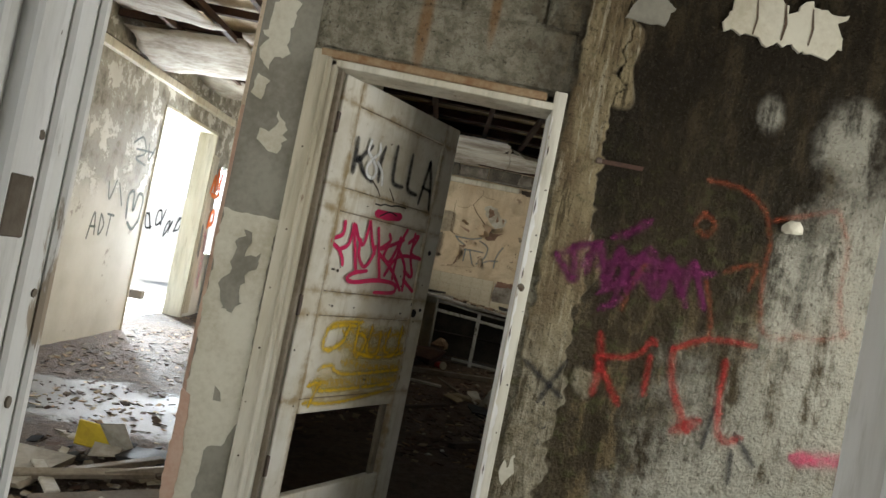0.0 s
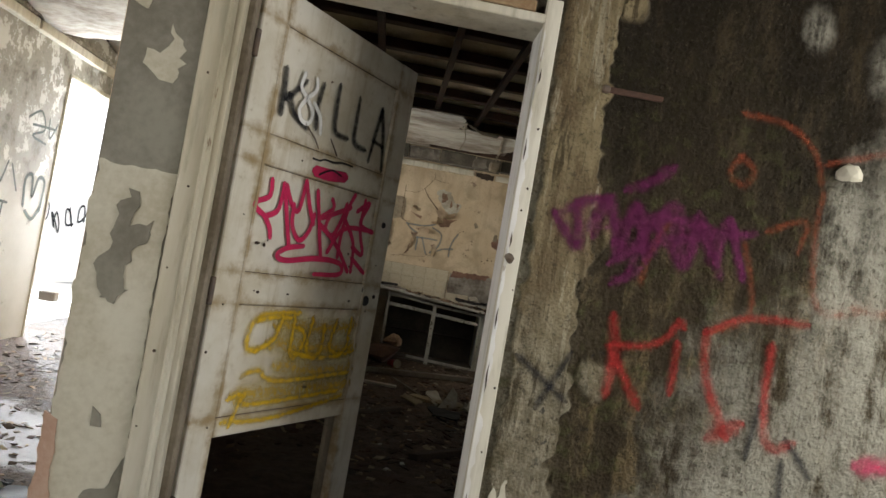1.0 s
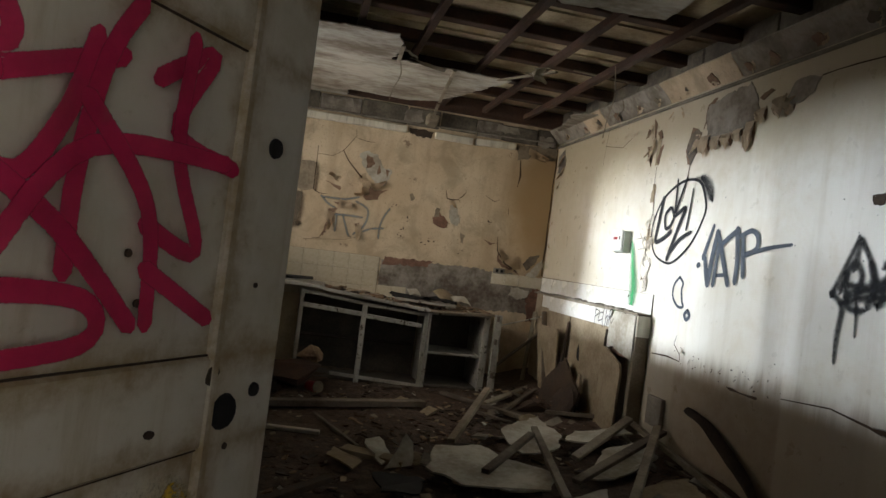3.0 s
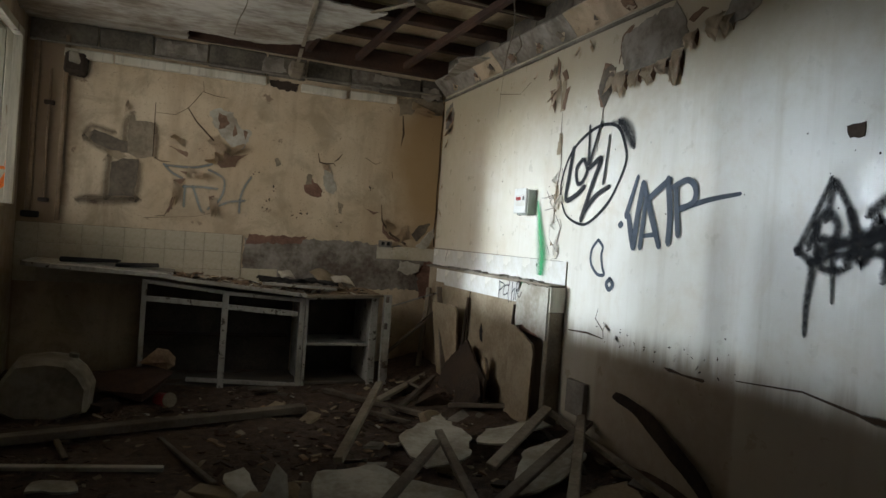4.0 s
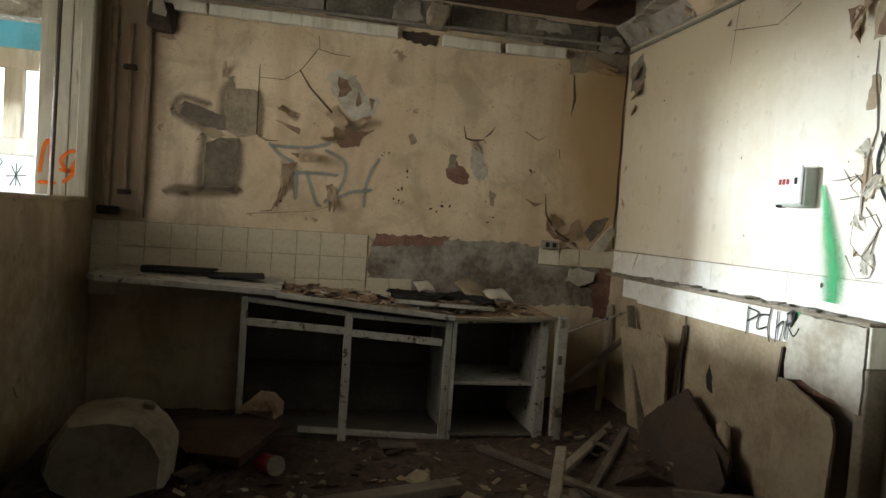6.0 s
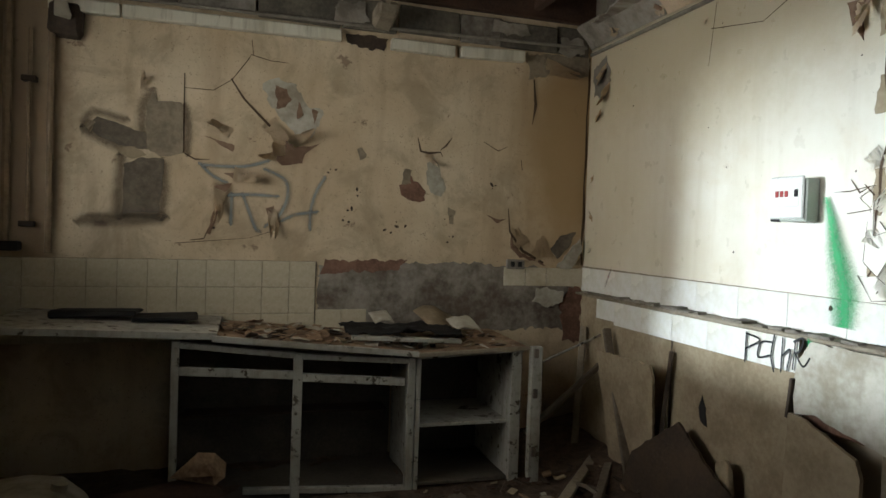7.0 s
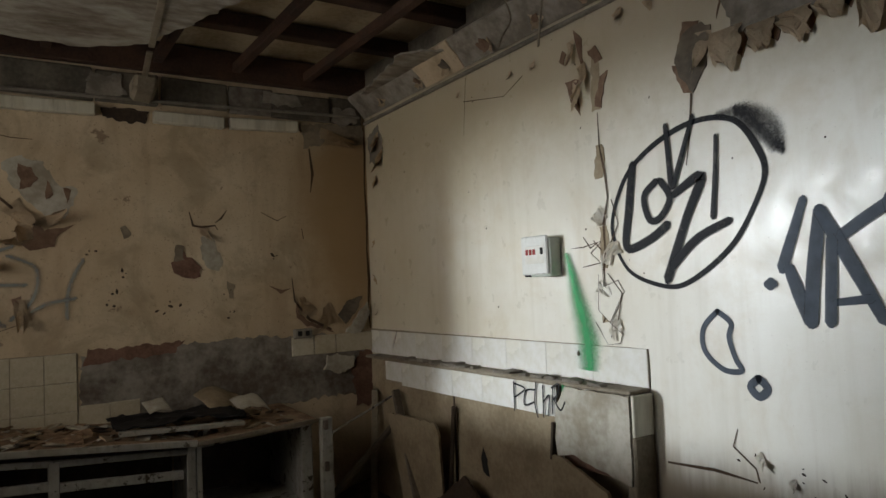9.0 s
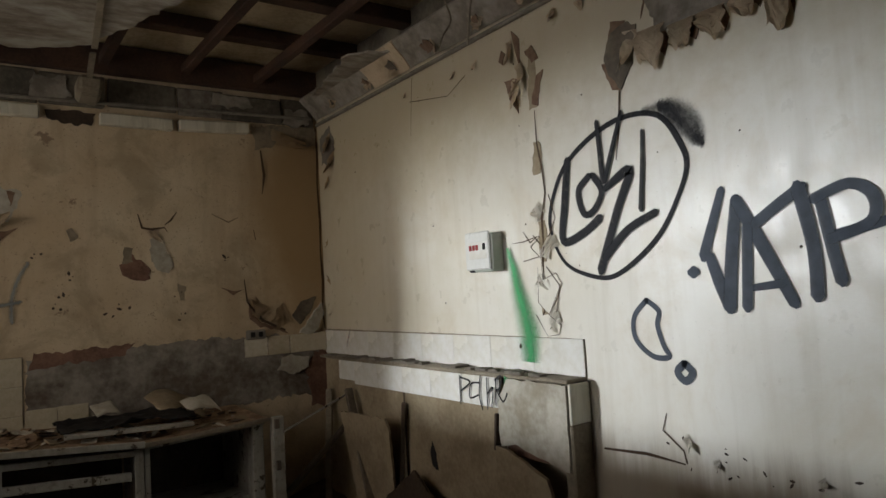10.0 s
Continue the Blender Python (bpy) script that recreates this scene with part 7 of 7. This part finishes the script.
M_GREYP = plain("grey_render", (0.26, 0.245, 0.195), (0.165, 0.15, 0.115), 3, 0.85, 0.3, 40)
M_CREAMP = plain("cream_plaster", (0.58, 0.55, 0.44), (0.42, 0.38, 0.275), 3, 0.7, 0.2, 40)
layer([(-0.929, 0.02), (-0.929, 3.09), (-0.692, 3.09), (-0.692, 0.02)], M_GREYP, 0.002, 0.002, 0.0)
layer([(-0.925, 1.46), (-0.925, 3.08), (-0.695, 3.08), (-0.695, 1.46)], M_GREYP, 0.003, 0.004)
layer([(-0.928, 0.05), (-0.928, 1.49), (-0.70, 1.48), (-0.695, 0.62), (-0.74, 0.52), (-0.80, 0.50), (-0.83, 0.05)], M_CREAMP, 0.005, 0.012)
layer([(-0.84, 0.05), (-0.82, 0.48), (-0.73, 0.50), (-0.70, 0.60), (-0.695, 0.05)], M_GREYP, 0.003, 0.008)
layer([(-0.86, 1.07), (-0.80, 1.07), (-0.77, 1.22), (-0.735, 1.28), (-0.75, 1.33), (-0.80, 1.30), (-0.80, 1.40), (-0.83, 1.40), (-0.845, 1.30), (-0.87, 1.20)], M_GREYP, 0.001, 0.03, 0.0075)
layer([(-0.815, 0.70), (-0.785, 0.70), (-0.79, 0.74), (-0.815, 0.75)], M_GREYP, 0.001, 0.010, 0.0075)
layer([(-0.86, 1.80), (-0.78, 1.74), (-0.74, 1.78), (-0.75, 1.86), (-0.775, 1.93), (-0.79, 1.86), (-0.85, 1.84)], M_CREAMP, 0.003, 0.03, 0.0035)
layer([(-0.91, 2.16), (-0.87, 2.10), (-0.80, 2.18), (-0.79, 2.40), (-0.86, 2.44), (-0.90, 2.34)], M_CREAMP, 0.003, 0.03, 0.0035)
layer([(-0.91, 1.98), (-0.87, 1.96), (-0.85, 2.04), (-0.90, 2.07)], M_CREAMP, 0.003, 0.01, 0.0035)
layer([(0.96, 2.64), (1.10, 2.62), (1.25, 2.60), (1.40, 2.60), (1.47, 2.66), (1.45, 2.78), (1.30, 2.80), (1.22, 2.76), (1.10, 2.82), (1.0, 2.78)], M_CREAMP, 0.012, 0.036)
for u, w in ((1.08, 0.010), (1.20, 0.016), (1.315, 0.012)):
    part("crack", ribbon(F_DOORWALL, [[(u, 2.78, 0.6), (u + 0.012, 2.70, 1.2), (u + 0.004, 2.63, 0.8)]], w, 0.028, False), S_CRACK, wall_door)
layer([(0.56, 2.60), (0.72, 2.58), (0.76, 2.68), (0.62, 2.74)], M_GREYP, 0.010, 0.02)
layer([(0.41, 0.62), (0.435, 0.60), (0.47, 0.66), (0.455, 0.74), (0.42, 0.75)], M_CREAMP, 0.010, 0.02)
part("pink_edge", block((-0.995, 3.008, 0.06), (-0.94, 3.022, 1.95), 0.004), M_PINK, wall_partition, "pinkish brick edge of the partition")
part("pink_edge", flake(Face((0, 2.858, 0), (1, 0, 0), (0, 0, 1)), [(-0.945, 0.05), (-0.945, 0.72), (-0.905, 0.70), (-0.885, 0.4), (-0.90, 0.05)], 0.006, 0.008), M_PINK, wall_door)

# the rough render itself, uneven to the touch
bm = bmesh.new()
age = bm.verts.layers.float.new("layer")
NX, NZ = 260, 380
rows = []
for j in range(NZ + 1):
    row = []
    for i in range(NX + 1):
        x, z = 0.378 + 1.77 * (0.62 * i / NX + 0.38 * (i / NX) ** 2), 0.06 + 2.98 * j / NZ
        row.append(bm.verts.new((x, 2.86 - coat_height(x + 0.0001, z), z)))
        row[-1][age] = old_layer(x, z)
    rows.append(row)
for p, q in zip(rows, rows[1:]):
    for i in range(NX):
        bm.faces.new((p[i], p[i + 1], q[i + 1], q[i]))
part("render_coat", bm, M_MOULD, wall_door)

nailed = thing("wall_bracket", "rusty flat iron bracket nailed to the mouldy wall", "bracket")
part("bar", block((0.555, 2.826, 1.975), (0.745, 2.836, 1.992), 0.002, None, 0.003), M_BATTEN, nailed)
part("bolt", block((0.548, 2.820, 1.972), (0.572, 2.862, 1.996), 0.004), M_STEEL, nailed)
knob = bmesh.new()
bmesh.ops.create_icosphere(knob, subdivisions=2, radius=0.036, matrix=Matrix.Translation((1.407, 2.838, 1.872)) @ Matrix.Diagonal((1.2, 0.8, 0.9, 1)))
for v in knob.verts:
    v.co += (v.co - Vector((1.407, 2.838, 1.872))) * 0.5 * noise.noise(v.co * 30)
tagged(part("plaster_knob", knob, M_CREAMP), "lump of cream plaster stuck on the mouldy wall", "plaster lump")
# ---- the door ----
leaf = thing("door", "half-open cream panelled door, sprayed with tags, lowest panel kicked out", "door", "", "", None)
DU = Vector((0.49, 0.76, 0)).normalized()
HINGE = Vector((-0.52, 2.98, 0))
LEAF_M = Matrix.Translation(HINGE) @ Matrix(((DU.x, -DU.y, 0, 0), (DU.y, DU.x, 0, 0), (0, 0, 1, 0), (0, 0, 0, 1)))
leaf.matrix_basis = LEAF_M


def leaf_part(name, u0, u1, z0, z1, y0=0.0, y1=0.04, bevel=0.004, mat=None, label=""):
    return part(name, block((u0, y0, z0), (u1, y1, z1), bevel), mat or M_DOOR, leaf, label)


leaf_part("stile", -0.05, 0.062, 0.11, 2.165)
leaf_part("stile", 0.775, 0.90, 0.11, 2.165)
leaf_part("rail", 0.062, 0.775, 2.05, 2.163)
leaf_part("rail", 0.062, 0.775, 1.578, 1.682)
leaf_part("rail", 0.062, 0.775, 1.105, 1.215)
leaf_part("rail", 0.062, 0.775, 0.66, 0.725)
leaf_part("rail", 0.062, 0.775, 0.11, 0.29)
leaf_part("panel", 0.055, 0.785, 1.68, 2.052, 0.007, 0.03)
leaf_part("panel", 0.055, 0.785, 1.213, 1.580, 0.007, 0.03)
leaf_part("panel", 0.055, 0.785, 0.722, 1.107, 0.007, 0.03)
# thin dark strips draw both the joints' shadow and their grime
for z in (2.05, 1.682, 1.578, 1.215, 1.105, 0.725):
    leaf_part("joint_shadow_grime", 0.062, 0.775, z - 0.002, z + 0.002, 0.004, 0.01, 0.0, M_DARKW)
for u in (0.064, 0.773):
    leaf_part("panel_bead", u - 0.009, u + 0.009, 0.73, 2.05, -0.003, 0.012, 0.004, M_DOOR)
leaf_part("broken_strip", 0.70, 0.745, 0.29, 0.66, 0.01, 0.03, 0.004, M_PALE)
for u, z, r in ((0.80, 1.145, 0.024), (0.835, 1.475, 0.014), (0.855, 1.165, 0.010)):
    bm = bmesh.new()
    bmesh.ops.create_cone(bm, cap_ends=True, segments=14, radius1=r, radius2=r * 0.85, depth=0.006, matrix=Matrix.Translation((u, -0.001, z)) @ pose(0, 0, 0, 90))
    part("lock_hole", bm, M_BLACK, leaf)
for z in (0.4, 1.1, 1.9):
    leaf_part("hinge", -0.065, -0.045, z, z + 0.09, -0.004, 0.02, 0.004, M_STEEL)
F_LEAF = Face((0, 0.0, 0), (1, 0, 0), (0, 0, 1))
for u, z, r, s in ((0.103, 1.315, 0.005, 2.2), (0.137, 1.312, 0.006, 0.8), (0.15, 1.33, 0.003, 1), (0.148, 1.152, 0.005, 1.6), (0.13, 1.155, 0.003, 1), (0.10, 0.55, 0.004, 1), (0.62, 1.33, 0.004, 1), (0.64, 1.28, 0.004, 1.5), (0.3, 1.15, 0.003, 2), (0.0, 1.103, 0.003, 1), (-0.036, 0.949, 0.005, 0.7), (0.02, 1.4, 0.003, 1), (0.03, 0.7, 0.004, 1), (0.768, 1.193, 0.012, 1), (0.81, 1.10, 0.004, 1), (0.83, 1.30, 0.003, 1), (0.25, 1.63, 0.003, 1), (0.68, 1.14, 0.005, 1.4), (0.49, 0.80, 0.006, 2.4)):
    spot_mark("dent", F_LEAF, u, z, r, M_DARKW, leaf, s, 0.0002)
part("graffiti", ribbon(F_LEAF, [[(0.122, 1.536), (0.123, 1.48), (0.068, 1.452), (0.069, 1.431), (0.113, 1.41), (0.148, 1.374), (0.159, 1.343)], [(0.123, 1.411), (0.171, 1.436), (0.183, 1.491), (0.183, 1.533)], [(0.183, 1.531), (0.212, 1.456), (0.235, 1.389), (0.258, 1.327)], [(0.195, 1.531), (0.236, 1.472), (0.278, 1.455), (0.295, 1.564)], [(0.249, 1.471), (0.258, 1.398), (0.309, 1.349), (0.352, 1.388), (0.37, 1.453)], [(0.295, 1.561), (0.331, 1.481), (0.371, 1.418)], [(0.364, 1.541), (0.399, 1.434), (0.444, 1.305)], [(0.457, 1.525), (0.471, 1.491), (0.409, 1.446), (0.581, 1.512)], [(0.461, 1.466), (0.443, 1.413), (0.49, 1.389), (0.53, 1.448), (0.551, 1.521)], [(0.595, 1.566), (0.564, 1.505), (0.546, 1.397), (0.546, 1.31)], [(0.401, 1.424), (0.527, 1.354), (0.628, 1.259)], [(0.626, 1.505), (0.701, 1.549), (0.658, 1.459), (0.754, 1.434)], [(0.668, 1.556), (0.664, 1.439), (0.707, 1.337), (0.631, 1.359)], [(0.475, 1.323), (0.558, 1.424), (0.74, 1.438)], [(0.547, 1.465), (0.631, 1.376), (0.647, 1.26)], [(0.637, 1.315), (0.738, 1.262)], [(0.333, 1.331, 0.9), (0.245, 1.314), (0.202, 1.285), (0.255, 1.271), (0.422, 1.293, 1.1), (0.565, 1.286), (0.572, 1.244), (0.417, 1.234, 0.8)]], 0.022, 0.0012), S_PINK, leaf, "pink sprayed tag")
part("graffiti", ribbon(F_LEAF, [[(0.33, 1.61, 0.9), (0.41, 1.61), (0.51, 1.62, 0.9)]], 0.05, 0.0035), S_PINK, leaf, "pink bar over black scribble")
part("graffiti", ribbon(F_LEAF, [[(0.3, 1.65), (0.34, 1.65), (0.37, 1.66), (0.42, 1.66), (0.47, 1.67), (0.54, 1.67)], [(0.35, 1.6), (0.42, 1.63), (0.48, 1.62)]], 0.008, 0.006), S_BLACKT, leaf, "small black scribble")
part("graffiti", ribbon(F_LEAF, [[(0.303, 1.043), (0.485, 1.026), (0.72, 1.03)], [(0.28, 0.977), (0.504, 0.949), (0.74, 0.944)], [(0.336, 0.892), (0.505, 0.86), (0.74, 0.852)], [(0.15, 0.80), (0.4, 0.79), (0.74, 0.79)]], 0.13, 0.0015), S_YELLOWH, leaf, "yellow overspray")
part("graffiti", ribbon(F_LEAF, [[(0.38, 1.081), (0.249, 1.079), (0.161, 1.053), (0.138, 0.994), (0.149, 0.955), (0.19, 0.95)], [(0.178, 1.056), (0.251, 1.065), (0.347, 1.067)], [(0.19, 0.95), (0.268, 0.987), (0.297, 1.068)], [(0.367, 1.06), (0.365, 0.949), (0.40, 0.92), (0.44, 1.0), (0.38, 1.03)], [(0.47, 1.06), (0.46, 0.94), (0.54, 0.93), (0.55, 1.03)], [(0.62, 1.05), (0.60, 0.95), (0.70, 0.93), (0.72, 1.06)], [(0.377, 0.935), (0.554, 0.91), (0.757, 0.93)]], 0.046, 0.003), S_YELLOW, leaf, "yellow sprayed tag")
part("graffiti", ribbon(F_LEAF, [[(0.142, 0.86, 0.8), (0.175, 0.874), (0.231, 0.876), (0.258, 0.849), (0.382, 0.832), (0.757, 0.842)], [(0.10, 0.79), (0.17, 0.80), (0.2, 0.76), (0.70, 0.77)], [(0.09, 0.71), (0.34, 0.7), (0.73, 0.745)], [(0.16, 0.79), (0.12, 0.70)]], 0.04, 0.0035), S_YELLOW, leaf, "yellow sprayed tag")
part("graffiti", ribbon(F_LEAF, [[(0.095, 1.91, 0.9), (0.10, 1.83, 1.2), (0.10, 1.765, 1.1)], [(0.20, 1.90, 0.8), (0.14, 1.835, 1.0), (0.12, 1.82, 1.2)], [(0.13, 1.83), (0.17, 1.775, 1.1), (0.24, 1.745, 0.9)], [(0.295, 1.92, 0.7), (0.28, 1.84, 1.1), (0.285, 1.76, 0.9)], [(0.385, 1.945, 0.8), (0.385, 1.86, 1.1), (0.40, 1.775, 1.1), (0.475, 1.765, 0.9)], [(0.515, 1.935, 0.8), (0.515, 1.85, 1.1), (0.525, 1.765, 1.1), (0.60, 1.75, 0.9)], [(0.635, 1.715, 0.8), (0.655, 1.83, 1.0), (0.675, 1.935, 0.9)], [(0.675, 1.93), (0.71, 1.83, 1.1), (0.735, 1.70, 0.9)], [(0.645, 1.80, 0.7), (0.715, 1.79, 0.7)]], 0.036, 0.003), S_BLACKD, leaf, "black sprayed letters KILLA")
part("graffiti", ribbon(F_LEAF, [[(0.185, 1.925), (0.175, 1.875), (0.215, 1.845), (0.255, 1.805), (0.245, 1.765), (0.205, 1.765), (0.185, 1.80), (0.215, 1.845), (0.255, 1.885), (0.25, 1.925)], [(0.255, 1.84), (0.30, 1.80), (0.315, 1.745)]], 0.020, 0.006), S_WHITE, leaf, "white sprayed mark")
part("crack", ribbon(F_LEAF, [[(0.23, 1.76), (0.29, 1.72, 1.6), (0.32, 1.69)], [(0.38, 1.74), (0.43, 1.69, 1.6)]], 0.008, 0.006, False), S_CRACK, leaf)

# ---- corridor: cornice, doorway reveal, sagging ceiling ----
corn2 = thing("corridor_cornice", "cream trunking under the corridor ceiling", "trunking", kind="structure")
for a, b in ((3.0, 4.9), (4.93, 6.4), (6.43, 7.7), (7.74, 9.2)):
    part("trunk_section", block((-3.13, a, 2.66), (-3.06, b, 2.74), 0.006), M_PAINTW, corn2)
    part("upper_bead", block((-3.13, a, 2.76), (-3.09, b, 2.80), 0.006), M_CORR, corn2)
door_out = thing("door_2", "yard doorway with a worn pale frame, its leaf folded away", "doorway", kind="structure")
part("door_frame", block((-3.36, 7.155, 0.05), (-3.12, 7.185, 2.48), 0.006), M_PAINTW, door_out)
part("door_frame", block((-3.36, 8.785, 0.05), (-3.12, 8.83, 2.48), 0.006), M_PAINTW, door_out)
part("door_head", block((-3.36, 7.155, 2.45), (-3.12, 8.83, 2.49), 0.006), M_PAINTW, door_out)
part("open_leaf", block((-3.10, 9.36, 0.12), (-3.06, 9.46, 2.0), 0.006), M_DARKW, door_out)
part("rust_board", block((-3.125, 8.84, 0.12), (-3.115, 9.02, 2.2), 0.003), M_PAINTW, door_out)
hang = thing("corridor_ceiling_boards", "sagging white ceiling boards hanging from the corridor battens", "ceiling board", kind="structure")
for i in range(9):
    y = 3.4 + i * 0.62
    part("batten", stick((-3.13, y, 3.0), (-1.13, y, 3.0), 0.05, 0.06), M_BATTEN, hang)
for i, x in enumerate((-2.6, -2.1, -1.6)):
    part("joist", stick((x, 3.05, 2.95), (x, 9.5, 2.95), 0.05, 0.05), M_BATTEN, hang)
for cx, cy, sx, sy, sag, tilt in ((-2.55, 4.3, 1.1, 2.3, 0.10, 4), (-2.5, 6.55, 1.1, 1.5, 0.14, -4), (-2.3, 8.2, 1.5, 1.2, 0.10, 5), (-1.5, 5.6, 0.7, 0.7, 0.06, -10), (-1.45, 3.6, 0.6, 0.9, 0.05, 8)):
    bm = bmesh.new()
    bmesh.ops.create_grid(bm, x_segments=14, y_segments=14, size=0.5)
    for v in bm.verts:
        v.co.z -= sag * math.cos(v.co.y * 3.1) + 0.02 * noise.noise(Vector((v.co.x * 4 + cx, v.co.y * 4, 2)))
        q = noise.noise(Vector((v.co.x * 5 + cx, v.co.y * 5 + cy, 0)))
        if abs(v.co.x) > 0.45 or abs(v.co.y) > 0.45:
            v.co.x += 0.06 * q
            v.co.y += 0.06 * q
    bmesh.ops.transform(bm, matrix=Matrix.Translation((cx, cy, 2.93)) @ pose(0, 0, 0, 0, tilt, 0) @ Matrix.Diagonal((sx, sy, 1, 1)), verts=bm.verts)
    bmesh.ops.solidify(bm, geom=bm.faces[:], thickness=0.006)
    part("sagging_board", bm, M_CEIL, hang, "", True)

# litter heap at the hall's corner
for a, b, w, h, mat in (((-1.75, 3.05, 0.14), (-1.15, 3.35, 0.16), 0.05, 0.03, M_PALE), ((-1.55, 3.2, 0.13), (-1.2, 3.55, 0.16), 0.07, 0.03, M_WOOD), ((-1.35, 3.25, 0.15), (-0.98, 3.45, 0.2), 0.05, 0.03, M_PALE), ((-1.7, 3.3, 0.13), (-1.45, 3.0, 0.13), 0.06, 0.02, M_BOARD), ((-1.5, 2.9, 0.12), (-1.05, 3.2, 0.13), 0.08, 0.02, M_WOOD), ((-1.3, 3.05, 0.12), (-1.0, 2.8, 0.13), 0.06, 0.02, M_BOARD)):
    tagged(part("broken_lath", stick(a, b, w, h, 0.004, random.uniform(-20, 20)), mat), "broken painted lath in the wet litter", "lath", "laths in the litter")
M_YEL = plain("yellow_card", (0.55, 0.42, 0.03), (0.42, 0.31, 0.03), 6, 0.7, 0.1)
cart = thing("torn_carton", "torn yellow and white carton on the wet floor", "carton")
part("flap", block((-0.10, -0.003, 0), (0.10, 0.003, 0.13), 0.0, pose(-1.62, 3.68, 0.10, -35, 10, 25), 0.01), M_YEL, cart)
part("flap", block((-0.09, -0.003, 0), (0.07, 0.003, 0.18), 0.0, pose(-1.46, 3.72, 0.10, 25, -12, -20), 0.01), M_BOARD, cart, "white torn flap")
part("flap", block((-0.07, -0.003, 0), (0.06, 0.003, 0.08), 0.0, pose(-1.52, 3.60, 0.10, -60, 0, 10), 0.01), M_BOARD, cart, "white torn flap")
tagged(part("black_sheet", block((-1.42, 3.50, 0.12), (-1.12, 3.74, 0.15), 0.004, None, 0.015), M_BLACK), "black plastic sheet with a white edge in the litter", "sheet")
tagged(part("grey_sheet", block((-1.9, 3.0, 0.11), (-1.6, 3.45, 0.125), 0.003, None, 0.02), M_BAG), "grey plastic sheet on the wet floor", "sheet")
scatter("wet_litter", "wet black rubbish and plaster crumbs by the pillar", "litter", 160, in_hall(-1.95, -1.0, 2.9, 3.9), [M_BLACK, M_DARKW, M_BOARD, M_BAG], (0.015, 0.06), 0.4)
for y, x in ((9.6, -4.2), (10.6, -4.0)):
    tagged(part("yard_brick", block((x, y, 0.08), (x + 0.2, y + 0.12, 0.2), 0.01), M_DARKW), "dark brick lying in the bright yard", "brick", "bricks in the yard")
